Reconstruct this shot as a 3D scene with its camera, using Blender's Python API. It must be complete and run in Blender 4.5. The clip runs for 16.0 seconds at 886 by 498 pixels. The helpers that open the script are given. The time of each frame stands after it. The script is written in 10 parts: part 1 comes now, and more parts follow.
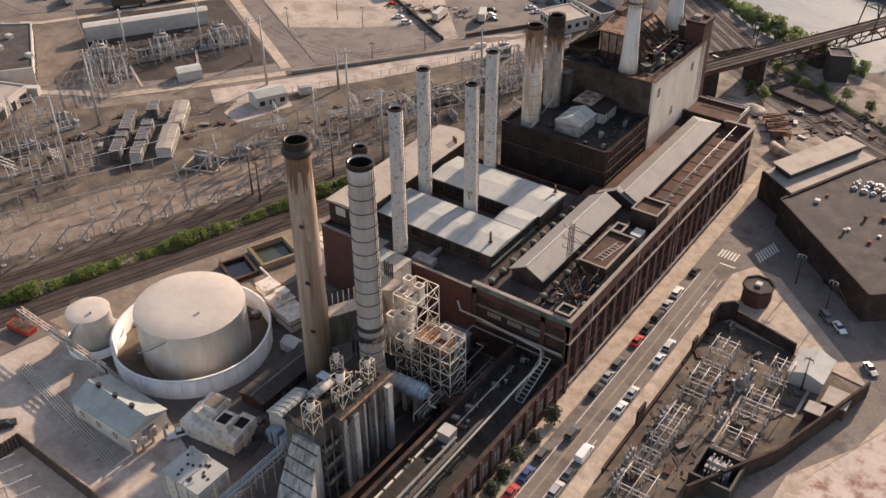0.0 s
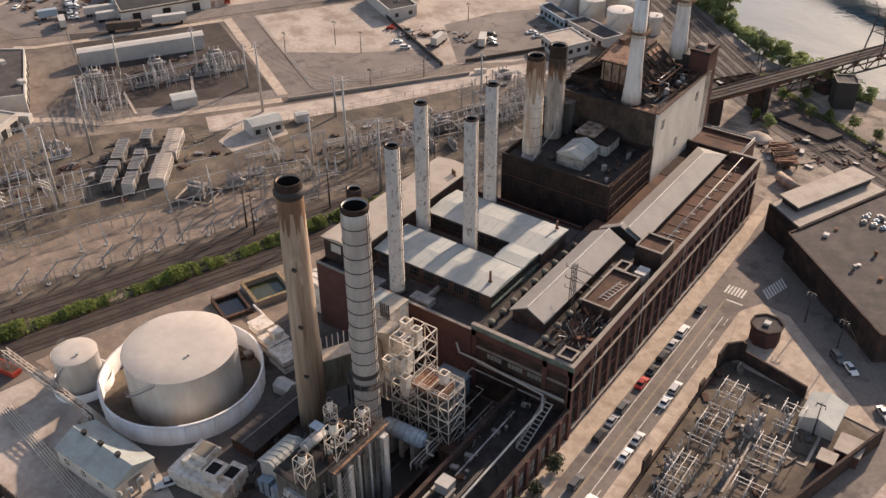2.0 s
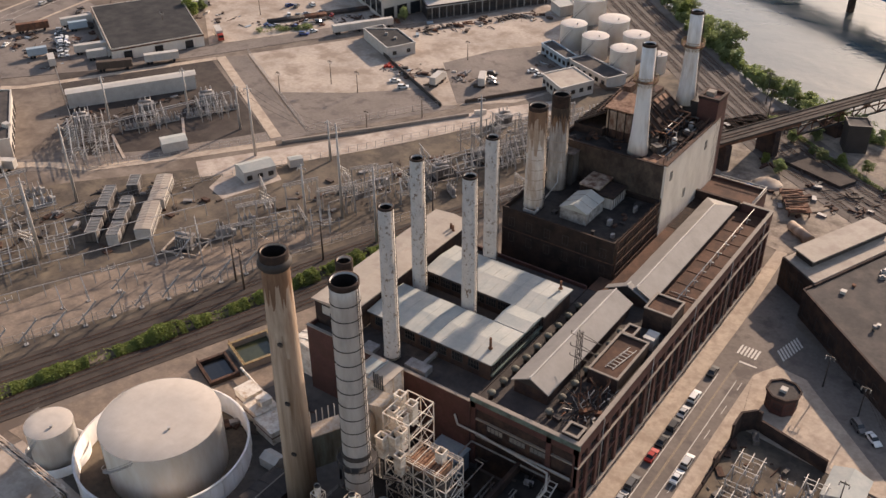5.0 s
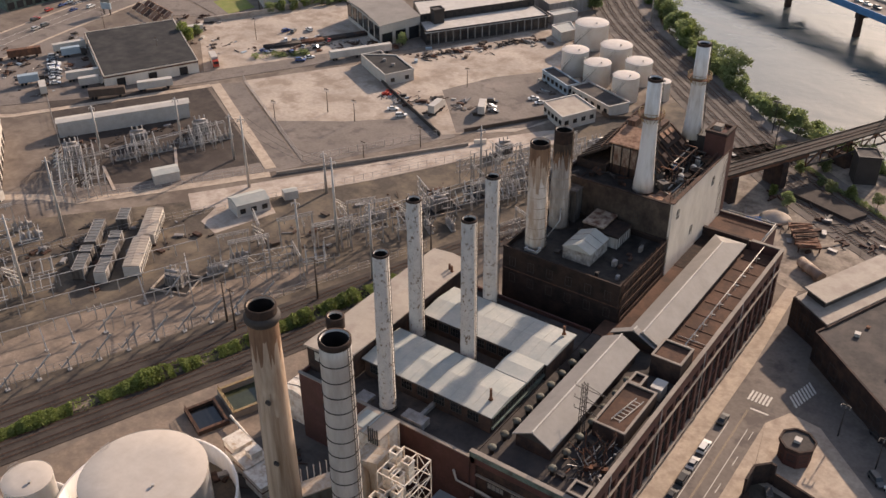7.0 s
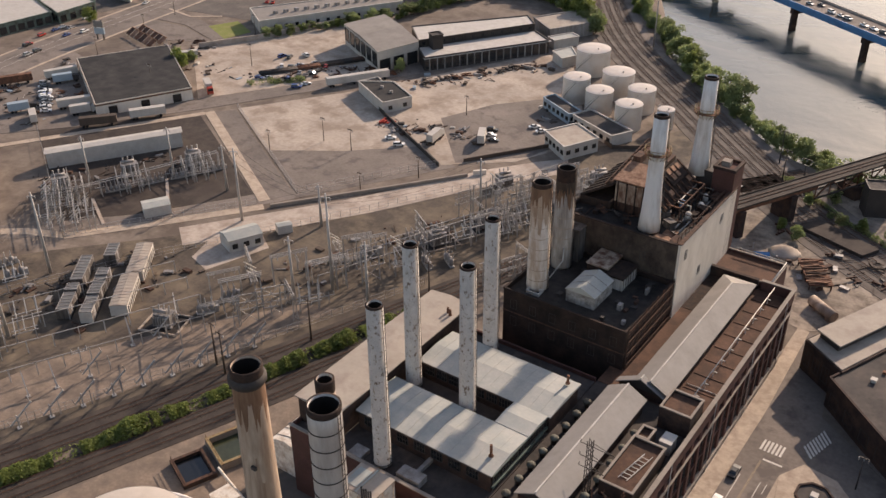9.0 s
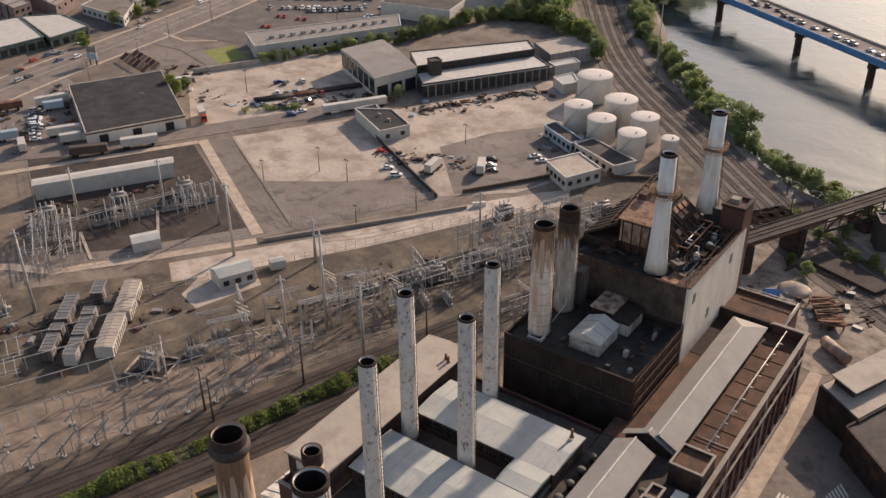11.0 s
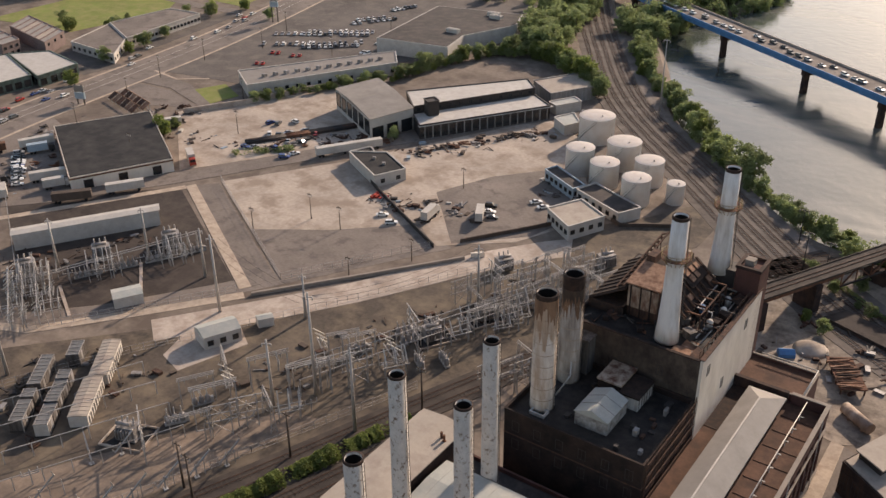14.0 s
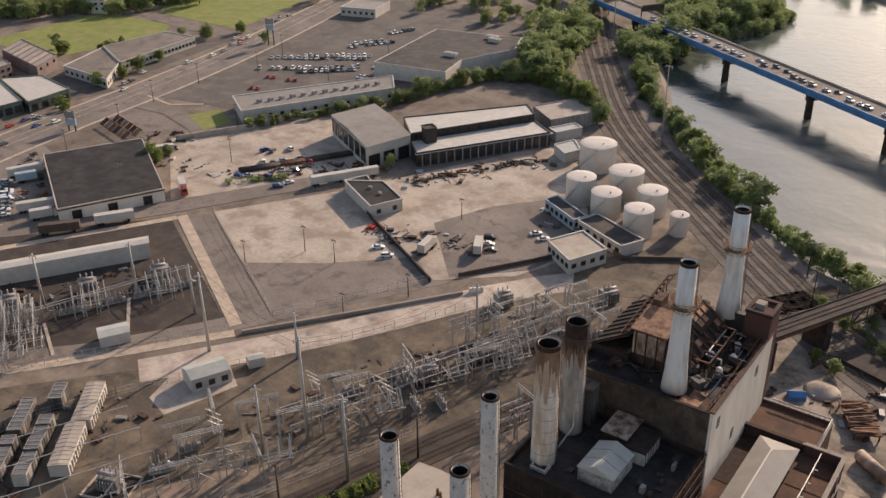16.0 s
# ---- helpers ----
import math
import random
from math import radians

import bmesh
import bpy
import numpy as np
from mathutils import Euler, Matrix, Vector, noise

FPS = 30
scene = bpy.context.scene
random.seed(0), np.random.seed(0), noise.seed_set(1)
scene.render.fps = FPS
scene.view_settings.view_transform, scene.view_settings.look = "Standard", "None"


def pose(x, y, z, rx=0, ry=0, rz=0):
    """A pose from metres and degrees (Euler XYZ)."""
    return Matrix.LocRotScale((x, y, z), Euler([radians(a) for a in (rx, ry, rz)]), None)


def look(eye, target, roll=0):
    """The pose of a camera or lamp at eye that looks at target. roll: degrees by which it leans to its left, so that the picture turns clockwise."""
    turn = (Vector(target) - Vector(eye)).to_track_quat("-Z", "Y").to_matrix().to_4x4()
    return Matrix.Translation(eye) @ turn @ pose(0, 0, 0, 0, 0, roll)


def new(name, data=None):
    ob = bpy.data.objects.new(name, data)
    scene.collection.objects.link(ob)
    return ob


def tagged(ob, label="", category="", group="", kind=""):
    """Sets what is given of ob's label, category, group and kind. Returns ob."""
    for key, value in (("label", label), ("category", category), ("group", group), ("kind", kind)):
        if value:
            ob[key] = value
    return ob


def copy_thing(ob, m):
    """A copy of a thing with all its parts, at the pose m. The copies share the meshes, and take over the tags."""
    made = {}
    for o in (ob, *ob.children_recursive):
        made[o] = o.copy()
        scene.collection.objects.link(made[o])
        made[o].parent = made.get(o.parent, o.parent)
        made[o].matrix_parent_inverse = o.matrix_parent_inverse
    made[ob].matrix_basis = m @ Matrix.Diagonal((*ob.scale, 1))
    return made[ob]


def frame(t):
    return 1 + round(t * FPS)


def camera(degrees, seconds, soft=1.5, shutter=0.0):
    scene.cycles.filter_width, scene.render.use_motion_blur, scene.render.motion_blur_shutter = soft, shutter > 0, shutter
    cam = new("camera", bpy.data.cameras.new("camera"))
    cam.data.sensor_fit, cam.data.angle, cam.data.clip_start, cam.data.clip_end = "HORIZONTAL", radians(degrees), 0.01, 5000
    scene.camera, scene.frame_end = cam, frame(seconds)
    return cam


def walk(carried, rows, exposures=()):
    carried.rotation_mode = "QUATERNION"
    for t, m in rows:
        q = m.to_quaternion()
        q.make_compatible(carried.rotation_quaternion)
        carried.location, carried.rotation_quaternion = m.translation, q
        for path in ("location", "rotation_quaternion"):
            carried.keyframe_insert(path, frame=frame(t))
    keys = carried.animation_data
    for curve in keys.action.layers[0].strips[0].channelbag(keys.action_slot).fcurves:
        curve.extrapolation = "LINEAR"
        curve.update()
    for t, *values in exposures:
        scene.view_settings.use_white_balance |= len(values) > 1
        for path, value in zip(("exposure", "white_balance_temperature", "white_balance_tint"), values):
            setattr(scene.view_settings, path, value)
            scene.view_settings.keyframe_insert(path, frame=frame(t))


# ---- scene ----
# camera: seconds, eye x y z in metres, yaw, pitch and lean in degrees
cam = camera(50.0, 16.0)
PATH = [
    (0.00, 0.000, 0.000, 137.160, 35.500, -35.058, 0.305),
    (1.00, -2.127, 3.437, 137.561, 35.518, -34.646, 0.322),
    (2.00, -4.394, 7.042, 137.900, 35.532, -34.221, 0.338),
    (3.00, -6.785, 10.800, 138.187, 35.543, -33.782, 0.354),
    (3.50, -8.023, 12.731, 138.314, 35.547, -33.559, 0.362),
    (4.50, -10.574, 16.689, 138.540, 35.552, -33.104, 0.378),
    (5.25, -12.545, 19.732, 138.690, 35.554, -32.756, 0.391),
    (6.00, -14.559, 22.833, 138.827, 35.554, -32.405, 0.403),
    (7.00, -17.300, 27.045, 138.997, 35.552, -31.929, 0.419),
    (8.00, -20.092, 31.332, 139.161, 35.547, -31.448, 0.435),
    (9.00, -22.919, 35.677, 139.328, 35.538, -30.963, 0.451),
    (10.25, -26.481, 41.168, 139.555, 35.524, -30.353, 0.472),
    (11.50, -30.046, 46.697, 139.819, 35.505, -29.741, 0.492),
    (12.50, -32.881, 51.125, 140.069, 35.487, -29.251, 0.508),
    (13.50, -35.685, 55.543, 140.364, 35.467, -28.764, 0.525),
    (14.50, -38.443, 59.933, 140.712, 35.444, -28.280, 0.541),
    (15.25, -40.472, 63.199, 141.013, 35.426, -27.921, 0.553),
    (16.00, -42.461, 66.435, 141.354, 35.406, -27.564, 0.565),
]
walk(cam, [(t, pose(x, y, z, 90 + pitch, lean, yaw)) for t, x, y, z, yaw, pitch, lean in PATH], [(0.0, 0.53, 7530, 19), (7.0, 0.37, 7510, 19), (16.0, 0.25, 7450, 17)])
from mathutils.geometry import tessellate_polygon

# ---- world, sun, exposure ----
world = bpy.data.worlds.new("sky")
scene.world = world
world.use_nodes = True
wn = world.node_tree.nodes
sky = wn.new("ShaderNodeTexSky")
sky.sky_type = "NISHITA"
sky.sun_disc = False
sky.sun_elevation, sky.sun_rotation = radians(24.3), radians(2.6)
sky.air_density, sky.dust_density = 1.0, 1.0
wn["Background"].inputs["Strength"].default_value = 0.15
world.node_tree.links.new(sky.outputs[0], wn["Background"].inputs["Color"])
sun = new("sun", bpy.data.lights.new("sun", "SUN"))
sun.data.energy, sun.data.angle, sun.data.color = 4.5, radians(0.9), (1.0, 0.9, 0.79)
sun.matrix_world = look((0, 0, 200), (-0.045 * 91, -91, 158.9))


# ---- materials ----
def mat(name, colour, rough=0.85, metal=0.0, vary=0.25, big=9.0, fine=0.6, bump=0.15, second=None, share=0.5, edge=0.12, per=0.0, spec=0.3, stretch=None):
    """A worn surface: two scales of noise over a base colour, stains of a second colour, and fine relief. big and fine are metres."""
    m = bpy.data.materials.new(name)
    m.use_nodes = True
    nt = m.node_tree
    n, l = nt.nodes, nt.links
    bs = n["Principled BSDF"]
    bs.inputs["Roughness"].default_value, bs.inputs["Metallic"].default_value = rough, metal
    bs.inputs["Specular IOR Level"].default_value = spec
    geo = n.new("ShaderNodeNewGeometry")
    at = geo.outputs["Position"]
    if stretch:
        mp = n.new("ShaderNodeMapping")
        mp.inputs["Scale"].default_value = stretch
        l.new(at, mp.inputs["Vector"])
        at = mp.outputs[0]
    nb = n.new("ShaderNodeTexNoise")
    nb.inputs["Scale"].default_value, nb.inputs["Detail"].default_value = 1.0 / big, 6
    nf = n.new("ShaderNodeTexNoise")
    nf.inputs["Scale"].default_value, nf.inputs["Detail"].default_value = 1.0 / fine, 5
    l.new(at, nb.inputs["Vector"]), l.new(at, nf.inputs["Vector"])
    mul = n.new("ShaderNodeMath")
    mul.operation = "MULTIPLY_ADD"
    l.new(nb.outputs["Fac"], mul.inputs[0])
    mul.inputs[1].default_value = 0.6
    sc = n.new("ShaderNodeMath")
    sc.operation = "MULTIPLY"
    sc.inputs[1].default_value = 0.4
    l.new(nf.outputs["Fac"], sc.inputs[0]), l.new(sc.outputs[0], mul.inputs[2])
    ramp = n.new("ShaderNodeMapRange")
    ramp.inputs["From Min"].default_value, ramp.inputs["From Max"].default_value = 0.3, 0.7
    ramp.inputs["To Min"].default_value, ramp.inputs["To Max"].default_value = 1 - vary, 1 + vary
    l.new(mul.outputs[0], ramp.inputs["Value"])
    value = ramp.outputs[0]
    if per:
        info = n.new("ShaderNodeObjectInfo")
        pr = n.new("ShaderNodeMapRange")
        pr.inputs["To Min"].default_value, pr.inputs["To Max"].default_value = 1 - per, 1 + per
        l.new(info.outputs["Random"], pr.inputs["Value"])
        pm = n.new("ShaderNodeMath")
        pm.operation = "MULTIPLY"
        l.new(value, pm.inputs[0]), l.new(pr.outputs[0], pm.inputs[1])
        value = pm.outputs[0]
    base = n.new("ShaderNodeMix")
    base.data_type, base.blend_type = "RGBA", "MULTIPLY"
    base.inputs["Factor"].default_value = 1.0
    base.inputs["A"].default_value = (*colour, 1)
    l.new(value, base.inputs["B"])
    out = base.outputs["Result"]
    if second:
        ns = n.new("ShaderNodeTexNoise")
        ns.inputs["Scale"].default_value, ns.inputs["Detail"].default_value, ns.inputs["Roughness"].default_value = 2.3 / big, 8, 0.65
        l.new(at, ns.inputs["Vector"])
        sr = n.new("ShaderNodeMapRange")
        c = 0.62 - 0.24 * share
        sr.inputs["From Min"].default_value, sr.inputs["From Max"].default_value = c - edge * 0.5, c + edge * 0.5
        l.new(ns.outputs["Fac"], sr.inputs["Value"])
        mx = n.new("ShaderNodeMix")
        mx.data_type = "RGBA"
        l.new(sr.outputs[0], mx.inputs["Factor"]), l.new(out, mx.inputs["A"])
        mx.inputs["B"].default_value = (*second, 1)
        out = mx.outputs["Result"]
    l.new(out, bs.inputs["Base Color"])
    if bump:
        bp = n.new("ShaderNodeBump")
        bp.inputs["Strength"].default_value, bp.inputs["Distance"].default_value = bump, 0.08
        l.new(nf.outputs["Fac"], bp.inputs["Height"]), l.new(bp.outputs[0], bs.inputs["Normal"])
    return m


M = {}
M["dirt"] = mat("dry_dirt_and_cinder", (0.21, 0.165, 0.13), 0.95, vary=0.35, big=30, fine=1.6, second=(0.12, 0.09, 0.07), share=0.4, edge=0.2)
M["yard"] = mat("brown_gravel_yard", (0.082, 0.064, 0.05), 0.95, vary=0.5, big=18, fine=1.0, second=(0.19, 0.145, 0.1), share=0.3, edge=0.25)
M["ballast"] = mat("rail_ballast", (0.042, 0.033, 0.028), 0.95, vary=0.4, big=14, fine=0.5, second=(0.085, 0.066, 0.053), share=0.3, edge=0.3, bump=0.4)
M["ballast_grey"] = mat("brown_grey_ballast", (0.1, 0.08, 0.066), 0.95, vary=0.4, big=14, fine=0.5, second=(0.17, 0.14, 0.12), share=0.35, edge=0.3, bump=0.4)
M["asphalt"] = mat("worn_asphalt", (0.19, 0.155, 0.13), 0.9, vary=0.32, big=16, fine=0.9, second=(0.13, 0.105, 0.09), share=0.22, edge=0.1)
M["asphalt_dark"] = mat("dark_asphalt", (0.11, 0.092, 0.08), 0.9, vary=0.4, big=20, fine=1.2, second=(0.15, 0.125, 0.105), share=0.25, edge=0.15)
M["concrete"] = mat("pale_concrete", (0.45, 0.37, 0.305), 0.9, vary=0.26, big=14, fine=1.0, second=(0.3, 0.23, 0.18), share=0.3, edge=0.2)
M["lot"] = mat("bare_lot_surface", (0.41, 0.335, 0.27), 0.92, vary=0.3, big=22, fine=1.3, second=(0.28, 0.215, 0.165), share=0.35, edge=0.14)
M["sidewalk"] = mat("sidewalk_concrete", (0.45, 0.355, 0.27), 0.9, vary=0.24, big=6, fine=0.7, second=(0.33, 0.25, 0.19), share=0.25, edge=0.2)
M["brick"] = mat("dark_red_brick", (0.105, 0.047, 0.04), 0.9, vary=0.4, big=6, fine=0.35, second=(0.085, 0.04, 0.03), share=0.4, edge=0.25, bump=0.3)
M["brick_pale"] = mat("faded_grey_brick", (0.2, 0.145, 0.13), 0.92, vary=0.3, big=5, fine=0.4)
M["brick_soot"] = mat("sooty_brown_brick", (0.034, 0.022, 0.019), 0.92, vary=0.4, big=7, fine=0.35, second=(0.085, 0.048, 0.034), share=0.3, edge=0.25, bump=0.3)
# sooty brick, darkened further to carry the shade of sunless walls
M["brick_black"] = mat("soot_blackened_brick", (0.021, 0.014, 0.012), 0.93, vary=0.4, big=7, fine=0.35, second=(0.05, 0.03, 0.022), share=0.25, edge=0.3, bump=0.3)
M["roof_white"] = mat("painted_metal_roof", (0.43, 0.415, 0.37), 0.75, vary=0.14, big=9, fine=0.5, second=(0.32, 0.335, 0.31), share=0.4, edge=0.3, bump=0.05)
M["roof_tan"] = mat("tan_roof_coating", (0.38, 0.32, 0.26), 0.85, vary=0.12, big=10, fine=0.8, second=(0.3, 0.24, 0.2), share=0.22, edge=0.2)
M["roof_red"] = mat("red_brown_felt_roof", (0.115, 0.06, 0.039), 0.93, vary=0.4, big=8, fine=0.6, second=(0.068, 0.038, 0.026), share=0.3, edge=0.2)
M["roof_dark"] = mat("dark_felt_roof", (0.06, 0.05, 0.045), 0.9, vary=0.38, big=10, fine=1.0, second=(0.1, 0.08, 0.068), share=0.25, edge=0.2)
M["roof_grey"] = mat("grey_coated_roof", (0.26, 0.235, 0.21), 0.8, vary=0.12, big=9, fine=0.8, second=(0.31, 0.28, 0.25), share=0.25, edge=0.3, bump=0.05)
M["roof_mid"] = mat("grey_felt_roof", (0.25, 0.225, 0.2), 0.9, vary=0.12, big=12, fine=0.9, second=(0.2, 0.175, 0.155), share=0.3, edge=0.3)
M["roof_black"] = mat("black_membrane_roof", (0.02, 0.019, 0.02), 0.97, vary=0.15, big=14, fine=1.0, second=(0.05, 0.046, 0.043), share=0.25, edge=0.3)
M["gravel_dark"] = mat("dark_gravel", (0.048, 0.036, 0.03), 0.95, vary=0.35, big=12, fine=0.8, second=(0.08, 0.062, 0.05), share=0.25, edge=0.25)
M["rust_dark"] = mat("burnt_dark_rust", (0.051, 0.030, 0.023), 0.92, vary=0.4, big=2, fine=0.4, second=(0.14, 0.07, 0.045), share=0.3, edge=0.3, stretch=(1, 1, 0.3))
M["burnt"] = mat("burnt_black_brown_steel", (0.026, 0.018, 0.015), 0.95, vary=0.4, big=2.5, fine=0.4, second=(0.06, 0.034, 0.024), share=0.3, edge=0.3)
# south wall: soot stains, with the shade of that side also in the colour
M["cream_soot_shade"] = mat("soot_stained_cream_wall", (0.1, 0.075, 0.058), 0.9, vary=0.35, big=7, fine=0.6, second=(0.03, 0.021, 0.017), share=0.6, edge=0.35, stretch=(1, 1, 0.7))
M["coping"] = mat("stone_coping", (0.27, 0.225, 0.185), 0.88, vary=0.2, big=4, fine=0.5)
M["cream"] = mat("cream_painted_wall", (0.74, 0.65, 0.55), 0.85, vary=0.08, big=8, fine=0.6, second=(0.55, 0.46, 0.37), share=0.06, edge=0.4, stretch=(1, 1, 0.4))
M["stack_tan"] = mat("weathered_tan_stack", (0.48, 0.375, 0.29), 0.85, vary=0.22, big=5, fine=0.5, second=(0.2, 0.125, 0.08), share=0.45, edge=0.35, stretch=(1, 1, 0.06))
M["stack_steel"] = mat("galvanised_stack_cladding", (0.45, 0.42, 0.39), 0.5, 0.25, vary=0.16, big=5, fine=0.5, second=(0.3, 0.27, 0.25), share=0.25, edge=0.3, stretch=(1, 1, 0.2))
M["stack_white"] = mat("flaking_white_stack_paint", (0.5, 0.45, 0.395), 0.8, vary=0.2, big=1.6, fine=0.25, second=(0.15, 0.095, 0.06), share=0.07, edge=0.1, stretch=(1, 1, 0.7))
M["stack_rust"] = mat("rust_streaked_stack", (0.64, 0.55, 0.46), 0.85, vary=0.22, big=4, fine=0.4, second=(0.34, 0.2, 0.12), share=0.3, edge=0.35, stretch=(1, 1, 0.2))
M["stack_soot"] = mat("soot_stained_stack", (0.55, 0.475, 0.4), 0.88, vary=0.25, big=4, fine=0.4, second=(0.14, 0.095, 0.07), share=0.4, edge=0.35, stretch=(1, 1, 0.15))
M["stack_scorch"] = mat("lightly_scorched_stack", (0.5, 0.4, 0.31), 0.88, vary=0.3, big=4, fine=0.4, second=(0.25, 0.145, 0.09), share=0.45, edge=0.4, stretch=(1, 1, 0.15))
M["stack_burn"] = mat("rust_burnt_stack", (0.28, 0.165, 0.1), 0.9, vary=0.35, big=4, fine=0.4, second=(0.085, 0.045, 0.03), share=0.5, edge=0.4, stretch=(1, 1, 0.15))
M["stack_black"] = mat("soot_black_stack", (0.1, 0.07, 0.052), 0.92, vary=0.35, big=4, fine=0.4, second=(0.035, 0.025, 0.02), share=0.5, edge=0.4, stretch=(1, 1, 0.15))
M["stack_smooth"] = mat("white_tapered_stack", (0.68, 0.65, 0.62), 0.75, vary=0.08, big=5, fine=0.5, second=(0.4, 0.34, 0.29), share=0.15, edge=0.3, stretch=(1, 1, 0.2))
M["roof_soot"] = mat("sooty_felt_roof", (0.022, 0.018, 0.016), 0.8, vary=0.4, big=6, fine=0.6, second=(0.055, 0.045, 0.038), share=0.25, edge=0.3)
M["roof_green"] = mat("grey_green_metal_roof", (0.36, 0.38, 0.345), 0.7, vary=0.12, big=6, fine=0.6, second=(0.29, 0.28, 0.25), share=0.25, edge=0.3, bump=0.05)
M["soot"] = mat("soot_lining", (0.012, 0.01, 0.009), 0.95, vary=0.3, big=2, fine=0.3)
# shell kept brighter and dusty roof darker to even out sun and shade
M["tank"] = mat("white_tank_paint", (0.9, 0.87, 0.84), 0.75, vary=0.05, big=6, fine=0.9, second=(0.7, 0.62, 0.54), share=0.2, edge=0.4, bump=0.03, stretch=(1, 1, 0.25))
M["tank_top"] = mat("dusty_tank_roof", (0.5, 0.44, 0.38), 0.88, vary=0.07, big=7, fine=0.9, second=(0.43, 0.365, 0.31), share=0.3, edge=0.4, bump=0.05)
M["cream_rust"] = mat("cream_plate_eaten_by_rust", (0.42, 0.33, 0.25), 0.9, vary=0.25, big=4, fine=0.4, second=(0.13, 0.06, 0.038), share=0.45, edge=0.2, stretch=(1, 1, 0.35))
M["cabinet"] = mat("grey_green_cabinet_paint", (0.14, 0.14, 0.135), 0.75, vary=0.2, big=2, fine=0.3, per=0.2)
M["tan_dirt"] = mat("pale_tan_dirt", (0.24, 0.18, 0.135), 0.95, vary=0.35, big=9, fine=0.7, second=(0.15, 0.115, 0.09), share=0.35, edge=0.25)
# second colour: dark patches standing in for tree and bridge shadows
M["waste"] = mat("trampled_sandy_waste", (0.31, 0.25, 0.195), 0.95, vary=0.35, big=14, fine=0.8, second=(0.13, 0.1, 0.078), share=0.4, edge=0.2)
# far roofs: dusty, with the sun's extra brightness taken out of the colour
M["tank_far_top"] = mat("dusty_pale_tank_roof", (0.56, 0.51, 0.465), 0.85, vary=0.08, big=6, fine=0.8, second=(0.48, 0.41, 0.36), share=0.3, edge=0.4, bump=0.05)
M["tank_far"] = mat("chalky_tank_paint", (0.93, 0.915, 0.9), 0.75, vary=0.03, big=8, fine=0.9, second=(0.8, 0.75, 0.7), share=0.05, edge=0.4, bump=0.03)
M["steel_pale"] = mat("pale_galvanised_steel", (0.4, 0.37, 0.34), 0.55, 0.15, vary=0.2, big=3, fine=0.4, per=0.12)
M["steel_dark"] = mat("dark_painted_steel", (0.05, 0.042, 0.038), 0.7, 0.1, vary=0.25, big=3, fine=0.4)
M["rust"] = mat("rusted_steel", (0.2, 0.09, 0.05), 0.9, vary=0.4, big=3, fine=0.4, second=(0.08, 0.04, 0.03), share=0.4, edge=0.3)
# pale tan rust with the brightness of full sun put into the colour
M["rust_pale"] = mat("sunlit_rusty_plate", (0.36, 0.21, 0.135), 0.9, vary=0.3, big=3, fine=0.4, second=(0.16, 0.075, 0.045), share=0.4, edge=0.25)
M["panel_grey"] = mat("grey_metal_cladding", (0.32, 0.3, 0.285), 0.6, 0.15, vary=0.22, big=4, fine=0.5, second=(0.17, 0.145, 0.125), share=0.3, edge=0.3, stretch=(1, 1, 0.2))
M["panel_white"] = mat("off_white_cladding", (0.5, 0.46, 0.41), 0.65, vary=0.1, big=6, fine=0.6, second=(0.4, 0.35, 0.3), share=0.18, edge=0.3, per=0.06)
M["white_steel"] = mat("chalky_white_steel_paint", (0.7, 0.63, 0.54), 0.75, vary=0.15, big=3, fine=0.4, second=(0.42, 0.29, 0.19), share=0.18, edge=0.25, per=0.08)
M["panel_blue_bright"] = mat("pale_blue_steel_paint", (0.4, 0.47, 0.53), 0.5, 0.1, vary=0.18, big=3, fine=0.5, second=(0.28, 0.3, 0.31), share=0.25, edge=0.3)
M["clad_soot"] = mat("sooty_grey_cladding", (0.17, 0.15, 0.135), 0.75, 0.1, vary=0.35, big=3, fine=0.4, second=(0.05, 0.038, 0.03), share=0.45, edge=0.3, stretch=(1, 1, 0.15))
M["clad_pale"] = mat("streaked_pale_cladding", (0.52, 0.49, 0.46), 0.6, 0.1, vary=0.22, big=3, fine=0.4, second=(0.17, 0.14, 0.12), share=0.35, edge=0.3, stretch=(1, 1, 0.12))
M["green_grey"] = mat("stained_grey_green_plate", (0.15, 0.15, 0.12), 0.8, vary=0.3, big=3, fine=0.4, second=(0.09, 0.07, 0.05), share=0.35, edge=0.3, stretch=(1, 1, 0.2))
M["cream_duct"] = mat("dusty_cream_duct_plate", (0.5, 0.43, 0.35), 0.8, vary=0.16, big=3, fine=0.4, second=(0.34, 0.22, 0.13), share=0.3, edge=0.35, stretch=(1, 1, 0.3))
M["panel_dirty"] = mat("soot_stained_white_panel", (0.34, 0.32, 0.3), 0.7, vary=0.25, big=2.5, fine=0.4, second=(0.12, 0.095, 0.08), share=0.4, edge=0.3)
M["panel_blue"] = mat("blue_grey_cladding", (0.3, 0.36, 0.4), 0.55, 0.1, vary=0.15, big=4, fine=0.5)
M["green"] = mat("green_patina_wall", (0.13, 0.17, 0.14), 0.8, vary=0.25, big=5, fine=0.5, second=(0.07, 0.075, 0.06), share=0.35, edge=0.2)
M["wood"] = mat("weathered_timber", (0.09, 0.065, 0.05), 0.9, vary=0.3, big=3, fine=0.3, stretch=(1, 1, 0.2))
M["sleeper"] = mat("dusty_timber_sleeper", (0.075, 0.058, 0.048), 0.95, vary=0.3, big=3, fine=0.3)
M["yellow"] = mat("faded_yellow_paint", (0.27, 0.2, 0.105), 0.8, vary=0.25, big=2, fine=0.3, second=(0.2, 0.11, 0.05), share=0.3)
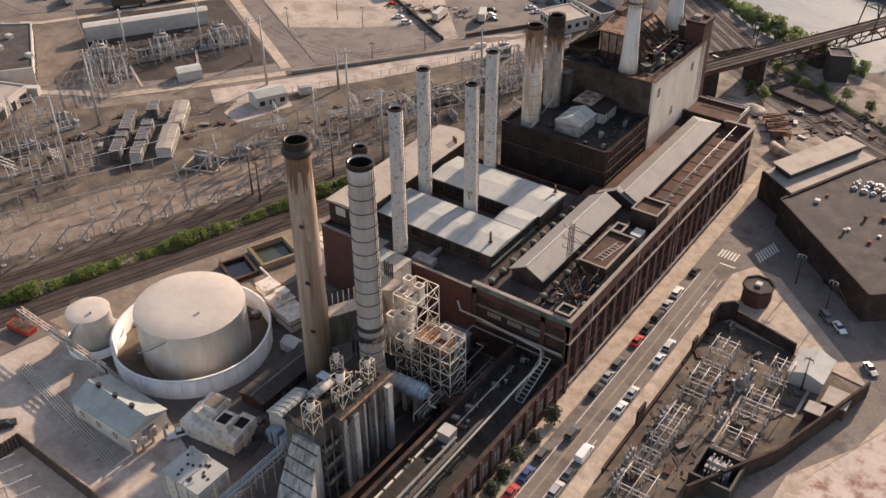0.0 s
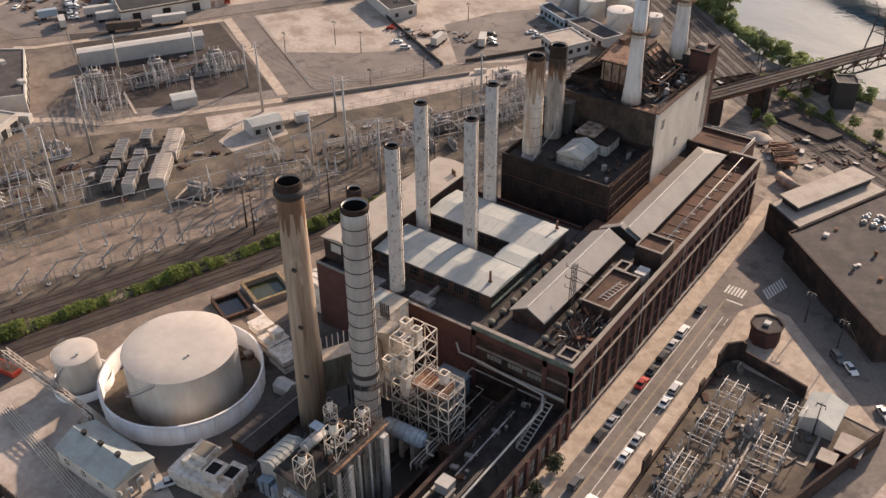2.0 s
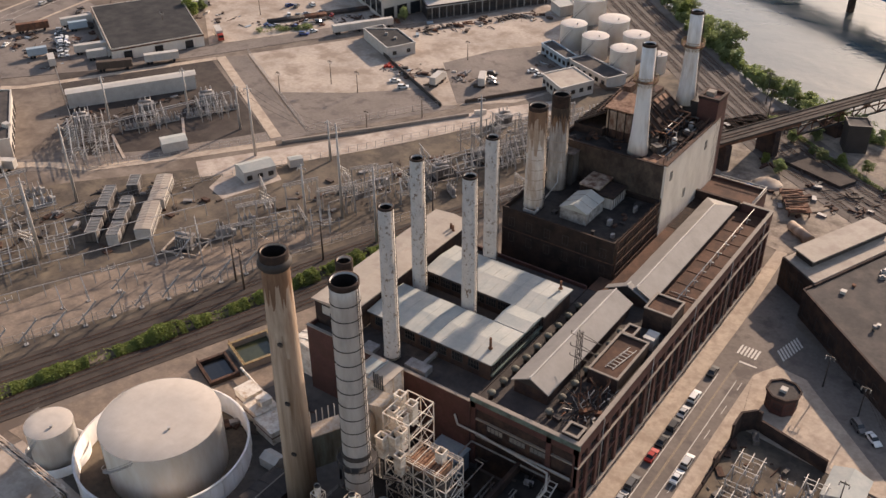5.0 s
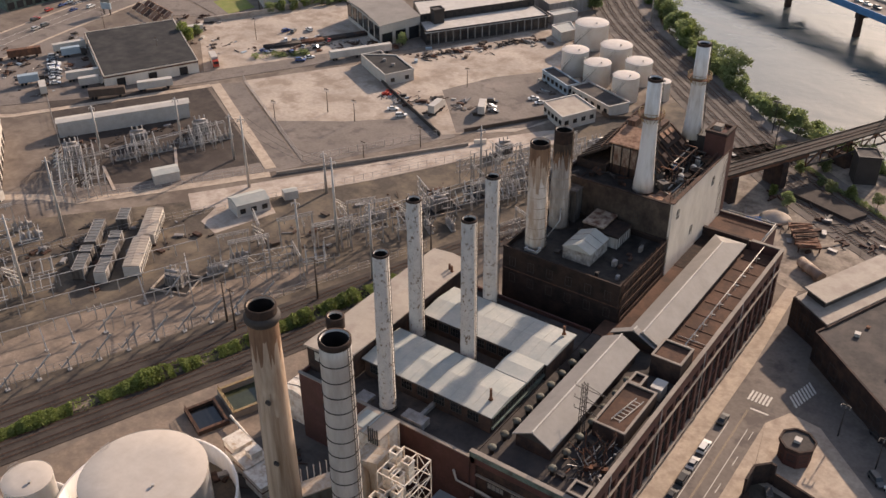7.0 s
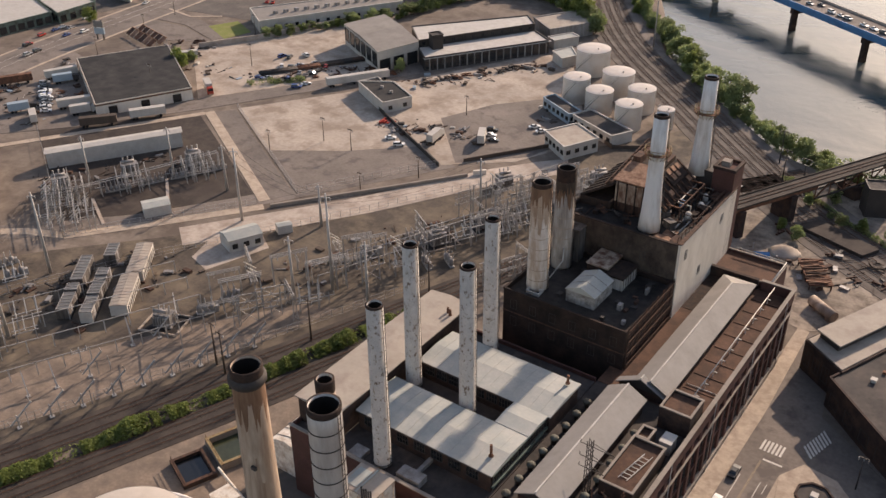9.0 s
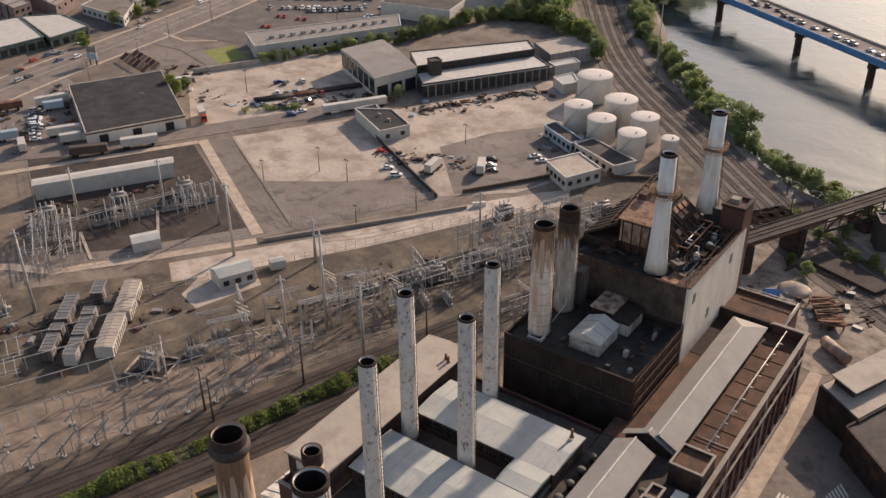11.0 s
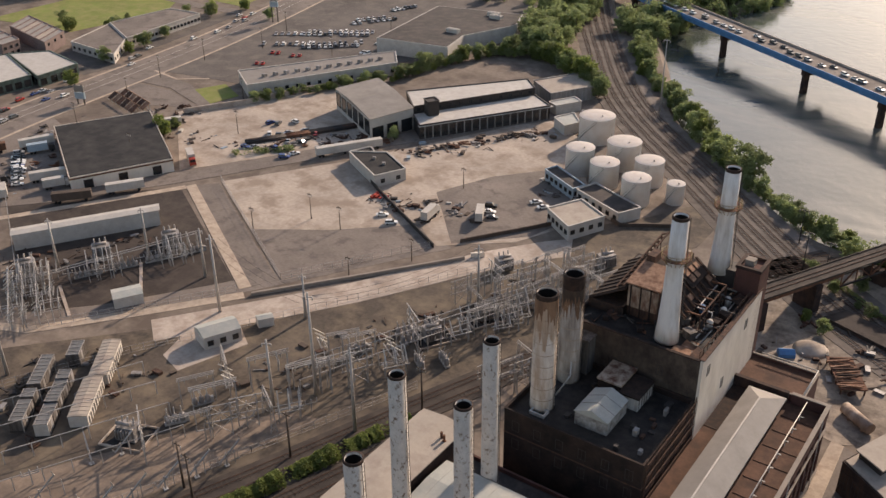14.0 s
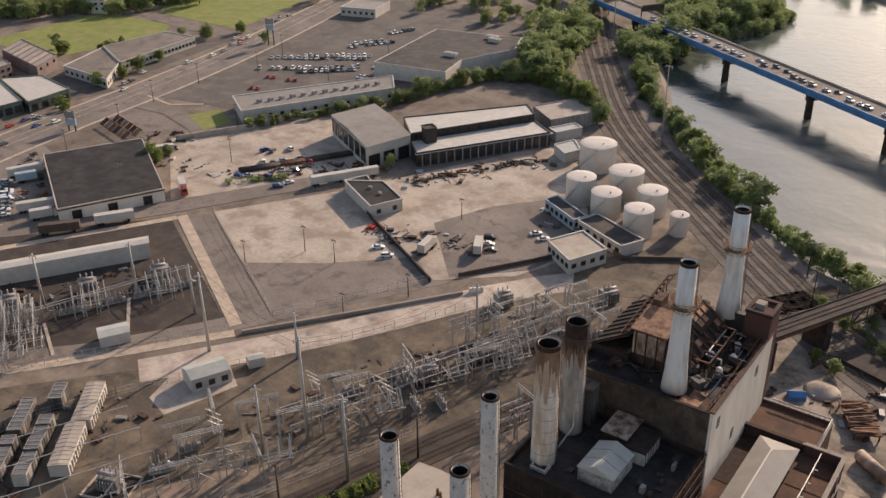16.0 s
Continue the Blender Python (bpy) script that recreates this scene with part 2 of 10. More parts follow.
M["red"] = mat("faded_red_paint", (0.4, 0.05, 0.03), 0.6, vary=0.2, big=2, fine=0.4)
M["blue"] = mat("bridge_blue_paint", (0.07, 0.21, 0.42), 0.6, vary=0.15, big=8, fine=0.6, second=(0.06, 0.15, 0.29), share=0.25, edge=0.3)
M["glass"] = mat("dark_window_glass", (0.022, 0.024, 0.026), 0.18, vary=0.3, big=2, fine=0.6, bump=0.02, per=0.4, spec=0.6)
M["pond"] = mat("green_pond_water", (0.05, 0.055, 0.03), 0.1, vary=0.3, big=4, fine=0.8, bump=0.02, spec=0.5)
M["pane_grey"] = mat("grey_blind_panel", (0.25, 0.225, 0.2), 0.6, vary=0.15, big=2, fine=0.4, per=0.25)
M["line"] = mat("worn_road_paint", (0.6, 0.55, 0.48), 0.8, vary=0.2, big=3, fine=0.3)
M["line_yellow"] = mat("worn_yellow_paint", (0.33, 0.25, 0.16), 0.8, vary=0.3, big=3, fine=0.3)
M["grass"] = mat("mown_grass", (0.17, 0.2, 0.045), 0.95, vary=0.25, big=16, fine=1.0, second=(0.27, 0.23, 0.09), share=0.2, edge=0.3)
M["bark"] = mat("bark", (0.09, 0.065, 0.045), 0.95, vary=0.3, big=2, fine=0.2)
M["leaf"] = mat("leaves", (0.24, 0.28, 0.12), 0.7, vary=0.45, big=5, fine=0.7, per=0.25, bump=0)
M["leaf_light"] = mat("sunlit_scrub_leaves", (0.2, 0.24, 0.07), 0.7, vary=0.4, big=5, fine=0.7, per=0.2, bump=0)
for key in ("leaf", "leaf_light"):
    nt = M[key].node_tree
    tr = nt.nodes.new("ShaderNodeBsdfTranslucent")
    mixed = nt.nodes.new("ShaderNodeMixShader")
    mixed.inputs[0].default_value = 0.5
    bs_ = nt.nodes["Principled BSDF"]
    nt.links.new(bs_.inputs["Base Color"].links[0].from_socket, tr.inputs["Color"])
    nt.links.new(bs_.outputs[0], mixed.inputs[1]), nt.links.new(tr.outputs[0], mixed.inputs[2])
    nt.links.new(mixed.outputs[0], nt.nodes["Material Output"].inputs["Surface"])
M["leaf_dark"] = mat("dark_street_leaves", (0.06, 0.06, 0.03), 0.7, vary=0.4, big=2, fine=0.5, bump=0)
M["tyre"] = mat("tyre_rubber", (0.015, 0.014, 0.014), 0.9)


def water_material():
    m = bpy.data.materials.new("river_water")
    m.use_nodes = True
    n, l = m.node_tree.nodes, m.node_tree.links
    bs = n["Principled BSDF"]
    bs.inputs["Roughness"].default_value, bs.inputs["Specular IOR Level"].default_value = 0.1, 0.5
    geo = n.new("ShaderNodeNewGeometry")
    a = n.new("ShaderNodeTexNoise")
    a.inputs["Scale"].default_value, a.inputs["Detail"].default_value = 0.3, 8
    # long drifts of wind and current across the surface
    mp = n.new("ShaderNodeMapping")
    mp.inputs["Rotation"].default_value, mp.inputs["Scale"].default_value = (0, 0, radians(-32)), (0.012, 0.03, 0.02)
    b = n.new("ShaderNodeTexNoise")
    b.inputs["Scale"].default_value, b.inputs["Detail"].default_value, b.inputs["Distortion"].default_value = 1.0, 7, 1.6
    l.new(geo.outputs["Position"], a.inputs["Vector"]), l.new(geo.outputs["Position"], mp.inputs["Vector"]), l.new(mp.outputs[0], b.inputs["Vector"])
    r = n.new("ShaderNodeMapRange")
    r.inputs["From Min"].default_value, r.inputs["From Max"].default_value = 0.38, 0.62
    r.inputs["To Min"].default_value, r.inputs["To Max"].default_value = 0.06, 0.2
    l.new(b.outputs["Fac"], r.inputs["Value"]), l.new(r.outputs[0], bs.inputs["Roughness"])
    c = n.new("ShaderNodeMix")
    c.data_type = "RGBA"
    c.inputs["A"].default_value, c.inputs["B"].default_value = (0.066, 0.082, 0.075, 1), (0.125, 0.13, 0.115, 1)
    k = n.new("ShaderNodeMapRange")
    k.inputs["From Min"].default_value, k.inputs["From Max"].default_value = 0.42, 0.66
    l.new(b.outputs["Fac"], k.inputs["Value"]), l.new(k.outputs[0], c.inputs["Factor"]), l.new(c.outputs["Result"], bs.inputs["Base Color"])
    bp = n.new("ShaderNodeBump")
    bp.inputs["Strength"].default_value, bp.inputs["Distance"].default_value = 0.2, 0.5
    l.new(a.outputs["Fac"], bp.inputs["Height"]), l.new(bp.outputs[0], bs.inputs["Normal"])
    return m


M["water"] = water_material()


# ---- mesh helpers ----
def box(bm, x0, x1, y0, y1, z0, z1):
    v = [bm.verts.new((x, y, z)) for z in (z0, z1) for x, y in ((x0, y0), (x1, y0), (x1, y1), (x0, y1))]
    for q in ((3, 2, 1, 0), (4, 5, 6, 7), (0, 1, 5, 4), (1, 2, 6, 5), (2, 3, 7, 6), (3, 0, 4, 7)):
        bm.faces.new([v[i] for i in q])


def prism(bm, pts, z0, z1, taper=1.0):
    """A polygon (anticlockwise) raised from z0 to z1."""
    n = len(pts)
    cx, cy = sum(p[0] for p in pts) / n, sum(p[1] for p in pts) / n
    a = [bm.verts.new((x, y, z0)) for x, y in pts]
    b = [bm.verts.new((cx + (x - cx) * taper, cy + (y - cy) * taper, z1)) for x, y in pts]
    bm.faces.new(a[::-1]), bm.faces.new(b)
    for i in range(n):
        j = (i + 1) % n
        bm.faces.new((a[i], a[j], b[j], b[i]))


def tube(bm, rings, seg=24, cx=0.0, cy=0.0, cap_low=True, cap_high=True, smooth=True):
    """A turned body: rings of (z, radius) from the foot up (or round a lip and down again)."""
    loops = []
    for z, r in rings:
        loops.append([bm.verts.new((cx + r * math.cos(2 * math.pi * i / seg), cy + r * math.sin(2 * math.pi * i / seg), z)) for i in range(seg)])
    for a, b in zip(loops, loops[1:]):
        for i in range(seg):
            j = (i + 1) % seg
            bm.faces.new((a[i], a[j], b[j], b[i])).smooth = smooth
    if cap_low:
        bm.faces.new(loops[0][::-1])
    if cap_high:
        bm.faces.new(loops[-1])


def rod(bm, p, q, w=0.2, seg=4, w2=None):
    """A straight bar between two points."""
    p, q = Vector(p), Vector(q)
    d = q - p
    if d.length < 1e-6:
        return
    r = d.to_track_quat("Z", "Y").to_matrix()
    k = 0.7071 if seg == 4 else 0.5
    s = math.pi / 4 if seg == 4 else 0
    la = [bm.verts.new(p + r @ Vector((w * k * math.cos(s + 2 * math.pi * i / seg), w * k * math.sin(s + 2 * math.pi * i / seg), 0))) for i in range(seg)]
    w2 = w if w2 is None else w2
    lb = [bm.verts.new(q + r @ Vector((w2 * k * math.cos(s + 2 * math.pi * i / seg), w2 * k * math.sin(s + 2 * math.pi * i / seg), 0))) for i in range(seg)]
    for i in range(seg):
        j = (i + 1) % seg
        f = bm.faces.new((la[i], la[j], lb[j], lb[i]))
        f.smooth = seg > 5
    bm.faces.new(la[::-1]), bm.faces.new(lb)


def pipe(bm, pts, w=0.4, seg=8):
    """One continuous tube along a line of points, mitred at its bends."""
    P = [Vector(p) for p in pts]
    side, last = None, None
    for i, p in enumerate(P):
        d0 = (p - P[i - 1]).normalized() if i else (P[1] - p).normalized()
        d1 = (P[i + 1] - p).normalized() if i < len(P) - 1 else d0
        d = d0 + d1
        d = d.normalized() if d.length > 1e-4 else d1
        if side is None:
            side = Vector((0, 0, 1)).cross(d)
            side = side if side.length > 0.1 else Vector((1, 0, 0)).cross(d)
        side = (side - d * side.dot(d)).normalized()
        up = d.cross(side)
        ring = [bm.verts.new(p + (side * math.cos(2 * math.pi * k / seg) + up * math.sin(2 * math.pi * k / seg)) * w / 2) for k in range(seg)]
        if last:
            for k in range(seg):
                bm.faces.new((last[k], last[(k + 1) % seg], ring[(k + 1) % seg], ring[k])).smooth = seg > 5
        else:
            bm.faces.new(ring[::-1])
        last = ring
    bm.faces.new(last)


def gable(bm, x0, x1, y0, y1, z0, z1, zr, along="y", over=0.0):
    """Walls to z1 and a pitched roof whose ridge stands at zr."""
    if along == "y":
        xm = (x0 + x1) / 2
        sec = [(x0, z0), (x1, z0), (x1, z1), (xm, zr), (x0, z1)]
        a = [bm.verts.new((x, y0, z)) for x, z in sec]
        b = [bm.verts.new((x, y1, z)) for x, z in sec]
    else:
        ym = (y0 + y1) / 2
        sec = [(y1, z0), (y0, z0), (y0, z1), (ym, zr), (y1, z1)]
        a = [bm.verts.new((x0, y, z)) for y, z in sec]
        b = [bm.verts.new((x1, y, z)) for y, z in sec]
    bm.faces.new(a), bm.faces.new(b[::-1])
    for i in range(5):
        j = (i + 1) % 5
        bm.faces.new((a[j], a[i], b[i], b[j]))


def mesh_of(name, bm, material, smooth=False):
    bmesh.ops.recalc_face_normals(bm, faces=bm.faces)
    me = bpy.data.meshes.new(name)
    bm.to_mesh(me)
    bm.free()
    me.materials.append(material)
    return me


def thing(name, label, category, at=(0, 0, 0), turn=0.0, group="", kind=""):
    ob = new(name)
    ob.empty_display_size = 0.5
    ob.matrix_basis = pose(*at, 0, 0, turn)
    return tagged(ob, label, category, group, kind)


def part(name, bm, material, parent, label=""):
    ob = new(name, mesh_of(name, bm, material))
    ob.parent = parent
    if label:
        tagged(ob, label)
    return ob


def solo(name, bm, material, label, category, kind="", group="", at=(0, 0, 0), turn=0.0):
    ob = new(name, mesh_of(name, bm, material))
    ob.matrix_basis = pose(*at, 0, 0, turn)
    return tagged(ob, label, category, group, kind)


def share(name, me, parent, at=(0, 0, 0), turn=(0, 0, 0), scale=(1, 1, 1)):
    """Another part on a mesh that alike parts share."""
    ob = new(name, me)
    ob.parent = parent
    ob.matrix_basis = pose(*at, *turn) @ Matrix.Diagonal((*scale, 1))
    return ob


def B():
    return bmesh.new()


def slab(name, pts, z, material, label, category="ground", low=-0.3):
    """A flat piece of ground with an edge, over any outline."""
    a = sum(p[0] * q[1] - q[0] * p[1] for p, q in zip(pts, pts[1:] + pts[:1]))
    pts = pts if a > 0 else pts[::-1]
    bm = B()
    lo, hi = [bm.verts.new((x, y, low)) for x, y in pts], [bm.verts.new((x, y, z)) for x, y in pts]
    for t in tessellate_polygon([[Vector((x, y, 0)) for x, y in pts]]):
        bm.faces.new([hi[i] for i in t])
    for i in range(len(pts)):
        j = (i + 1) % len(pts)
        bm.faces.new((lo[i], lo[j], hi[j], hi[i]))
    return solo(name, bm, material, label, category, kind="structure")


def offset_strip(line, a, b):
    """The polygon between two offsets (to the right of the way) of a line of points."""
    nrm = []
    for i, p in enumerate(line):
        q0, q1 = Vector(line[max(i - 1, 0)]), Vector(line[min(i + 1, len(line) - 1)])
        d = (q1 - q0).normalized()
        nrm.append(Vector((d.y, -d.x)))
    return [tuple(Vector(p) + n * a) for p, n in zip(line, nrm)] + [tuple(Vector(p) + n * b) for p, n in list(zip(line, nrm))[::-1]]


def strip(name, line, a, b, z, material, label, category="road", low=-0.3):
    """A ribbon of ground along a line."""
    bm = B()
    pts = offset_strip(line, a, b)
    n = len(line)
    lo, hi = [bm.verts.new((x, y, low)) for x, y in pts], [bm.verts.new((x, y, z)) for x, y in pts]
    for i in range(n - 1):
        j, k = 2 * n - 1 - i, 2 * n - 2 - i
        bm.faces.new((hi[i], hi[i + 1], hi[k], hi[j]))
        bm.faces.new((hi[i], lo[i], lo[i + 1], hi[i + 1])), bm.faces.new((hi[k], lo[k], lo[j], hi[j]))
    bm.faces.new((hi[0], hi[-1], lo[-1], lo[0])), bm.faces.new((hi[n - 1], lo[n - 1], lo[n], hi[n]))
    return solo(name, bm, material, label, category, kind="structure")


def curve(pts, step=12.0):
    """A smooth line through plan points."""
    out = []
    P = [Vector(p) for p in pts]
    P = [P[0] * 2 - P[1]] + P + [P[-1] * 2 - P[-2]]
    for i in range(1, len(P) - 2):
        n = max(2, int((P[i + 1] - P[i]).length / step))
        for k in range(n):
            t = k / n
            out.append(tuple(0.5 * ((2 * P[i]) + (P[i + 1] - P[i - 1]) * t + (2 * P[i - 1] - 5 * P[i] + 4 * P[i + 1] - P[i + 2]) * t * t + (3 * P[i] - P[i - 1] - 3 * P[i + 1] + P[i + 2]) * t ** 3)))
    out.append(tuple(P[-2]))
    return out


# ---- ground and river ----
BANK = [(900, -300), (420, 60), (150, 270), (-20, 325), (-61, 334), (-92, 343), (-124, 358), (-150, 386), (-178, 425), (-205, 480), (-232, 530), (-230, 570), (-212, 610), (-206, 655), (-330, 760), (-700, 2600)]
FAR = [(1200, 100), (700, 330), (430, 480), (230, 590), (160, 690), (80, 720), (10, 720), (-40, 735), (-90, 735), (-130, 722), (-150, 724), (-160, 726), (-168, 728), (-176, 732), (-262, 830), (-400, 2700)]


def build_ground():
    bm = B()
    rows = []
    for (x, y), (fx, fy) in zip(BANK, FAR):
        d = (Vector((fx, fy)) - Vector((x, y))).normalized()
        rows.append([bm.verts.new(c) for c in (
            (x - 3200 * (0.75 if x < 500 else 0.2) - 200, y - (900 if y < 1500 else 0), 0), (x - d.x * 6, y - d.y * 6, 0), (x + d.x * 2, y + d.y * 2, -6.6), (x + d.x * 6, y + d.y * 6, -8.5),
            (fx - d.x * 6, fy - d.y * 6, -8.5), (fx, fy, -6.0), (fx + d.x * 8, fy + d.y * 8, -0.5), (fx + 2600, fy + 1500, 0))])
    for a, b in zip(rows, rows[1:]):
        for i in range(7):
            bm.faces.new((a[i], b[i], b[i + 1], a[i + 1]))
    solo("ground", bm, M["dirt"], "dry brown dirt and cinder ground with worn patches", "ground", kind="structure")
    bm = B()
    prism(bm, [(-1200, 200), (1500, -400), (1500, 1200), (-200, 2900), (-1200, 2900)], -8.0, -4.2)
    # the sheet of water lies within the banks, below the land
    solo("water", bm, M["water"], "calm grey-green river water with a soft glare", "river", kind="structure")


build_ground()


# ---- roads, yards and tracks ----
slab("yard", [(-256, 96), (-196, 66), (-160, 160), (-136, 225), (-118, 290), (-128, 306), (-150, 300), (-170, 268), (-192, 232), (-213, 202), (-250, 160), (-275, 128)], 0.02, M["yard"], "brown gravel yard of the switching station", "yard")
slab("plant_yard", [(-172, 62), (-120, 20), (-62, 20), (-62, 138), (-90, 138), (-135, 150), (-152, 140)], 0.02, M["asphalt_dark"], "dark stained asphalt of the plant yard", "yard")
slab("tank_apron", [(-172, 58), (-150, 20), (-96, 20), (-100, 62), (-112, 74), (-128, 80), (-150, 82), (-166, 84)], 0.05, M["concrete"], "pale concrete apron beside the storage tank", "yard")
slab("switch_field", [(-232, 84), (-210, 112), (-207, 127), (-197, 144), (-184, 165), (-172, 181), (-163, 184), (-167, 172), (-174, 150), (-184, 126), (-196, 103), (-212, 70)], 0.026, M["tan_dirt"], "pale tan dirt under the slanting switches", "yard")
BEIGE = curve([(-226, 186), (-216, 200), (-194, 232), (-171, 272), (-150, 297), (-126, 312)])
strip("road_service", BEIGE, -5.5, 5.5, 0.06, M["concrete"], "pale dusty concrete service road")
strip("road_upper", [(-330, 108), (-264, 155), (-240, 180), (-222, 206), (-205, 234), (-184, 268)], -10.5, -2.5, 0.05, M["asphalt"], "grey asphalt lane beside the lots")
slab("fenced_yard", [(-333, 211), (-291, 252), (-222, 214), (-254, 167)], 0.04, M["gravel_dark"], "brown gravel inside the fenced switchyard", "yard")
strip("pavement_back", [(-334, 188), (-327.2, 193.2), (-289.8, 253.4)], -1.5, 1.5, 0.142, M["sidewalk"], "pale concrete kerb walk behind the switchyard", "pavement")
strip("pavement_fence", [(-289.5, 255.5), (-221.5, 216)], -1.8, 1.8, 0.14, M["sidewalk"], "pale concrete pavement round the switchyard", "pavement")
strip("pavement_lane", [(-334, 112), (-266, 162), (-254, 167), (-236, 190), (-219, 213)], -1.8, 1.8, 0.1, M["sidewalk"], "pale concrete footpath below the switchyard", "pavement")
slab("lane_between", [(-288, 256.5), (-282.5, 262.5), (-217, 224.5), (-221, 217.5)], 0.095, M["asphalt"], "grey lane between switchyard and empty lot", "road")
slab("empty_lot", [(-283, 264), (-216, 225), (-191, 267), (-257, 304)], 0.08, M["lot"], "bare pale concrete lot with stains", "lot")
slab("empty_lot_asphalt", [(-247, 243.2), (-216.2, 225.2), (-191.2, 266.8), (-204, 277), (-226, 257), (-237, 250)], 0.11, M["asphalt"], "grey asphalt patch in the empty lot", "lot")
slab("scrap_yard", [(-257, 305), (-191, 268), (-172, 284), (-160, 312), (-196, 372), (-218, 384)], 0.07, M["lot"], "tan dirt scrap yard with tyre marks", "yard")
slab("scrap_yard_asphalt", [(-214, 300), (-188, 272), (-170, 290), (-164, 312), (-190, 340), (-205, 322)], 0.1, M["asphalt"], "grey asphalt area of the scrap yard", "yard")
strip("road_mid", [(-345, 196), (-322, 222), (-297, 259), (-262, 318), (-232, 368), (-205, 405)], -5.5, 4.5, 0.13, M["asphalt"], "grey asphalt street between the lots")
slab("truck_yard", [(-420, 205), (-345, 196), (-322, 226), (-366, 262), (-400, 272)], 0.06, M["asphalt"], "oily grey truck yard", "yard")
slab("depot_yard", [(-352, 303), (-303, 262), (-262, 326), (-268, 336), (-318, 372)], 0.06, M["lot"], "pale concrete depot yard", "yard")
HWY = curve([(-388, 170), (-402, 230), (-408, 262), (-414, 308), (-421, 364), (-433, 425), (-452, 500), (-490, 640), (-540, 800)])
strip("highway", HWY, -6, 17, 0.09, M["asphalt"], "wide grey highway with worn lanes")
strip("pavement_highway", HWY, 17, 18.4, 0.16, M["sidewalk"], "pale kerb and footpath beside the highway", "pavement")
strip("pavement_highway_far", HWY, -7.4, -6, 0.17, M["sidewalk"], "pale kerb and footpath beyond the highway", "pavement")
strip("lane_line", HWY, 5.6, 5.75, 0.1, M["line"], "worn white lane line", "road marking")
strip("lane_line_far", HWY, 0.1, 0.25, 0.1, M["line"], "worn white lane line", "road marking")
slab("entrance_road", [(-404, 320), (-378, 322), (-346, 312), (-344, 318), (-376, 331), (-402, 334)], 0.12, M["asphalt"], "grey entrance road of the shopping centre", "road")
strip("kerb_entrance", [(-405, 335), (-386, 332), (-374, 341)], -0.7, 0.7, 0.2, M["sidewalk"], "pale kerb at the parking entrance", "pavement")
slab("car_lot", [(-399, 306), (-368, 302), (-349, 312), (-376, 320), (-402, 318)], 0.075, M["asphalt"], "small grey car lot by the highway", "lot")
slab("mall_parking", [(-404, 336), (-372, 342), (-350, 345), (-300, 440), (-300, 540), (-425, 560), (-440, 478), (-424, 414)], 0.06, M["asphalt_dark"], "dark asphalt parking lot of a shopping centre", "parking lot")
slab("lawn", [(-560, 345), (-497, 354), (-488, 412), (-500, 429), (-562, 428)], 0.08, M["grass"], "mown green sports field", "grass")
slab("lawn_far", [(-530, 446), (-460, 444), (-472, 502), (-505, 600), (-600, 560), (-560, 480)], 0.08, M["grass"], "mown green field with dry patches", "grass")
slab("lawn_small", [(-368, 327), (-348, 318), (-345, 332), (-362, 340)], 0.13, M["grass"], "yellowing grass triangle by the road", "grass")

slab("turning_yard", [(-161, 302), (-145, 324), (-135, 343), (-124, 334), (-124, 313), (-135, 294), (-152, 283)], 0.072, M["yard"], "dark brown gravel yard behind the power house", "yard")
slab("school_drive", [(-452, 350), (-434, 352), (-446, 428), (-456, 430), (-462, 412)], 0.07, M["asphalt_dark"], "dark asphalt parking strip beside the school", "parking lot")
slab("school_court", [(-470, 318), (-428, 312), (-424, 332), (-466, 334)], 0.068, M["asphalt_dark"], "dark asphalt court beside the garage", "parking lot")
strip("park_road", [(-600, 452), (-556, 440), (-482, 431), (-452, 434)], -4, 4, 0.11, M["asphalt"], "grey lane between the sports fields")

# the street beside the power house, with kerbs and pavements
slab("street", [(-59.6, -40), (-50.7, -40), (-50.7, 190), (-47.5, 196), (-40.5, 195), (-39.0, 193.4), (-12.4, 168), (10, 147), (17, 158), (-13, 184), (-19, 192), (-49, 213), (-53, 240), (-61, 243), (-59.6, 207)], 0.08, M["asphalt"], "worn grey asphalt street with parked cars", "road")
slab("pavement_west", [(-63.9, -40), (-59.6, -40), (-59.6, 207), (-61, 243), (-63.9, 243)], 0.22, M["sidewalk"], "tan concrete pavement along the brick hall", "pavement")
slab("pavement_east", [(-50.7, -40), (-47.2, -40), (-47.2, 172), (-50.7, 190)], 0.22, M["sidewalk"], "tan concrete pavement along the walled switchyard", "pavement")
slab("pavement_corner", [(-50.65, 190), (-47.15, 172.2), (-28.5, 169.6), (-20, 169), (-12.4, 168), (-39.0, 193.4), (-40.5, 195), (-47.5, 196)], 0.21, M["sidewalk"], "pale concrete corner plaza round the octagonal kiosk", "pavement")
slab("dirt_lot_far", [(-62, 243), (-30, 262), (0, 300), (-60, 322), (-100, 318), (-112, 290), (-84, 246)], 0.05, M["waste"], "pale dusty ground with painted shadow patches behind the power house", "lot")
slab("red_dirt_lot", [(-19, 112), (-15.5, 131.4), (-15.0, 138), (-6.6, 158), (4, 168), (40, 140), (20, 96)], 0.12, mat("reddish_dirt", (0.5, 0.4, 0.335), 0.95, vary=0.2, big=10, fine=1, second=(0.27, 0.14, 0.105), share=0.3, edge=0.15), "pale reddish dirt lot", "lot")
slab("back_walk", [(-21, 110), (-18.9, 129), (-18.6, 135.4), (-10.0, 149.8), (-7.4, 161.8), (4, 172), (6, 170), (-6.6, 158), (-15.0, 138), (-15.5, 131.4), (-19, 112)], 0.18, M["sidewalk"], "tan concrete footpath by the dirt lot", "pavement")
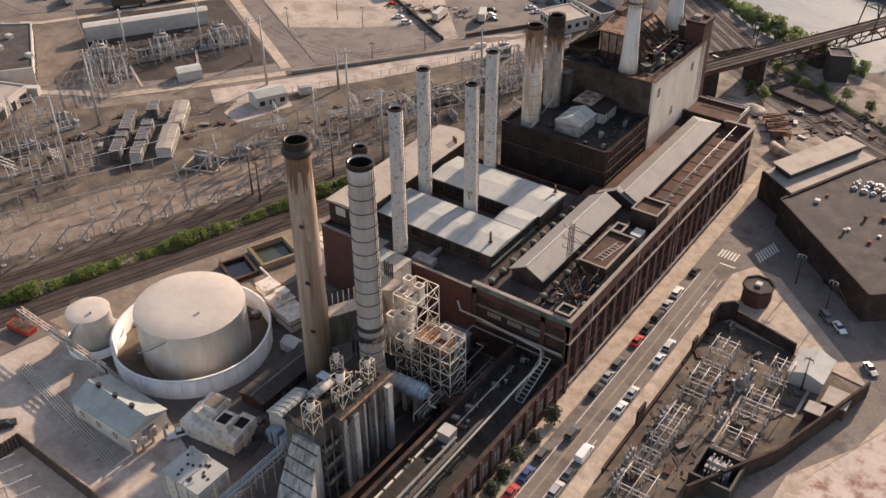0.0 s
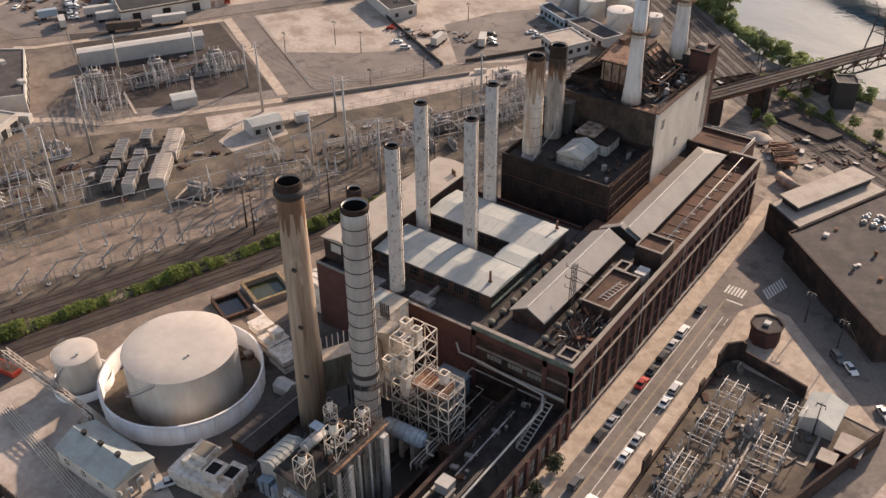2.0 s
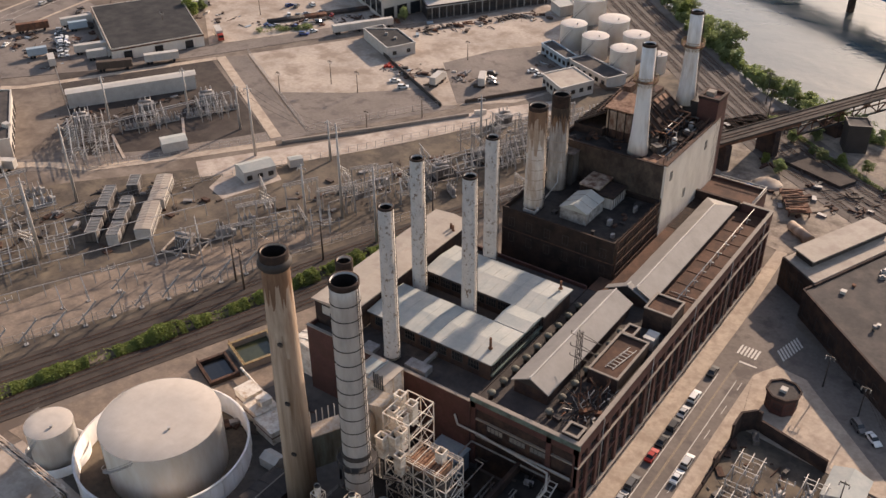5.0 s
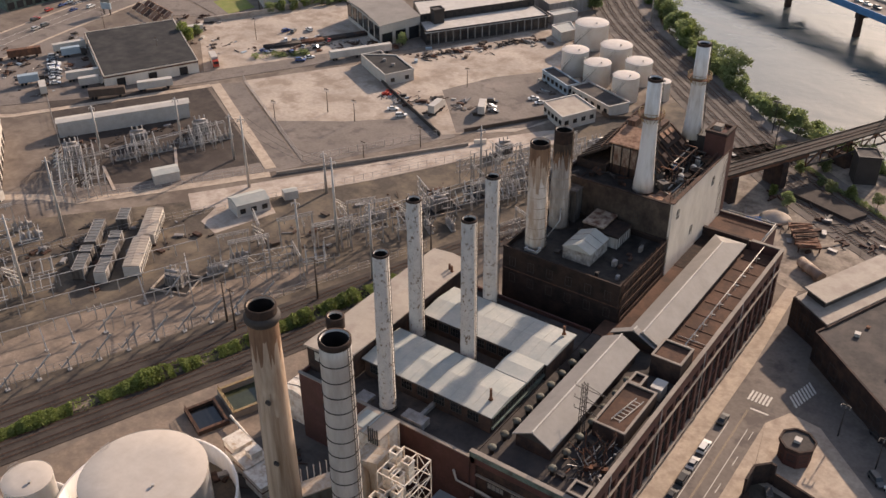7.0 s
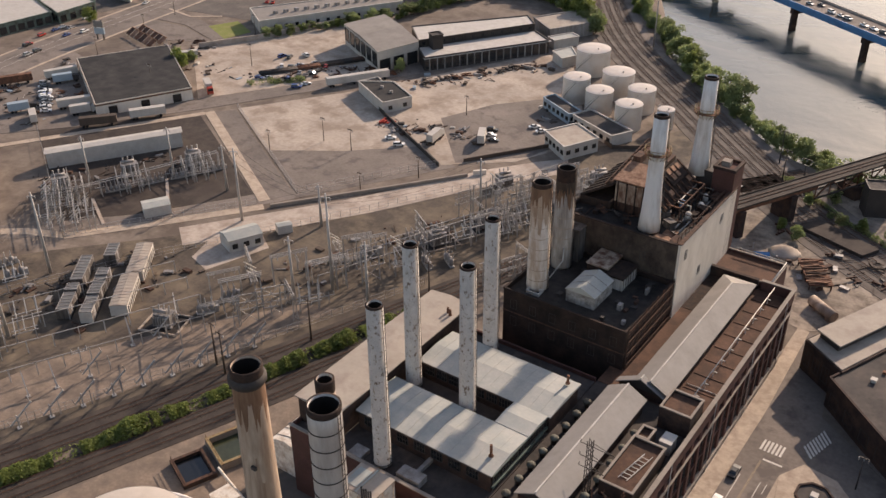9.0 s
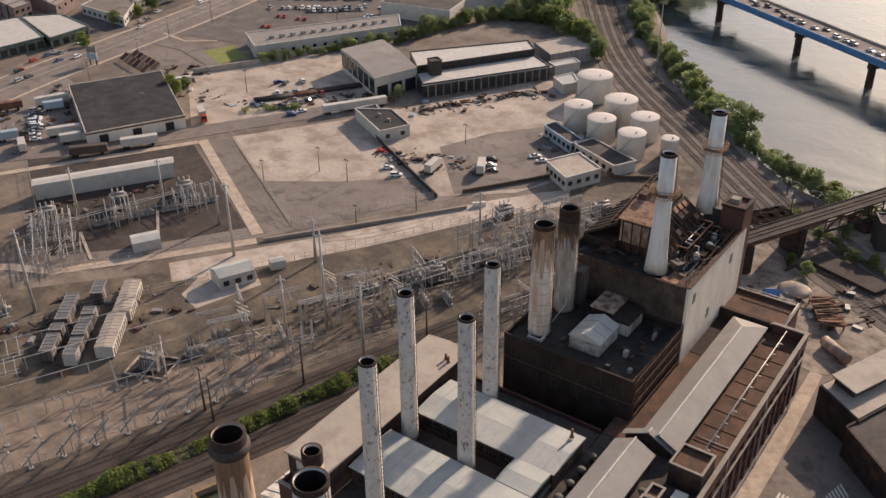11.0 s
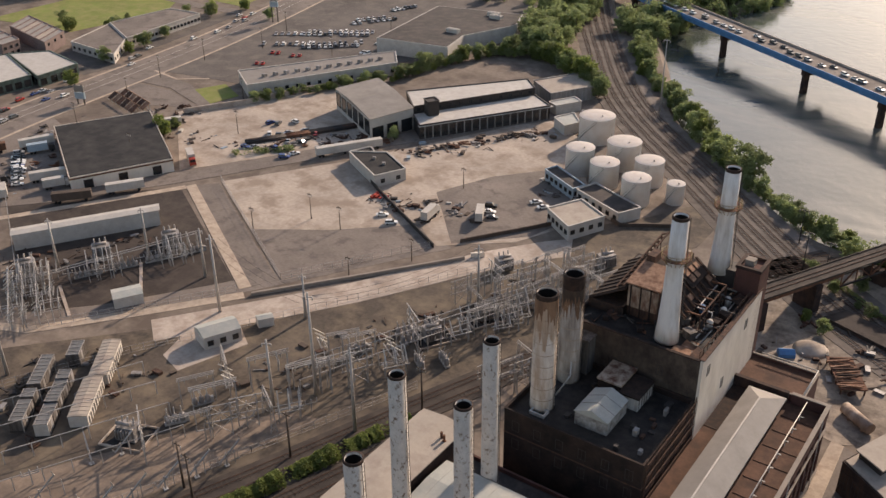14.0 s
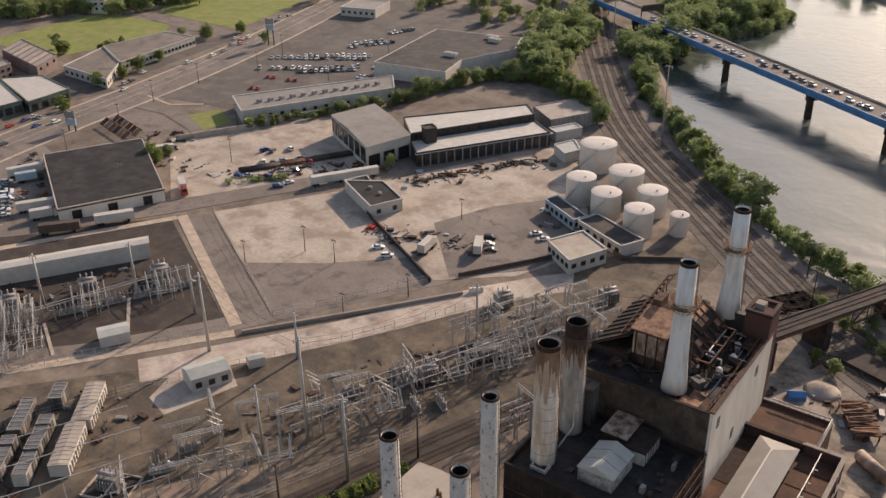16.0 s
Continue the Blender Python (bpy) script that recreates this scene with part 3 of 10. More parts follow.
slab("back_street", [(-30, 104), (-21, 110), (-18.9, 129), (-18.6, 135.4), (-10.0, 149.8), (-7.4, 161.8), (4, 172), (-12.4, 168), (-12.6, 165.2), (-21.6, 136.8), (-31.8, 118.7)], 0.09, M["asphalt"], "grey back street by the walled switchyard", "road")


def road_marks():
    bm = B()
    for x in (-57.3, -53.1):
        box(bm, x - 0.08, x + 0.08, 20, 186, 0.085, 0.1)
    y = 30
    while y < 186:
        box(bm, -51.9, -51.75, y, y + 3, 0.085, 0.1)
        y += 9
    for i in range(6):
        x = -56.7 + i * 0.82
        box(bm, x, x + 0.46, 195.4, 199.0, 0.085, 0.1)
    box(bm, -55.0, -51.0, 192.6, 193.1, 0.085, 0.1)
    for i in range(8):
        o = Vector((-49.2, 201.6)) + Vector((2.2, 8.0)) * (i / 8)
        d = Vector((2.4, -2.9))
        nn = Vector((2.2, 8.0)).normalized() * 0.3
        v = [bm.verts.new((*p, 0.1)) for p in (o - nn, o + d - nn, o + d + nn, o + nn)]
        bm.faces.new(v)
    solo("road_marking", bm, M["line"], "worn white lane lines and crosswalk bars", "road marking", kind="structure")
    bm = B()
    for x in (-55.35, -55.1):
        box(bm, x - 0.06, x + 0.06, 20, 192, 0.085, 0.1)
    solo("road_marking_yellow", bm, M["line_yellow"], "faded double yellow centre line", "road marking", kind="structure")


road_marks()

# ---- railway ----
MAIN = curve([(-228, 0), (-203, 58), (-189, 91), (-174, 129), (-162.6, 158), (-146, 203), (-126, 255), (-108, 300), (-88, 330)])
SIDE = curve([(-210, 0), (-192, 50), (-180, 82), (-166.6, 117), (-154, 150), (-142, 185)])
RIVER = curve([(60, 215), (-2, 250), (-42, 273), (-72, 292), (-95, 311), (-112, 327), (-141, 356), (-187, 401), (-214, 434), (-241, 475), (-285, 547), (-330, 640), (-400, 860)])


def railway(name, line, tracks, width, label, bed="ballast"):
    strip(name + "_bed", line, -width / 2, width / 2, 0.14, M[bed], "dark stone ballast of " + label, "railway")
    base = thing("railway_track", "rusty steel rails on dark sleepers, " + label, "railway")
    for off in tracks:
        rail, tie = B(), B()
        for s in (-0.72, 0.72):
            pts = offset_strip(line, off + s, off + s)[:len(line)]
            pipe(rail, [(*p, 0.36) for p in pts], 0.16, 4)
            part("rail", rail, M["rust"], base)
            rail = B()
        mid = offset_strip(line, off, off)[:len(line)]
        for p, q in zip(mid, mid[1:]):
            p, q = Vector(p), Vector(q)
            d = (q - p).normalized()
            r = Vector((d.y, -d.x)) * 1.25
            k = 0.0
            while k < (q - p).length:
                c = p + d * k
                rod(tie, (*(c - r), 0.1), (*(c + r), 0.1), 0.2)
                k += 1.1
        rail.free()
        tagged(part("sleeper", tie, M["sleeper"], base, "dark weathered timber sleepers"), kind="stuff")


railway("railway", MAIN, (-2.1, 2.1), 9.5, "the line beside the switching station")
railway("railway_siding", SIDE, (-1.9, 1.9), 8.6, "the siding beside the tank yard")
slab("siding_dirt", [(-171, 84), (-150, 84), (-146, 112), (-138, 118), (-134, 133), (-136, 156), (-150, 154), (-160, 126)], 0.04, M["tan_dirt"], "tan dusty ground between the siding and the tank", "yard")
railway("railway_river", RIVER, (-4.5, -0.5, 3.5, 7.5, 11), 17, "the line along the river", "ballast_grey")
strip("railway_river_shoulder", RIVER, 8.5, 13.0, 0.138, M["ballast_grey"], "brown-grey stone ballast beside the river line", "railway")
strip("river_path", RIVER, 13.0, 16.5, 0.12, M["asphalt"], "pale grey gravel track along the river line", "path")


# ---- chimneys ----
def stack(at, rings, material, label, bands=(), band_out=0.08, seg=28, band_mat="steel_dark", ladder=True, rust_top=0.0):
    ob = thing("chimney", label, "chimney", at, group="chimneys of the power station")
    bm = B()
    top_z, top_r = rings[-1]
    tube(bm, rings + [(top_z, top_r - 0.28), (top_z - 5, top_r - 0.32)], seg, cap_high=False)
    part("shaft", bm, material, ob)
    bm = B()
    tube(bm, [(top_z - 6.0, top_r - 0.34), (top_z - 0.35, top_r - 0.3)], seg, cap_high=False)
    part("flue", bm, M["soot"], ob, "soot-black flue lining")
    for z in bands:
        r = np.interp(z, [k[0] for k in rings], [k[1] for k in rings])
        bm = B()
        tube(bm, [(z - 0.07, r + 0.01), (z - 0.07, r + band_out), (z + 0.07, r + band_out), (z + 0.07, r + 0.01)], seg, cap_low=False, cap_high=False, smooth=False)
        part("band", bm, M[band_mat], ob)
    if ladder:
        bm = B()
        z0, r0 = rings[0]
        for s in (-0.25, 0.25):
            rod(bm, (r0 + 0.25, s, z0), (top_r + 0.25, s, top_z), 0.07)
        z = z0
        while z < top_z:
            k = (z - z0) / (top_z - z0)
            r = r0 + (top_r - r0) * k + 0.25
            rod(bm, (r, -0.25, z), (r, 0.25, z), 0.05)
            z += 0.9
        part("ladder", bm, M["steel_dark"], ob)
    if rust_top:
        bm = B()
        tube(bm, [(top_z - rust_top, top_r + 0.03), (top_z - 0.2, top_r + 0.05), (top_z + 0.03, top_r + 0.05), (top_z + 0.03, top_r - 0.25)], seg, cap_low=False, cap_high=False)
        part("rim", bm, M["burnt"], ob, "burnt dark rim")
    return ob


a = stack((-107.6, 105.4, 0), [(0, 3.0), (30, 2.62), (55.0, 2.3), (55.2, 2.3), (56.6, 2.35), (57.0, 2.35)], M["stack_tan"], "tall tan steel chimney streaked with soot and rust", ladder=False, rust_top=1.5)
bm = B()
tube(bm, [(54.0, 2.45), (54.6, 2.8), (55.2, 2.8), (55.6, 2.4)], 28, cap_low=False, cap_high=False)
part("collar", bm, M["steel_dark"], a, "dark flared collar below the rim")
for z in (15, 27, 40):
    bm = B()
    box(bm, 1.2, 2.1, -2.75, -2.3, z, z + 0.5)
    part("port", bm, M["steel_dark"], a)
ck = stack((-92.2, 104.6, 0), [(0, 2.55), (12, 2.5), (12.6, 2.42), (55.0, 2.35), (57.9, 2.35)], M["stack_steel"], "tall grey metal-clad chimney with dark ring bands", bands=[3 + 2.85 * i for i in range(19)], band_out=0.1, rust_top=0.9)
bm = B()
tube(bm, [(20.6, 2.45), (20.6, 3.5), (20.8, 3.5), (20.8, 2.45)], 24, cap_low=False, cap_high=False, smooth=False)
part("platform", bm, M["steel_dark"], ck, "dark steel ring platform")
bm = B()
tube(bm, [(22.3, 2.46), (22.3, 2.62), (23.2, 2.62), (23.2, 2.46)], 24, cap_low=False, cap_high=False, smooth=False)
part("collar", bm, M["steel_dark"], ck, "dark collar above the platform")
for k in range(16):
    bm = B()
    c_, s_ = math.cos(k * math.pi / 8), math.sin(k * math.pi / 8)
    c2, s2 = math.cos((k + 1) * math.pi / 8), math.sin((k + 1) * math.pi / 8)
    rod(bm, (3.45 * c_, 3.45 * s_, 20.8), (3.45 * c_, 3.45 * s_, 21.9), 0.09), rod(bm, (3.45 * c_, 3.45 * s_, 21.9), (3.45 * c2, 3.45 * s2, 21.9), 0.09), rod(bm, (3.45 * c_, 3.45 * s_, 20.6), (2.45 * c_, 2.45 * s_, 19.2), 0.1)
    part("guard_rail", bm, M["clad_soot"], ck)
stack((-95.6, 108.6, 0), [(0, 1.5), (58.0, 1.35)], M["stack_rust"], "slim dark steel chimney behind a clad one", ladder=False, rust_top=2)
for x, y, zb, zt in ((-107.7, 133.8, 16.5, 51.4), (-116.0, 154.3, 17.5, 50.2), (-102.4, 153.4, 17.5, 50.7), (-109.0, 171.6, 17.5, 49.9)):
    stack((x, y, zb), [(0, 1.72), (0.5, 1.72), (0.6, 1.62), (zt - zb, 1.5)], M["stack_white"], "white painted steel chimney with flaking paint and rust", rust_top=0.35, bands=(0.5,))
r1 = stack((-108.7, 189.9, 24.5), [(0, 2.45), (0.6, 2.4), (25.8, 2.15)], M["stack_rust"], "rust-streaked cream chimney with a burnt brown top", rust_top=1.0, bands=[2.6 * i for i in range(1, 9)], band_out=0.03, band_mat="stack_tan")
r2 = stack((-108.9, 200.8, 24.5), [(0, 2.4), (0.6, 2.35), (24.6, 2.1)], M["stack_soot"], "soot-brown steel chimney beside its twin", rust_top=3.0, bands=[2.6 * i for i in range(1, 9)], band_out=0.03, band_mat="stack_tan")
scorch = random.Random(15)


def scorched(ob, rad, top, levels):
    """Stains that run down from the rim in uneven tongues; rad gives the radius at a height."""
    for z0, z1, key, out in levels:
        bm = B()
        ends = [scorch.uniform(z0, z1) for _ in range(56)]
        ring = [(math.cos(k * math.pi / 28), math.sin(k * math.pi / 28)) for k in range(56)]
        low_ = [bm.verts.new(((rad(e) + out) * c, (rad(e) + out) * s_, e)) for e, (c, s_) in zip(ends, ring)]
        high = [bm.verts.new(((rad(top) + out) * c, (rad(top) + out) * s_, top)) for c, s_ in ring]
        for k in range(56):
            bm.faces.new((low_[k], low_[(k + 1) % 56], high[(k + 1) % 56], high[k]))
        part("scorched_shell", bm, M[key], ob, "scorched and rust-stained upper shell")


scorched(r1, lambda z: 2.415 - 0.0102 * z, 24.9, ((13.5, 20.0, "stack_scorch", 0.014), (18.5, 24.0, "stack_burn", 0.026)))
scorched(r2, lambda z: 2.365 - 0.0102 * z, 21.7, ((14.0, 20.0, "stack_burn", 0.014), (17.5, 20.8, "stack_black", 0.028)))
scorched(a, lambda z: 2.62 - 0.0128 * (z - 30), 54.0, ((34.0, 45.0, "stack_scorch", 0.016), (46.0, 52.0, "stack_burn", 0.03)))
for x, y, z in ((-93.2, 211.6, 34), (-93.2, 238.6, 37)):
    s = stack((x, y, z), [(0, 2.5), (4, 2.15), (10, 1.85), (16, 1.68), (27.3 if z == 34 else 24.2, 1.62)], M["stack_smooth"], "smooth white tapered chimney with a railed platform", rust_top=0.6)
    p = 18.5 if z == 34 else 15.5
    bm = B()
    tube(bm, [(p, 1.7), (p, 2.9), (p + 0.15, 2.9), (p + 0.15, 1.7)], 24, cap_low=False, cap_high=False, smooth=False)
    part("platform", bm, M["rust"], s, "rusty grating platform")
    bm = B()
    for i in range(16):
        a0 = i * math.pi / 8
        c0, c1 = (2.85 * math.cos(a0), 2.85 * math.sin(a0)), (2.85 * math.cos(a0 + math.pi / 8), 2.85 * math.sin(a0 + math.pi / 8))
        rod(bm, (*c0, p), (*c0, p + 1.2), 0.09)
        for dz in (0.6, 1.2):
            rod(bm, (*c0, p + dz), (*c1, p + dz), 0.09)
        rod(bm, (1.7 * math.cos(a0), 1.7 * math.sin(a0), p - 1.4), (*c0, p), 0.1)
    part("railing", bm, M["yellow"], s, "faded yellow railing")

# ---- storage tanks ----
def tank(at, r, h, material, label, group, seg=48, stair=True, cone=0.06, top="tank_top"):
    ob = thing("storage_tank", label, "tank", at, group=group)
    bm = B()
    tube(bm, [(0, r), (h, r), (h + 0.02, r + 0.12), (h + 0.14, r + 0.12)], seg, cap_high=False)
    part("shell", bm, material, ob)
    bm = B()
    tube(bm, [(h + 0.1, r + 0.08), (h + 0.15, r), (h + r * cone * 0.5, r * 0.5), (h + r * cone, 0.3)], seg)
    part("roof", bm, M[top], ob)
    if stair:
        bm = B()
        n = int(h / 0.45)
        for i in range(n):
            a0 = -2.4 + 1.3 * i / n
            c, s = math.cos(a0), math.sin(a0)
            rod(bm, (c * r, s * r, h * i / n), (c * (r + 0.9), s * (r + 0.9), h * i / n), 0.16)
            a1 = -2.4 + 1.3 * (i + 1) / n
            rod(bm, (c * (r + 0.9), s * (r + 0.9), h * i / n + 1), (math.cos(a1) * (r + 0.9), math.sin(a1) * (r + 0.9), h * (i + 1) / n + 1), 0.08)
        tagged(part("stair", bm, M["steel_pale"], ob), kind="stuff")
    bm = B()
    tube(bm, [(h + 0.05, 0.22), (h + 0.6, 0.22), (h + 0.6, 0.34), (h + 0.75, 0.34)], 10, r * 0.35, -r * 0.1)
    part("vent", bm, M["steel_pale"], ob)
    bm = B()
    for i in range(5):
        rod(bm, (-r * 0.94, -1.0 + 0.5 * i, h), (-r * 0.94, -1.0 + 0.5 * i, h + 1.1), 0.06)
    rod(bm, (-r * 0.94, -1.0, h + 1.1), (-r * 0.94, 1.0, h + 1.1), 0.06)
    part("handrail", bm, M["steel_pale"], ob)
    return ob


tank((-136.3, 97.3, 0), 11.6, 12.0, M["tank"], "large round white steel fuel tank inside a ring wall", "storage tanks", 64, cone=0.03)
ring = thing("containment_wall", "round white steel containment wall round the fuel tank", "wall", (-137.3, 97.3, 0))
bm = B()
tube(bm, [(0, 16.9), (5.0, 16.9), (5.0, 16.6), (0.1, 16.6)], 72, cap_low=False, cap_high=False)
part("ring", bm, M["tank"], ring)
bm = B()
for i in range(36):
    a0 = i * math.pi / 18
    rod(bm, (16.95 * math.cos(a0), 16.95 * math.sin(a0), 0), (16.95 * math.cos(a0), 16.95 * math.sin(a0), 4.6), 0.14)
tube(bm, [(4.7, 16.9), (4.7, 17.1), (5.05, 17.1), (5.05, 16.9)], 72, cap_low=False, cap_high=False)
part("stiffener", bm, M["tank"], ring)
bm = B()
tube(bm, [(0.05, 16.5), (0.12, 16.5)], 72)
part("floor", bm, M["yard"], ring, "dark brown stained floor inside the ring")
tank((-156.0, 85.5, 0), 4.6, 9.0, M["tank"], "small round white steel tank with a low dike", "storage tanks", 40, cone=0.08)
bm = B()
tube(bm, [(0, 6.2), (2.2, 6.2), (2.2, 6.0), (0.1, 6.0)], 48, cap_low=False, cap_high=False)
solo("containment_wall", bm, M["tank"], "low round cream dike round the small tank", "wall", at=(-155.8, 85.6, 0))
for x, y, r, h, mm in ((-181.7, 343.9, 5.2, 9.5, 0), (-169.1, 338.2, 5.15, 8.8, 0), (-170.7, 356.9, 6.2, 9.8, 0), (-156.8, 348.3, 5.15, 8.8, 0), (-153.9, 331.4, 4.9, 9.2, 0), (-190.8, 374.6, 6.9, 10.0, 1), (-142.8, 338.9, 3.05, 7.0, 0)):
    tank((x, y, 0), r, h, M["tank_far"], "white cylindrical oil tank with rust below the roof rim" if mm else "white cylindrical oil tank of the riverside depot", "riverside oil tanks", 36, top="tank_far_top")


# ---- power house ----
def frame_box(bm, x0, x1, y0, y1, t, z0, z1):
    """A closed rectangular wall of thickness t."""
    out = ((x0, y0), (x1, y0), (x1, y1), (x0, y1))
    inn = ((x0 + t, y0 + t), (x1 - t, y0 + t), (x1 - t, y1 - t), (x0 + t, y1 - t))
    v = [[bm.verts.new((*p, z)) for p in ring] for z in (z0, z1) for ring in (out, inn)]
    for i in range(4):
        j = (i + 1) % 4
        for a, b in ((0, 2), (3, 1), (2, 3), (1, 0)):
            bm.faces.new((v[a][i], v[a][j], v[b][j], v[b][i]))


def wall_box(name, x0, x1, y0, y1, z0, z1, material, parent, label="", roof=None, parapet=0.9, cop="coping", drop=0.9):
    """A block with a parapet, a coping and a roof deck set down behind it."""
    t = 0.36
    bm = B()
    frame_box(bm, x0, x1, y0, y1, t, z0, z1)
    part(name, bm, material, parent, label)
    if roof:
        bm = B()
        box(bm, x0 + t, x1 - t, y0 + t, y1 - t, z1 - drop - 0.3, z1 - drop)
        part("roof", bm, roof, parent)
    if cop:
        bm = B()
        o = 0.07
        frame_box(bm, x0 - o, x1 + o, y0 - o, y1 + o, t + o + 0.03, z1, z1 + 0.22)
        part("coping", bm, M[cop], parent)


def window_mesh(w, h, cols, rows, bar=0.1, glass="glass"):
    """Frame and pane of a window that looks towards +x; its middle is the origin."""
    f = B()
    box(f, -0.12, 0.08, -w / 2, -w / 2 + bar, -h / 2, h / 2), box(f, -0.12, 0.08, w / 2 - bar, w / 2, -h / 2, h / 2)
    box(f, -0.12, 0.08, -w / 2 + bar, w / 2 - bar, -h / 2, -h / 2 + bar), box(f, -0.12, 0.08, -w / 2 + bar, w / 2 - bar, h / 2 - bar, h / 2)
    for i in range(1, cols):
        y = -w / 2 + w * i / cols
        box(f, -0.06, 0.05, y - 0.04, y + 0.04, -h / 2 + bar, h / 2 - bar)
    for i in range(1, rows):
        z = -h / 2 + h * i / rows
        box(f, -0.05, 0.04, -w / 2 + bar, w / 2 - bar, z - 0.04, z + 0.04)
    p = B()
    box(p, -0.1, -0.03, -w / 2 + bar, w / 2 - bar, -h / 2 + bar, h / 2 - bar)
    return mesh_of("window_frame", f, M["steel_dark"]), mesh_of("pane", p, M[glass])


def window(parent, meshes, at, turn=0.0):
    w = new("window")
    w.parent = parent
    w.matrix_basis = pose(*at, 0, 0, turn)
    share("frame", meshes[0], w), share("pane", meshes[1], w)
    return w


hall = thing("power_house_hall", "long dark red brick power house hall with tall windows", "building", (-63.7, 131.3, 0))
HL, HW, HZ, HD = 98.8, 23.2, 18.4, 16.0
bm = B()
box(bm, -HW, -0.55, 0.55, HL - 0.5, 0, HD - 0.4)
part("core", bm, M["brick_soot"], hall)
NB = 24
bay = HL / NB
for i in range(NB + 1):
    y = min(max(i * bay, 0.55), HL - 0.55)
    bm = B()
    box(bm, -0.7, 0.0, y - 0.55, y + 0.55, 0, HZ - 0.5)
    part("pilaster", bm, M["brick"], hall)
spandrels = ((0, 1.7), (6.7, 7.1), (11.8, 13.2), (16.8, HZ - 0.5))
for z0, z1 in spandrels:
    bm = B()
    box(bm, -0.6, -0.12, 1.1, HL - 1.1, z0, z1)
    part("spandrel", bm, M["brick"], hall)
bm = B()
box(bm, -0.55, 0.3, -0.3, HL + 0.3, 12.7, 12.95)
part("string_course", bm, M["coping"], hall)
bm = B()
box(bm, -0.5, 0.34, 1.0, HL, 1.55, 1.75)
part("plinth_course", bm, M["coping"], hall)
bm = B()
box(bm, -0.6, 0.12, 0, HL, HD - 0.4, HZ), box(bm, -HW, -0.6, 0, 0.55, HD - 0.4, HZ)
box(bm, -7.6, -0.6, HL - 0.5, HL, HD - 0.4, HZ), box(bm, -HW, -7.6, HL - 0.5, HL, HD - 0.4, HD + 0.3)
part("parapet", bm, M["brick"], hall)
bm = B()
box(bm, -0.62, 0.25, -0.3, HL + 0.3, HZ, HZ + 0.2), box(bm, -HW, -0.62, -0.3, 0.6, HZ, HZ + 0.2), box(bm, -7.7, -0.62, HL - 0.6, HL + 0.3, HZ, HZ + 0.2)
part("coping", bm, M["coping"], hall)
bm = B()
box(bm, -HW, 0.28, -0.28, -0.05, HZ - 1.1, HZ - 0.05)
part("cornice", bm, M["green"], hall, "green copper cornice")
bm = B()
box(bm, -HW, -0.6, 46.5, HL - 0.5, HD - 0.4, HD + 0.05)
part("roof_deck", bm, M["roof_red"], hall, "red-brown felt roof deck")
bm = B()
box(bm, -HW, -0.6, 0.55, 46.5, HD - 0.4, HD)
part("roof_deck", bm, M["roof_dark"], hall, "dark cluttered roof deck")
big_w, small_w = window_mesh(2.3, 4.4, 3, 6), window_mesh(2.3, 3.2, 3, 4)
low_w = window_mesh(2.3, 4.6, 3, 6)
for i in range(NB):
    y = (i + 0.5) * bay
    window(hall, low_w, (-0.45, y, 4.2)), window(hall, big_w, (-0.45, y, 9.45)), window(hall, small_w, (-0.45, y, 15.0))
# the end wall towards the tank yard
end_w = window_mesh(3.6, 1.5, 4, 1, glass="pane_grey")
for i, x in enumerate((-8.5, -13.0, -18.0)):
    window(hall, end_w, (x, 0.5, 11.4), -90)
for x in (-0.6, -6.2, -22.7):
    bm = B()
    box(bm, x - 0.5, x + 0.5, 0.0, 0.6, 0, HZ - 0.5)
    part("pilaster", bm, M["brick"], hall)
bm = B()
box(bm, -HW, -0.55, 0.1, 0.55, 12.7, 12.95), box(bm, -HW, -0.55, 0.15, 0.55, 8.4, 8.65)
part("string_course", bm, M["coping"], hall)
for i in range(5):
    bm = B()
    rod(bm, (0.25, 9 + i * 21, 0.2), (0.25, 9 + i * 21, HZ), 0.16, 6)
    part("downpipe", bm, M["steel_pale"], hall)


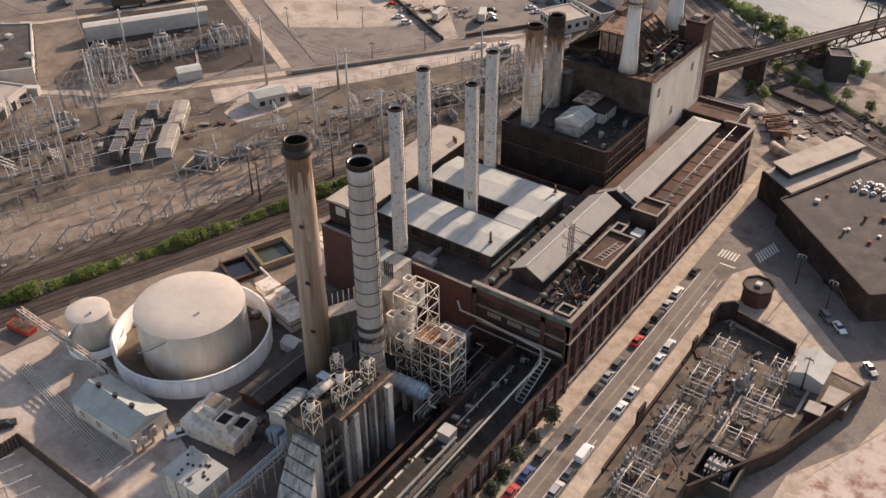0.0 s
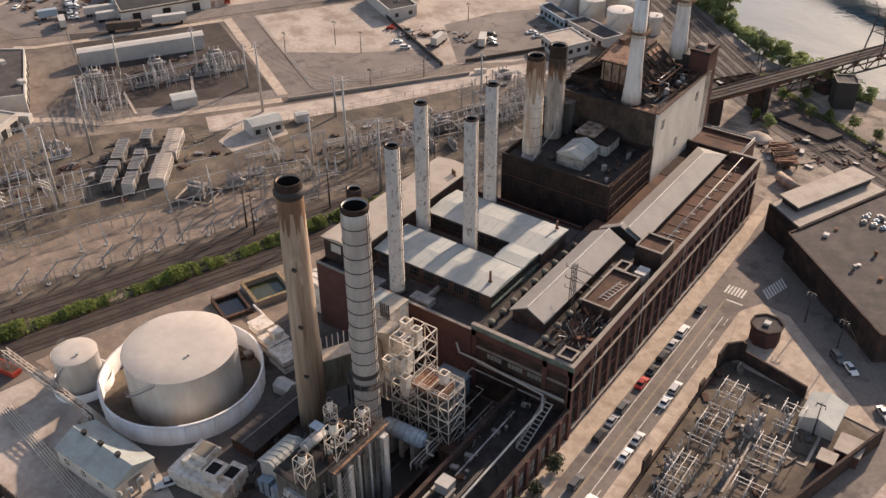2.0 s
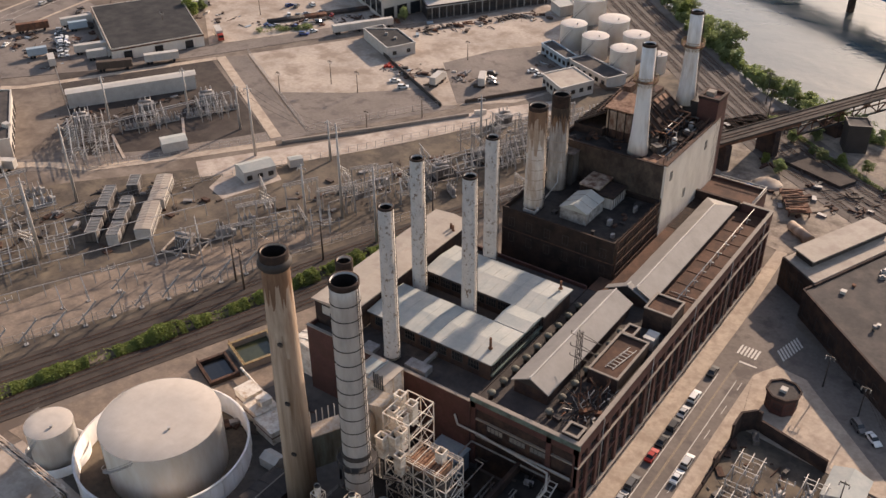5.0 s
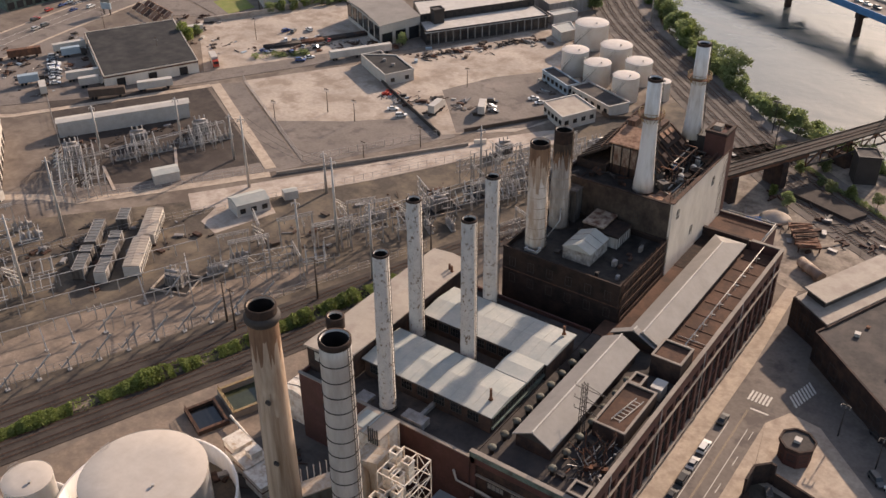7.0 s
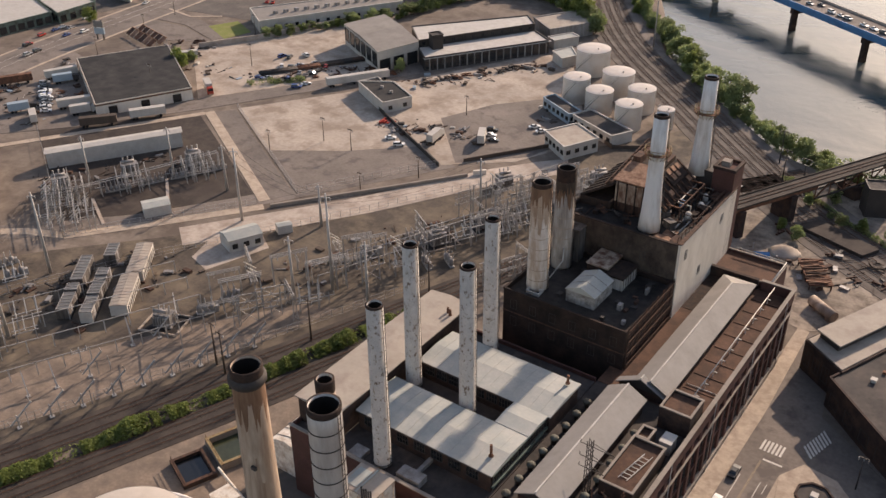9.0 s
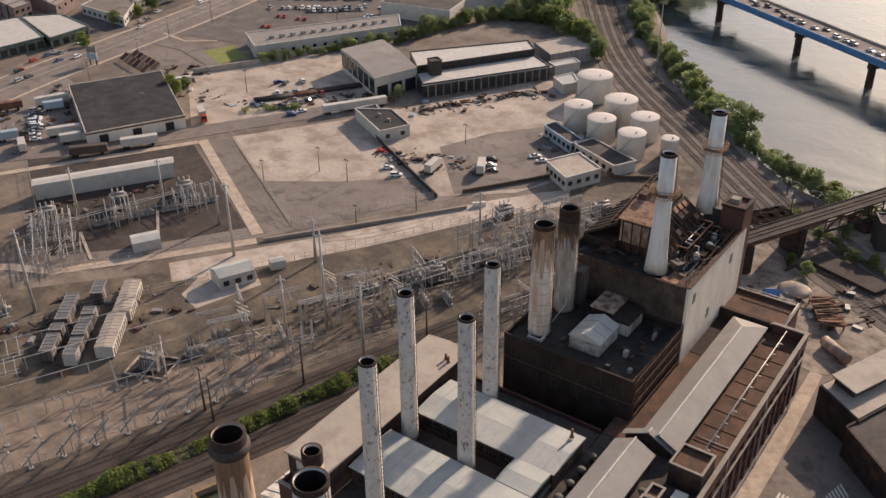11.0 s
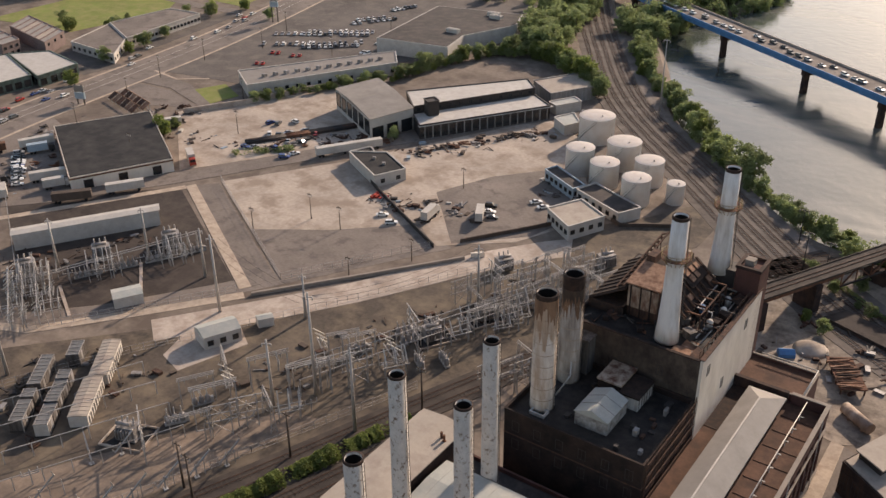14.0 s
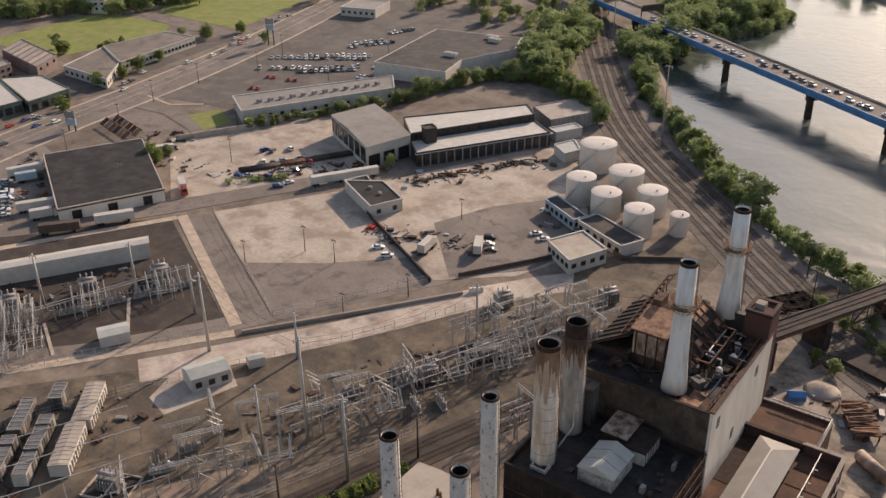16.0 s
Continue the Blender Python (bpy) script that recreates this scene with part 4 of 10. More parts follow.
def monitor(name, x0, x1, y0, y1, z0, z1, zr, label, far_hip=0.0):
    """A long pitched skylight roof on the hall."""
    ob = thing(name, label, "roof monitor", ((x0 + x1) / 2, y0, z0))
    w = (x1 - x0) / 2
    L, h, r = y1 - y0, z1 - z0, zr - z0
    bm = B()
    box(bm, -w + 0.5, w - 0.5, 0.6, L - 0.6, 0, h)
    part("wall", bm, M["brick_soot"], ob)
    bm = B()
    a = [bm.verts.new(p) for p in ((-w, 0, h), (0, 0, r), (w, 0, h))]
    b = [bm.verts.new(p) for p in ((-w, L, h), (0, L - far_hip, r), (w, L, h))]
    a2 = [bm.verts.new((v.co.x, v.co.y, v.co.z - 0.25)) for v in a]
    b2 = [bm.verts.new((v.co.x, v.co.y, v.co.z - 0.25)) for v in b]
    bm.faces.new((a[0], a[1], b[1], b[0])), bm.faces.new((a[1], a[2], b[2], b[1]))
    bm.faces.new((a2[0], b2[0], b2[1], a2[1])), bm.faces.new((a2[1], b2[1], b2[2], a2[2]))
    for p, q in ((0, 1), (1, 2)):
        bm.faces.new((a[p], a2[p], a2[q], a[q])), bm.faces.new((b[p], b[q], b2[q], b2[p]))
    bm.faces.new((a[0], b[0], b2[0], a2[0])), bm.faces.new((a[2], a2[2], b2[2], b[2]))
    if far_hip:
        bm.faces.new((b2[0], b2[1], b2[2]))
        bm.faces.new((b[0], b[1], b[2]))
    part("roof", bm, M["roof_grey"], ob)
    bm = B()
    rod(bm, (0, 0.1, r + 0.06), (0, L - far_hip, r + 0.06), 0.3)
    part("ridge_cap", bm, M["panel_white"], ob)
    bm = B()
    f = [bm.verts.new(p) for p in ((-w + 0.5, 0.55, h - 0.2), (w - 0.5, 0.55, h - 0.2), (0, 0.55, r - 0.3))]
    g = [bm.verts.new((v.co.x, 0.75, v.co.z)) for v in f]
    bm.faces.new(f), bm.faces.new(g[::-1])
    for i in range(3):
        bm.faces.new((f[i], g[i], g[(i + 1) % 3], f[(i + 1) % 3]))
    part("gable", bm, M["steel_dark"], ob)
    return ob


monitor("roof_monitor", -82.8, -74.5, 138.8, 174.4, 16.0, 19.1, 21.3, "pale grey pitched roof monitor on the hall")
monitor("roof_monitor", -79.8, -71.8, 178.3, 227.7, 16.0, 18.35, 20.5, "long pale grey pitched roof monitor with a hipped end", far_hip=6.0)
monitor("roof_gable", -82.8, -72.4, 177.6, 179.3, 16.0, 18.05, 20.7, "short wide gable closing the end of the long monitor")


# ---- boiler house in the middle ----
boiler = thing("boiler_house", "brick boiler house with a white U-shaped roof", "building", (-128.4, 131, 0))
bm = B()
box(bm, 0, 41.4, 0.45, 46.5, 0, 16.0)
part("base", bm, M["brick_soot"], boiler)
bm = B()
box(bm, 0, 41.4, 0, 0.45, 0, 17.0)
part("parapet", bm, M["brick"], boiler)
bm = B()
box(bm, 0, 0.45, 0.45, 46.5, 0, 17.0)
part("parapet", bm, M["brick"], boiler)
bm = B()
box(bm, 0.45, 41.4, 46.05, 46.5, 16, 17)
part("parapet", bm, M["brick"], boiler)
bm = B()
box(bm, -0.15, 41.5, -0.15, 0.6, 17.0, 17.2)
part("coping", bm, M["coping"], boiler)
bm = B()
box(bm, 0.45, 41.4, 0.45, 46.05, 16.0, 16.12)
part("lower_roof", bm, M["roof_dark"], boiler, "dark felt lower roof")


def raised(x0, x1, y0, y1, z, zh, side):
    """One arm of the raised white roof: a storey of walls and a low pitched deck."""
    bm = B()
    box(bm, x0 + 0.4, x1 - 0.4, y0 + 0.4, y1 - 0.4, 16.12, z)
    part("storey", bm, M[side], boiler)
    bm = B()
    gable(bm, x0, x1, y0, y1, z, z + 0.25, z + zh, along="x" if x1 - x0 > y1 - y0 else "y")
    part("white_roof", bm, M["roof_white"], boiler, "white painted low-pitched metal roof")


def roof_trim(x0, x1, y0, y1, z, n):
    """Dark eaves gutters and thin standing seams of one arm."""
    for y in (y0 - 0.06, y1 + 0.06):
        bm = B()
        rod(bm, (x0, y, z + 0.1), (x1, y, z + 0.1), 0.22)
        part("gutter", bm, M["steel_dark"], boiler)
    ym = (y0 + y1) / 2
    bm = B()
    for i in range(1, n):
        x = x0 + (x1 - x0) * i / n
        rod(bm, (x, y0, z + 0.27), (x, ym, z + 0.82), 0.07), rod(bm, (x, ym, z + 0.82), (x, y1, z + 0.27), 0.07)
    tagged(part("seam", bm, M["roof_white"], boiler), kind="stuff")


roof_trim(10.4, 41.2, 7.6, 19.9, 20.2, 13)
roof_trim(11.0, 41.8, 26.8, 38.9, 20.2, 13)
raised(10.4, 41.2, 7.6, 19.9, 20.2, 0.8, "brick_soot")
raised(11.0, 41.8, 26.8, 38.9, 20.2, 0.8, "brick_soot")
raised(33.9, 41.3, 19.92, 26.78, 20.3, 0.6, "green")
bm = B()
box(bm, 0.05, 9.8, 3.0, 46.4, 16.1, 22.2)
part("storey", bm, M["brick_soot"], boiler)
bm = B()
gable(bm, -0.35, 10.2, 2.4, 46.9, 22.2, 22.45, 23.0)
part("tan_roof", bm, M["roof_tan"], boiler, "tan coated roof of the western wing")
side_w = window_mesh(2.6, 2.2, 4, 2)
for i in range(7):
    window(boiler, side_w, (13.5 + i * 3.9, 7.95, 18.6), -90)
    window(boiler, side_w, (13.5 + i * 3.0, 27.15, 18.6), -90)
green_w = window_mesh(3.0, 2.0, 3, 2)
for i in range(9):
    window(boiler, green_w, (40.95, 9.8 + i * 3.1, 18.9), 0)
bm = B()
box(bm, 40.9, 41.28, 8.1, 38.4, 17.2, 17.7), box(bm, 40.9, 41.28, 8.1, 38.4, 19.98, 20.18)
part("green_band", bm, M["green"], boiler, "green painted trim under the white roof")
front_w = window_mesh(3.2, 2.4, 1, 1, glass="panel_white")
window(boiler, front_w, (3.5, 2.95, 20.2), -90), window(boiler, front_w, (7.6, 2.95, 20.2), -90)
for k, (x, y, h) in enumerate(((38.6, 11.4, 2.6), (39.8, 37.0, 2.0), (8.9, 41, 1.6), (8.0, 41.4, 1.6))):
    bm = B()
    tube(bm, [(21.0 if k < 2 else 22.4, 0.26), ((21.0 if k < 2 else 22.4) + h, 0.26)], 10, x, y)
    tube(bm, [((21.0 if k < 2 else 22.4), 0.5), ((21.0 if k < 2 else 22.4) + 0.3, 0.4)], 10, x, y)
    part("vent_pipe", bm, M["rust"], boiler)
bm = B()
box(bm, 14, 17, 0.8, 3.6, 16.12, 17.0)
part("duct", bm, M["panel_grey"], boiler)
bm = B()
box(bm, 25, 30, 1.2, 3.8, 16.12, 17.6)
part("duct", bm, M["panel_grey"], boiler)
bm = B()
box(bm, 27.5, 28.3, 3.8, 8.0, 16.6, 17.4)
part("duct", bm, M["panel_grey"], boiler)
bm = B()
box(bm, -6.5, -2.8, 30, 34, 0, 6.2), box(bm, -7.0, -2.4, 29.5, 34.5, 6.2, 6.6)
solo("brick_shaft", bm, M["brick_soot"], "low brick shaft with an open top by the rails", "shaft", at=(-128.4, 131, 0))

# ventilators between the roofs
vent = thing("roof_ventilator", "round weathered roof ventilator", "ventilator", (-84.7, 135.1, 16.0), group="ventilators on the hall roof")
bm = B()
tube(bm, [(0, 0.42), (1.1, 0.42), (1.15, 0.6)], 14)
part("neck", bm, M["steel_dark"], vent)
bm = B()
tube(bm, [(1.1, 0.55), (1.3, 0.82), (1.6, 0.84), (1.85, 0.6), (2.0, 0.2)], 14)
part("cowl", bm, M["green_grey"], vent)
for i in range(1, 9):
    copy_thing(vent, pose(-84.7, 135.1 + 4.26 * i, 16.0))
for i in range(7):
    copy_thing(vent, pose(-73.1, 136.8 + 4.9 * i, 16.0))

# ---- small houses on the hall roof ----
def penthouse(x0, x1, y0, y1, z1, label, roof="roof_red", wall="brick_soot"):
    ob = thing("roof_house", label, "roof house", (x0, y0, 16.0))
    wall_box("wall", 0, x1 - x0, 0, y1 - y0, 0, z1 - 16.0, M[wall], ob, roof=M[roof], drop=0.5)
    return ob


penthouse(-71.0, -64.7, 171.9, 178.3, 21.0, "brick stair house with a brown roof and pale coping")
penthouse(-72.1, -65.7, 149.7, 163.6, 19.4, "low brick roof house with a brown roof")
penthouse(-71.9, -69.3, 163.65, 167.2, 19.4, "small brick roof house with a brown roof")
penthouse(-67.8, -64.6, 132.1, 135.4, 18.9, "small square brick roof turret with an open top", roof="roof_dark")
bm = B()
box(bm, -67.9, -65.7, 165.6, 168.6, 16.0, 18.6), box(bm, -68.0, -65.6, 165.5, 168.7, 18.6, 18.8)
solo("air_handler", bm, M["panel_white"], "pale metal air handling unit on the hall roof", "air handler")
scr = thing("ruined_screen", "bent rusty steel framework leaning on the roof", "steel frame", (-71.4, 137.4, 16.0))
random.seed(5)
for i in range(64):
    bm = B()
    x, y = random.uniform(0, 5.4), random.uniform(0, 11)
    rod(bm, (x, y, 0), (x + random.uniform(-2.6, 2.6), y + random.uniform(-3, 3), random.uniform(1.0, 5.2)), random.choice((0.1, 0.13, 0.18)))
    part("bar", bm, M[("rust", "steel_dark", "rust_dark", "steel_pale")[i % 4]], scr)
mast = thing("lattice_mast", "thin steel lattice mast on the hall roof", "mast", (-73.8, 148.5, 16.0))
bm = B()
for x, y in ((-0.5, -0.5), (0.5, -0.5), (0.5, 0.5), (-0.5, 0.5)):
    rod(bm, (x, y, 0), (x * 0.7, y * 0.7, 12.4), 0.11)
part("leg", bm, M["steel_dark"], mast)
bm = B()
for k in range(11):
    z = k * 1.12
    for (x, y), (u, v) in zip(((-0.5, -0.5), (0.5, -0.5), (0.5, 0.5), (-0.5, 0.5)), ((0.5, -0.5), (0.5, 0.5), (-0.5, 0.5), (-0.5, -0.5))):
        rod(bm, (x, y, z), (u, v, z + 1.12), 0.07)
for z, w in ((6, 3.0), (8.4, 3.8), (11.2, 4.6)):
    rod(bm, (-1.8, 0, z), (w, 0, z), 0.1), rod(bm, (0, 0, z + 1.0), (w, 0, z), 0.08), rod(bm, (-1.8, 0, z), (-1.8, 0, z + 0.7), 0.1)
part("bracing", bm, M["steel_dark"], mast)
rr = thing("roof_pipe_run", "pale pipe on short stands along the brown roof", "pipe", (-68.0, 177.4, 16.05))
bm = B()
pipe(bm, [(0, 1.2, 2.2), (0, 51.6, 2.2)], 0.2)
part("pipe", bm, M["line"], rr)
for i in range(11):
    bm = B()
    rod(bm, (0, 1.2 + i * 4.6, 0), (0, 1.2 + i * 4.6, 2.2), 0.12), box(bm, -0.3, 0.7, 1.1 + i * 4.6, 1.3 + i * 4.6, 1.3, 1.42)
    part("stand", bm, M["line"], rr)
bm = B()
pipe(bm, [(-71.5, 187.2, 16.2), (-64.4, 187.2, 16.2)], 0.2)
solo("roof_pipe", bm, M["line"], "pale cross pipe on the brown roof", "pipe")
bm = B()
for i in range(9):
    rod(bm, (-71.7, 180.5 + i * 5.5, 16.1), (-64.4, 180.5 + i * 5.5, 16.1), 0.14)
solo("roof_batten", bm, M["roof_red"], "low felt-covered battens across the brown roof", "batten", kind="stuff")

wing = thing("hall_wing", "flat-roofed far wing of the brick hall with a railed edge", "building", (-84.6, 230.3, 0))
wall_box("wall", 0, 15.6, 0.2, 11.0, 0, 17.6, M["brick"], wing, roof=M["roof_red"], drop=0.6)
bm = B()
pipe(bm, [(3.0, 10.7, 18.5), (15.3, 10.7, 18.5), (15.3, 0.4, 18.5)], 0.3)
for i in range(12):
    rod(bm, (3.4 + i * 1.05, 10.7, 17.8), (3.4 + i * 1.05, 10.7, 18.5), 0.14)
for i in range(9):
    rod(bm, (15.3, 0.6 + i * 1.2, 17.8), (15.3, 0.6 + i * 1.2, 18.5), 0.14)
part("railing", bm, M["line"], wing, "pale pipe railing")

# thin near-black sheet that paints the shadow at the gutter's far end
bm = B()
box(bm, -84.2, -79.85, 212.5, 229.6, 16.05, 16.14)
solo("roof_gutter", bm, M["burnt"], "dark sheet painting the shadow in the gutter between hall and block", "roof", kind="structure")
# a tall dark wall closes the far end of the sunken gutter
bm = B()
box(bm, -84.4, -72.0, 229.3, 230.2, 16.05, 18.6)
solo("gutter_wall", bm, M["brick_soot"], "sooty brick wall at the end of the gutter", "wall", kind="structure")

# ---- rear block with two rusty chimneys ----
rear = thing("rear_block", "square dark brick block with a cluttered sunken roof", "building", (-113.4, 183.6, 0))
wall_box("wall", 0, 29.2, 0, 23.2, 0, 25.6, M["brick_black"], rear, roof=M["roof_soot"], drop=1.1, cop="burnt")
bm = B()
box(bm, -0.1, 29.3, -0.1, 0.02, 20.0, 20.3), box(bm, 29.18, 29.32, 0.02, 23.2, 20.0, 20.3), box(bm, 29.18, 29.32, 0.02, 23.2, 15.0, 15.25)
part("string_course", bm, M["rust_dark"], rear)
dark_w = window_mesh(1.6, 2.4, 2, 3)
for i in range(6):
    window(rear, dark_w, (2.6 + i * 4.8, 0.05, 22.3), -90)
    window(rear, dark_w, (2.6 + i * 4.8, 0.05, 18.0), -90)
for i in range(5):
    window(rear, dark_w, (29.1, 2.6 + i * 4.4, 22.4)), window(rear, dark_w, (29.1, 2.6 + i * 4.4, 17.6))
for k in range(12):
    bm = B()
    rod(bm, (29.5 + 0.12 * (k % 3), 0.6, 15.4 + k * 0.95), (29.5 + 0.12 * (k % 3), 23.0, 15.4 + k * 0.95), 0.16)
    part("stair_rail", bm, M["rust_dark"], rear)
for k in range(9):
    bm = B()
    rod(bm, (29.5, 0.6 + k * 2.8, 14), (29.5, 0.6 + k * 2.8, 26.6), 0.16)
    rod(bm, (29.5, 0.6 + k * 2.8, 21.2), (29.5, min(3.4 + k * 2.8, 23), 25.8), 0.12)
    part("stair_post", bm, M["rust_dark"], rear)
unit = thing("roof_plant_house", "white gabled metal plant house with wide roof seams", "roof house", (-101.0, 188.3, 24.5))
bm = B()
box(bm, 0.2, 7.0, 0.2, 8.6, 0, 3.0)
part("wall", bm, M["panel_dirty"], unit)
bm = B()
gable(bm, 0, 7.2, 0, 8.8, 3.0, 3.1, 4.6)
part("roof", bm, M["roof_white"], unit)
for y in (2.9, 5.8):
    bm = B()
    pipe(bm, [(0, y, 3.14), (3.6, y, 4.64), (7.2, y, 3.14)], 0.12, 4)
    part("roof_seam", bm, M["panel_grey"], unit)
for x0, x1, y0, y1, h, ma, lb in ((-101.6, -96.6, 199.4, 206.2, 4.0, "cream_rust", "sooty metal filter box with a rust-eaten pale lid"), (-96.3, -92.4, 198.4, 205.4, 3.2, "panel_blue", "blackened metal fan box with pale louvred sides")):
    f = thing("filter_box", lb, "roof unit", (x0, y0, 24.5))
    bm = B()
    box(bm, 0, x1 - x0, 0, y1 - y0, 0, h - 0.4)
    part("casing", bm, M["clad_pale"] if ma == "panel_blue" else M["burnt"], f)
    bm = B()
    box(bm, -0.2, x1 - x0 + 0.2, -0.2, y1 - y0 + 0.2, h - 0.4, h)
    part("lid", bm, M["burnt"] if ma == "panel_blue" else M[ma], f)
    bm = B()
    for i in range(6):
        y = 0.5 + i * (y1 - y0 - 1) / 5
        rod(bm, (x1 - x0 + 0.04, y, 0), (x1 - x0 + 0.04, y, h - 0.4), 0.14)
    part("rib", bm, M["clad_soot"] if ma == "panel_blue" else M["rust_dark"], f)
bm = B()
box(bm, -109.4, -106.2, 186.2, 186.5, 24.5, 25.2), box(bm, -109.4, -106.2, 188.1, 188.4, 24.5, 25.2), box(bm, -109.4, -109.1, 186.5, 188.1, 24.5, 25.2), box(bm, -106.5, -106.2, 186.5, 188.1, 24.5, 25.2)
solo("roof_hatch", bm, M["panel_white"], "square pale roof hatch by the rusty chimney", "hatch")
bm = B()
pipe(bm, [(-108, 194, 24.6), (-106.6, 197.2, 28), (-107.5, 199, 30)], 0.3)
solo("brace_pipe", bm, M["steel_pale"], "slanting pale pipe between the two chimneys", "pipe")
random.seed(12)
for i in range(14):
    bm = B()
    x, y, w, d, h = random.uniform(-104, -88), random.uniform(185, 204), random.uniform(0.5, 1.4), random.uniform(0.5, 1.6), random.uniform(0.4, 1.5)
    if -102.5 < x < -91 and y < 207:
        x = random.uniform(-91.5, -86)
    box(bm, x, x + w, y, y + d, 24.5, 24.5 + h)
    solo("roof_unit", bm, M[random.choice(("steel_dark", "panel_grey", "rust_dark", "steel_dark"))], "small weathered metal unit on the sooty roof", "roof unit", group="small units on the rear block roof")

# ---- tall block with two white chimneys ----
tall = thing("tall_block", "tall brick and cream block open to a rusty boiler frame", "building", (-112.6, 206.9, 0))
bm = B()
box(bm, 0, 28.4, 0.45, 33.0, 0, 33.4)
part("core", bm, M["brick_soot"], tall)
bm = B()
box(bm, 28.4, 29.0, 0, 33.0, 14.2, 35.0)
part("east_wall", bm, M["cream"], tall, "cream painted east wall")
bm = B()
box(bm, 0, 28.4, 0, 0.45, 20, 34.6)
part("south_wall", bm, M["cream_soot_shade"], tall, "stained cream south wall, its shade painted into the colour")
bm = B()
box(bm, 28.2, 29.2, -0.1, 33.0, 35.0, 35.25)
part("coping", bm, M["rust_dark"], tall)
bm = B()
box(bm, 0, 28.2, -0.1, 0.6, 34.6, 34.85), box(bm, 0, 28.2, 32.4, 33.0, 33.4, 34.6), box(bm, 0, 0.5, 0.6, 32.4, 33.4, 34.6)
part("parapet", bm, M["burnt"], tall, "burnt dark parapet")
bm = B()
box(bm, 0.5, 28.2, 0.6, 32.4, 33.4, 33.5)
part("roof_deck", bm, M["roof_soot"], tall)
bm = B()
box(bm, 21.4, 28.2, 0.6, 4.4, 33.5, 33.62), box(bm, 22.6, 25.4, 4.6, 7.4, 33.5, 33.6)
part("roof_plate", bm, M["rust_pale"], tall, "rusty deck plates painted in a sunlit tan")
tall_w = window_mesh(1.3, 2.3, 2, 3)
for y, z in ((3.5, 31), (24.5, 30.5), (13.5, 22)):
    window(tall, tall_w, (29.0, y, z))
window(tall, tall_w, (20.5, 0.0, 29.5), -90), window(tall, tall_w, (10.5, 0.0, 27.5), -90)
towr = thing("brick_tower", "square dark red brick elevator tower", "tower", (-88.8, 236.2, 0))
bm = B()
box(bm, 0, 5.2, 0, 6.2, 0, 40.2)
part("shaft", bm, M["brick"], towr)
bm = B()
box(bm, -0.2, 5.4, -0.2, 0.6, 40.2, 40.9), box(bm, -0.2, 5.4, 5.6, 6.4, 40.2, 40.9), box(bm, -0.2, 0.6, 0.6, 5.6, 40.2, 40.9), box(bm, 4.6, 5.4, 0.6, 5.6, 40.2, 40.9)
part("parapet", bm, M["brick_soot"], towr)
bm = B()
box(bm, 1, 3, 2, 4, 40.2, 41.6)
part("vent", bm, M["coping"], towr)
bm = B()
box(bm, -4.4, -0.4, 1.0, 5.2, 34, 38.6)
part("annex", bm, M["steel_dark"], towr)

boilerf = thing("rusty_boiler_house", "rusted open boiler casing with plate roof and steel ribs", "boiler", (-106.8, 213.2, 33.5))
bm = B()
box(bm, 2.6, 9.5, 3.0, 10.2, 0, 7.6)
part("casing", bm, M["rust_dark"], boilerf)
bm = B()
box(bm, 2.8, 9.3, 2.6, 2.98, 2.4, 7.2)
part("front_plate", bm, M["cream_rust"], boilerf, "cream plate stained with rust")
bm = B()
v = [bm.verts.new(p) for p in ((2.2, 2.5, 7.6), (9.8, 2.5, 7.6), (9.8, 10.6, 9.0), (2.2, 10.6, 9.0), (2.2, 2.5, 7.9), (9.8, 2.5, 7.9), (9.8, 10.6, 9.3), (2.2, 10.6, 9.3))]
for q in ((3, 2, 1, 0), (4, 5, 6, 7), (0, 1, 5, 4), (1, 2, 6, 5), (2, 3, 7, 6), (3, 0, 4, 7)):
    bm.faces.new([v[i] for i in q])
part("plate_roof", bm, M["rust_pale"], boilerf, "rusty plate roof with sunlight painted into the rust")
def slope(bm, x0, z0, x1, z1, y0, y1, t=0.25):
    """A flat sheet that falls from x0, z0 to x1, z1."""
    v = [bm.verts.new(c) for c in ((x0, y0, z0), (x1, y0, z1), (x1, y1, z1), (x0, y1, z0), (x0, y0, z0 + t), (x1, y0, z1 + t), (x1, y1, z1 + t), (x0, y1, z0 + t))]
    for q in ((3, 2, 1, 0), (4, 5, 6, 7), (0, 1, 5, 4), (1, 2, 6, 5), (2, 3, 7, 6), (3, 0, 4, 7)):
        bm.faces.new([v[k] for k in q])


# a dark lean-to on the west side, with a laddered girder along its upper edge
bm = B()
box(bm, -5.4, 2.5, 1.4, 21.0, 0, 2.2)
slope(bm, 2.5, 6.6, -5.4, 1.8, 1.4, 21.0)
part("lean_to", bm, M["burnt"], boilerf, "burnt dark lean-to roof")
for z, x in ((7.9, 2.0), (7.2, 0.6)):
    bm = B()
    rod(bm, (x, 1.6, z - 0.6), (x, 24.0, z + 2.2), 0.3)
    part("girder", bm, M["rust_dark"], boilerf)
for i in range(13):
    bm = B()
    y = 2.4 + i * 1.75
    z = (y - 1.6) / 22.4 * 2.8
    rod(bm, (2.0, y, 7.3 + z), (0.6, y, 6.6 + z), 0.24), rod(bm, (0.6, y, 6.6 + z), (0.6, y, 5.4), 0.18)
    part("rung", bm, M["rust_dark"], boilerf)
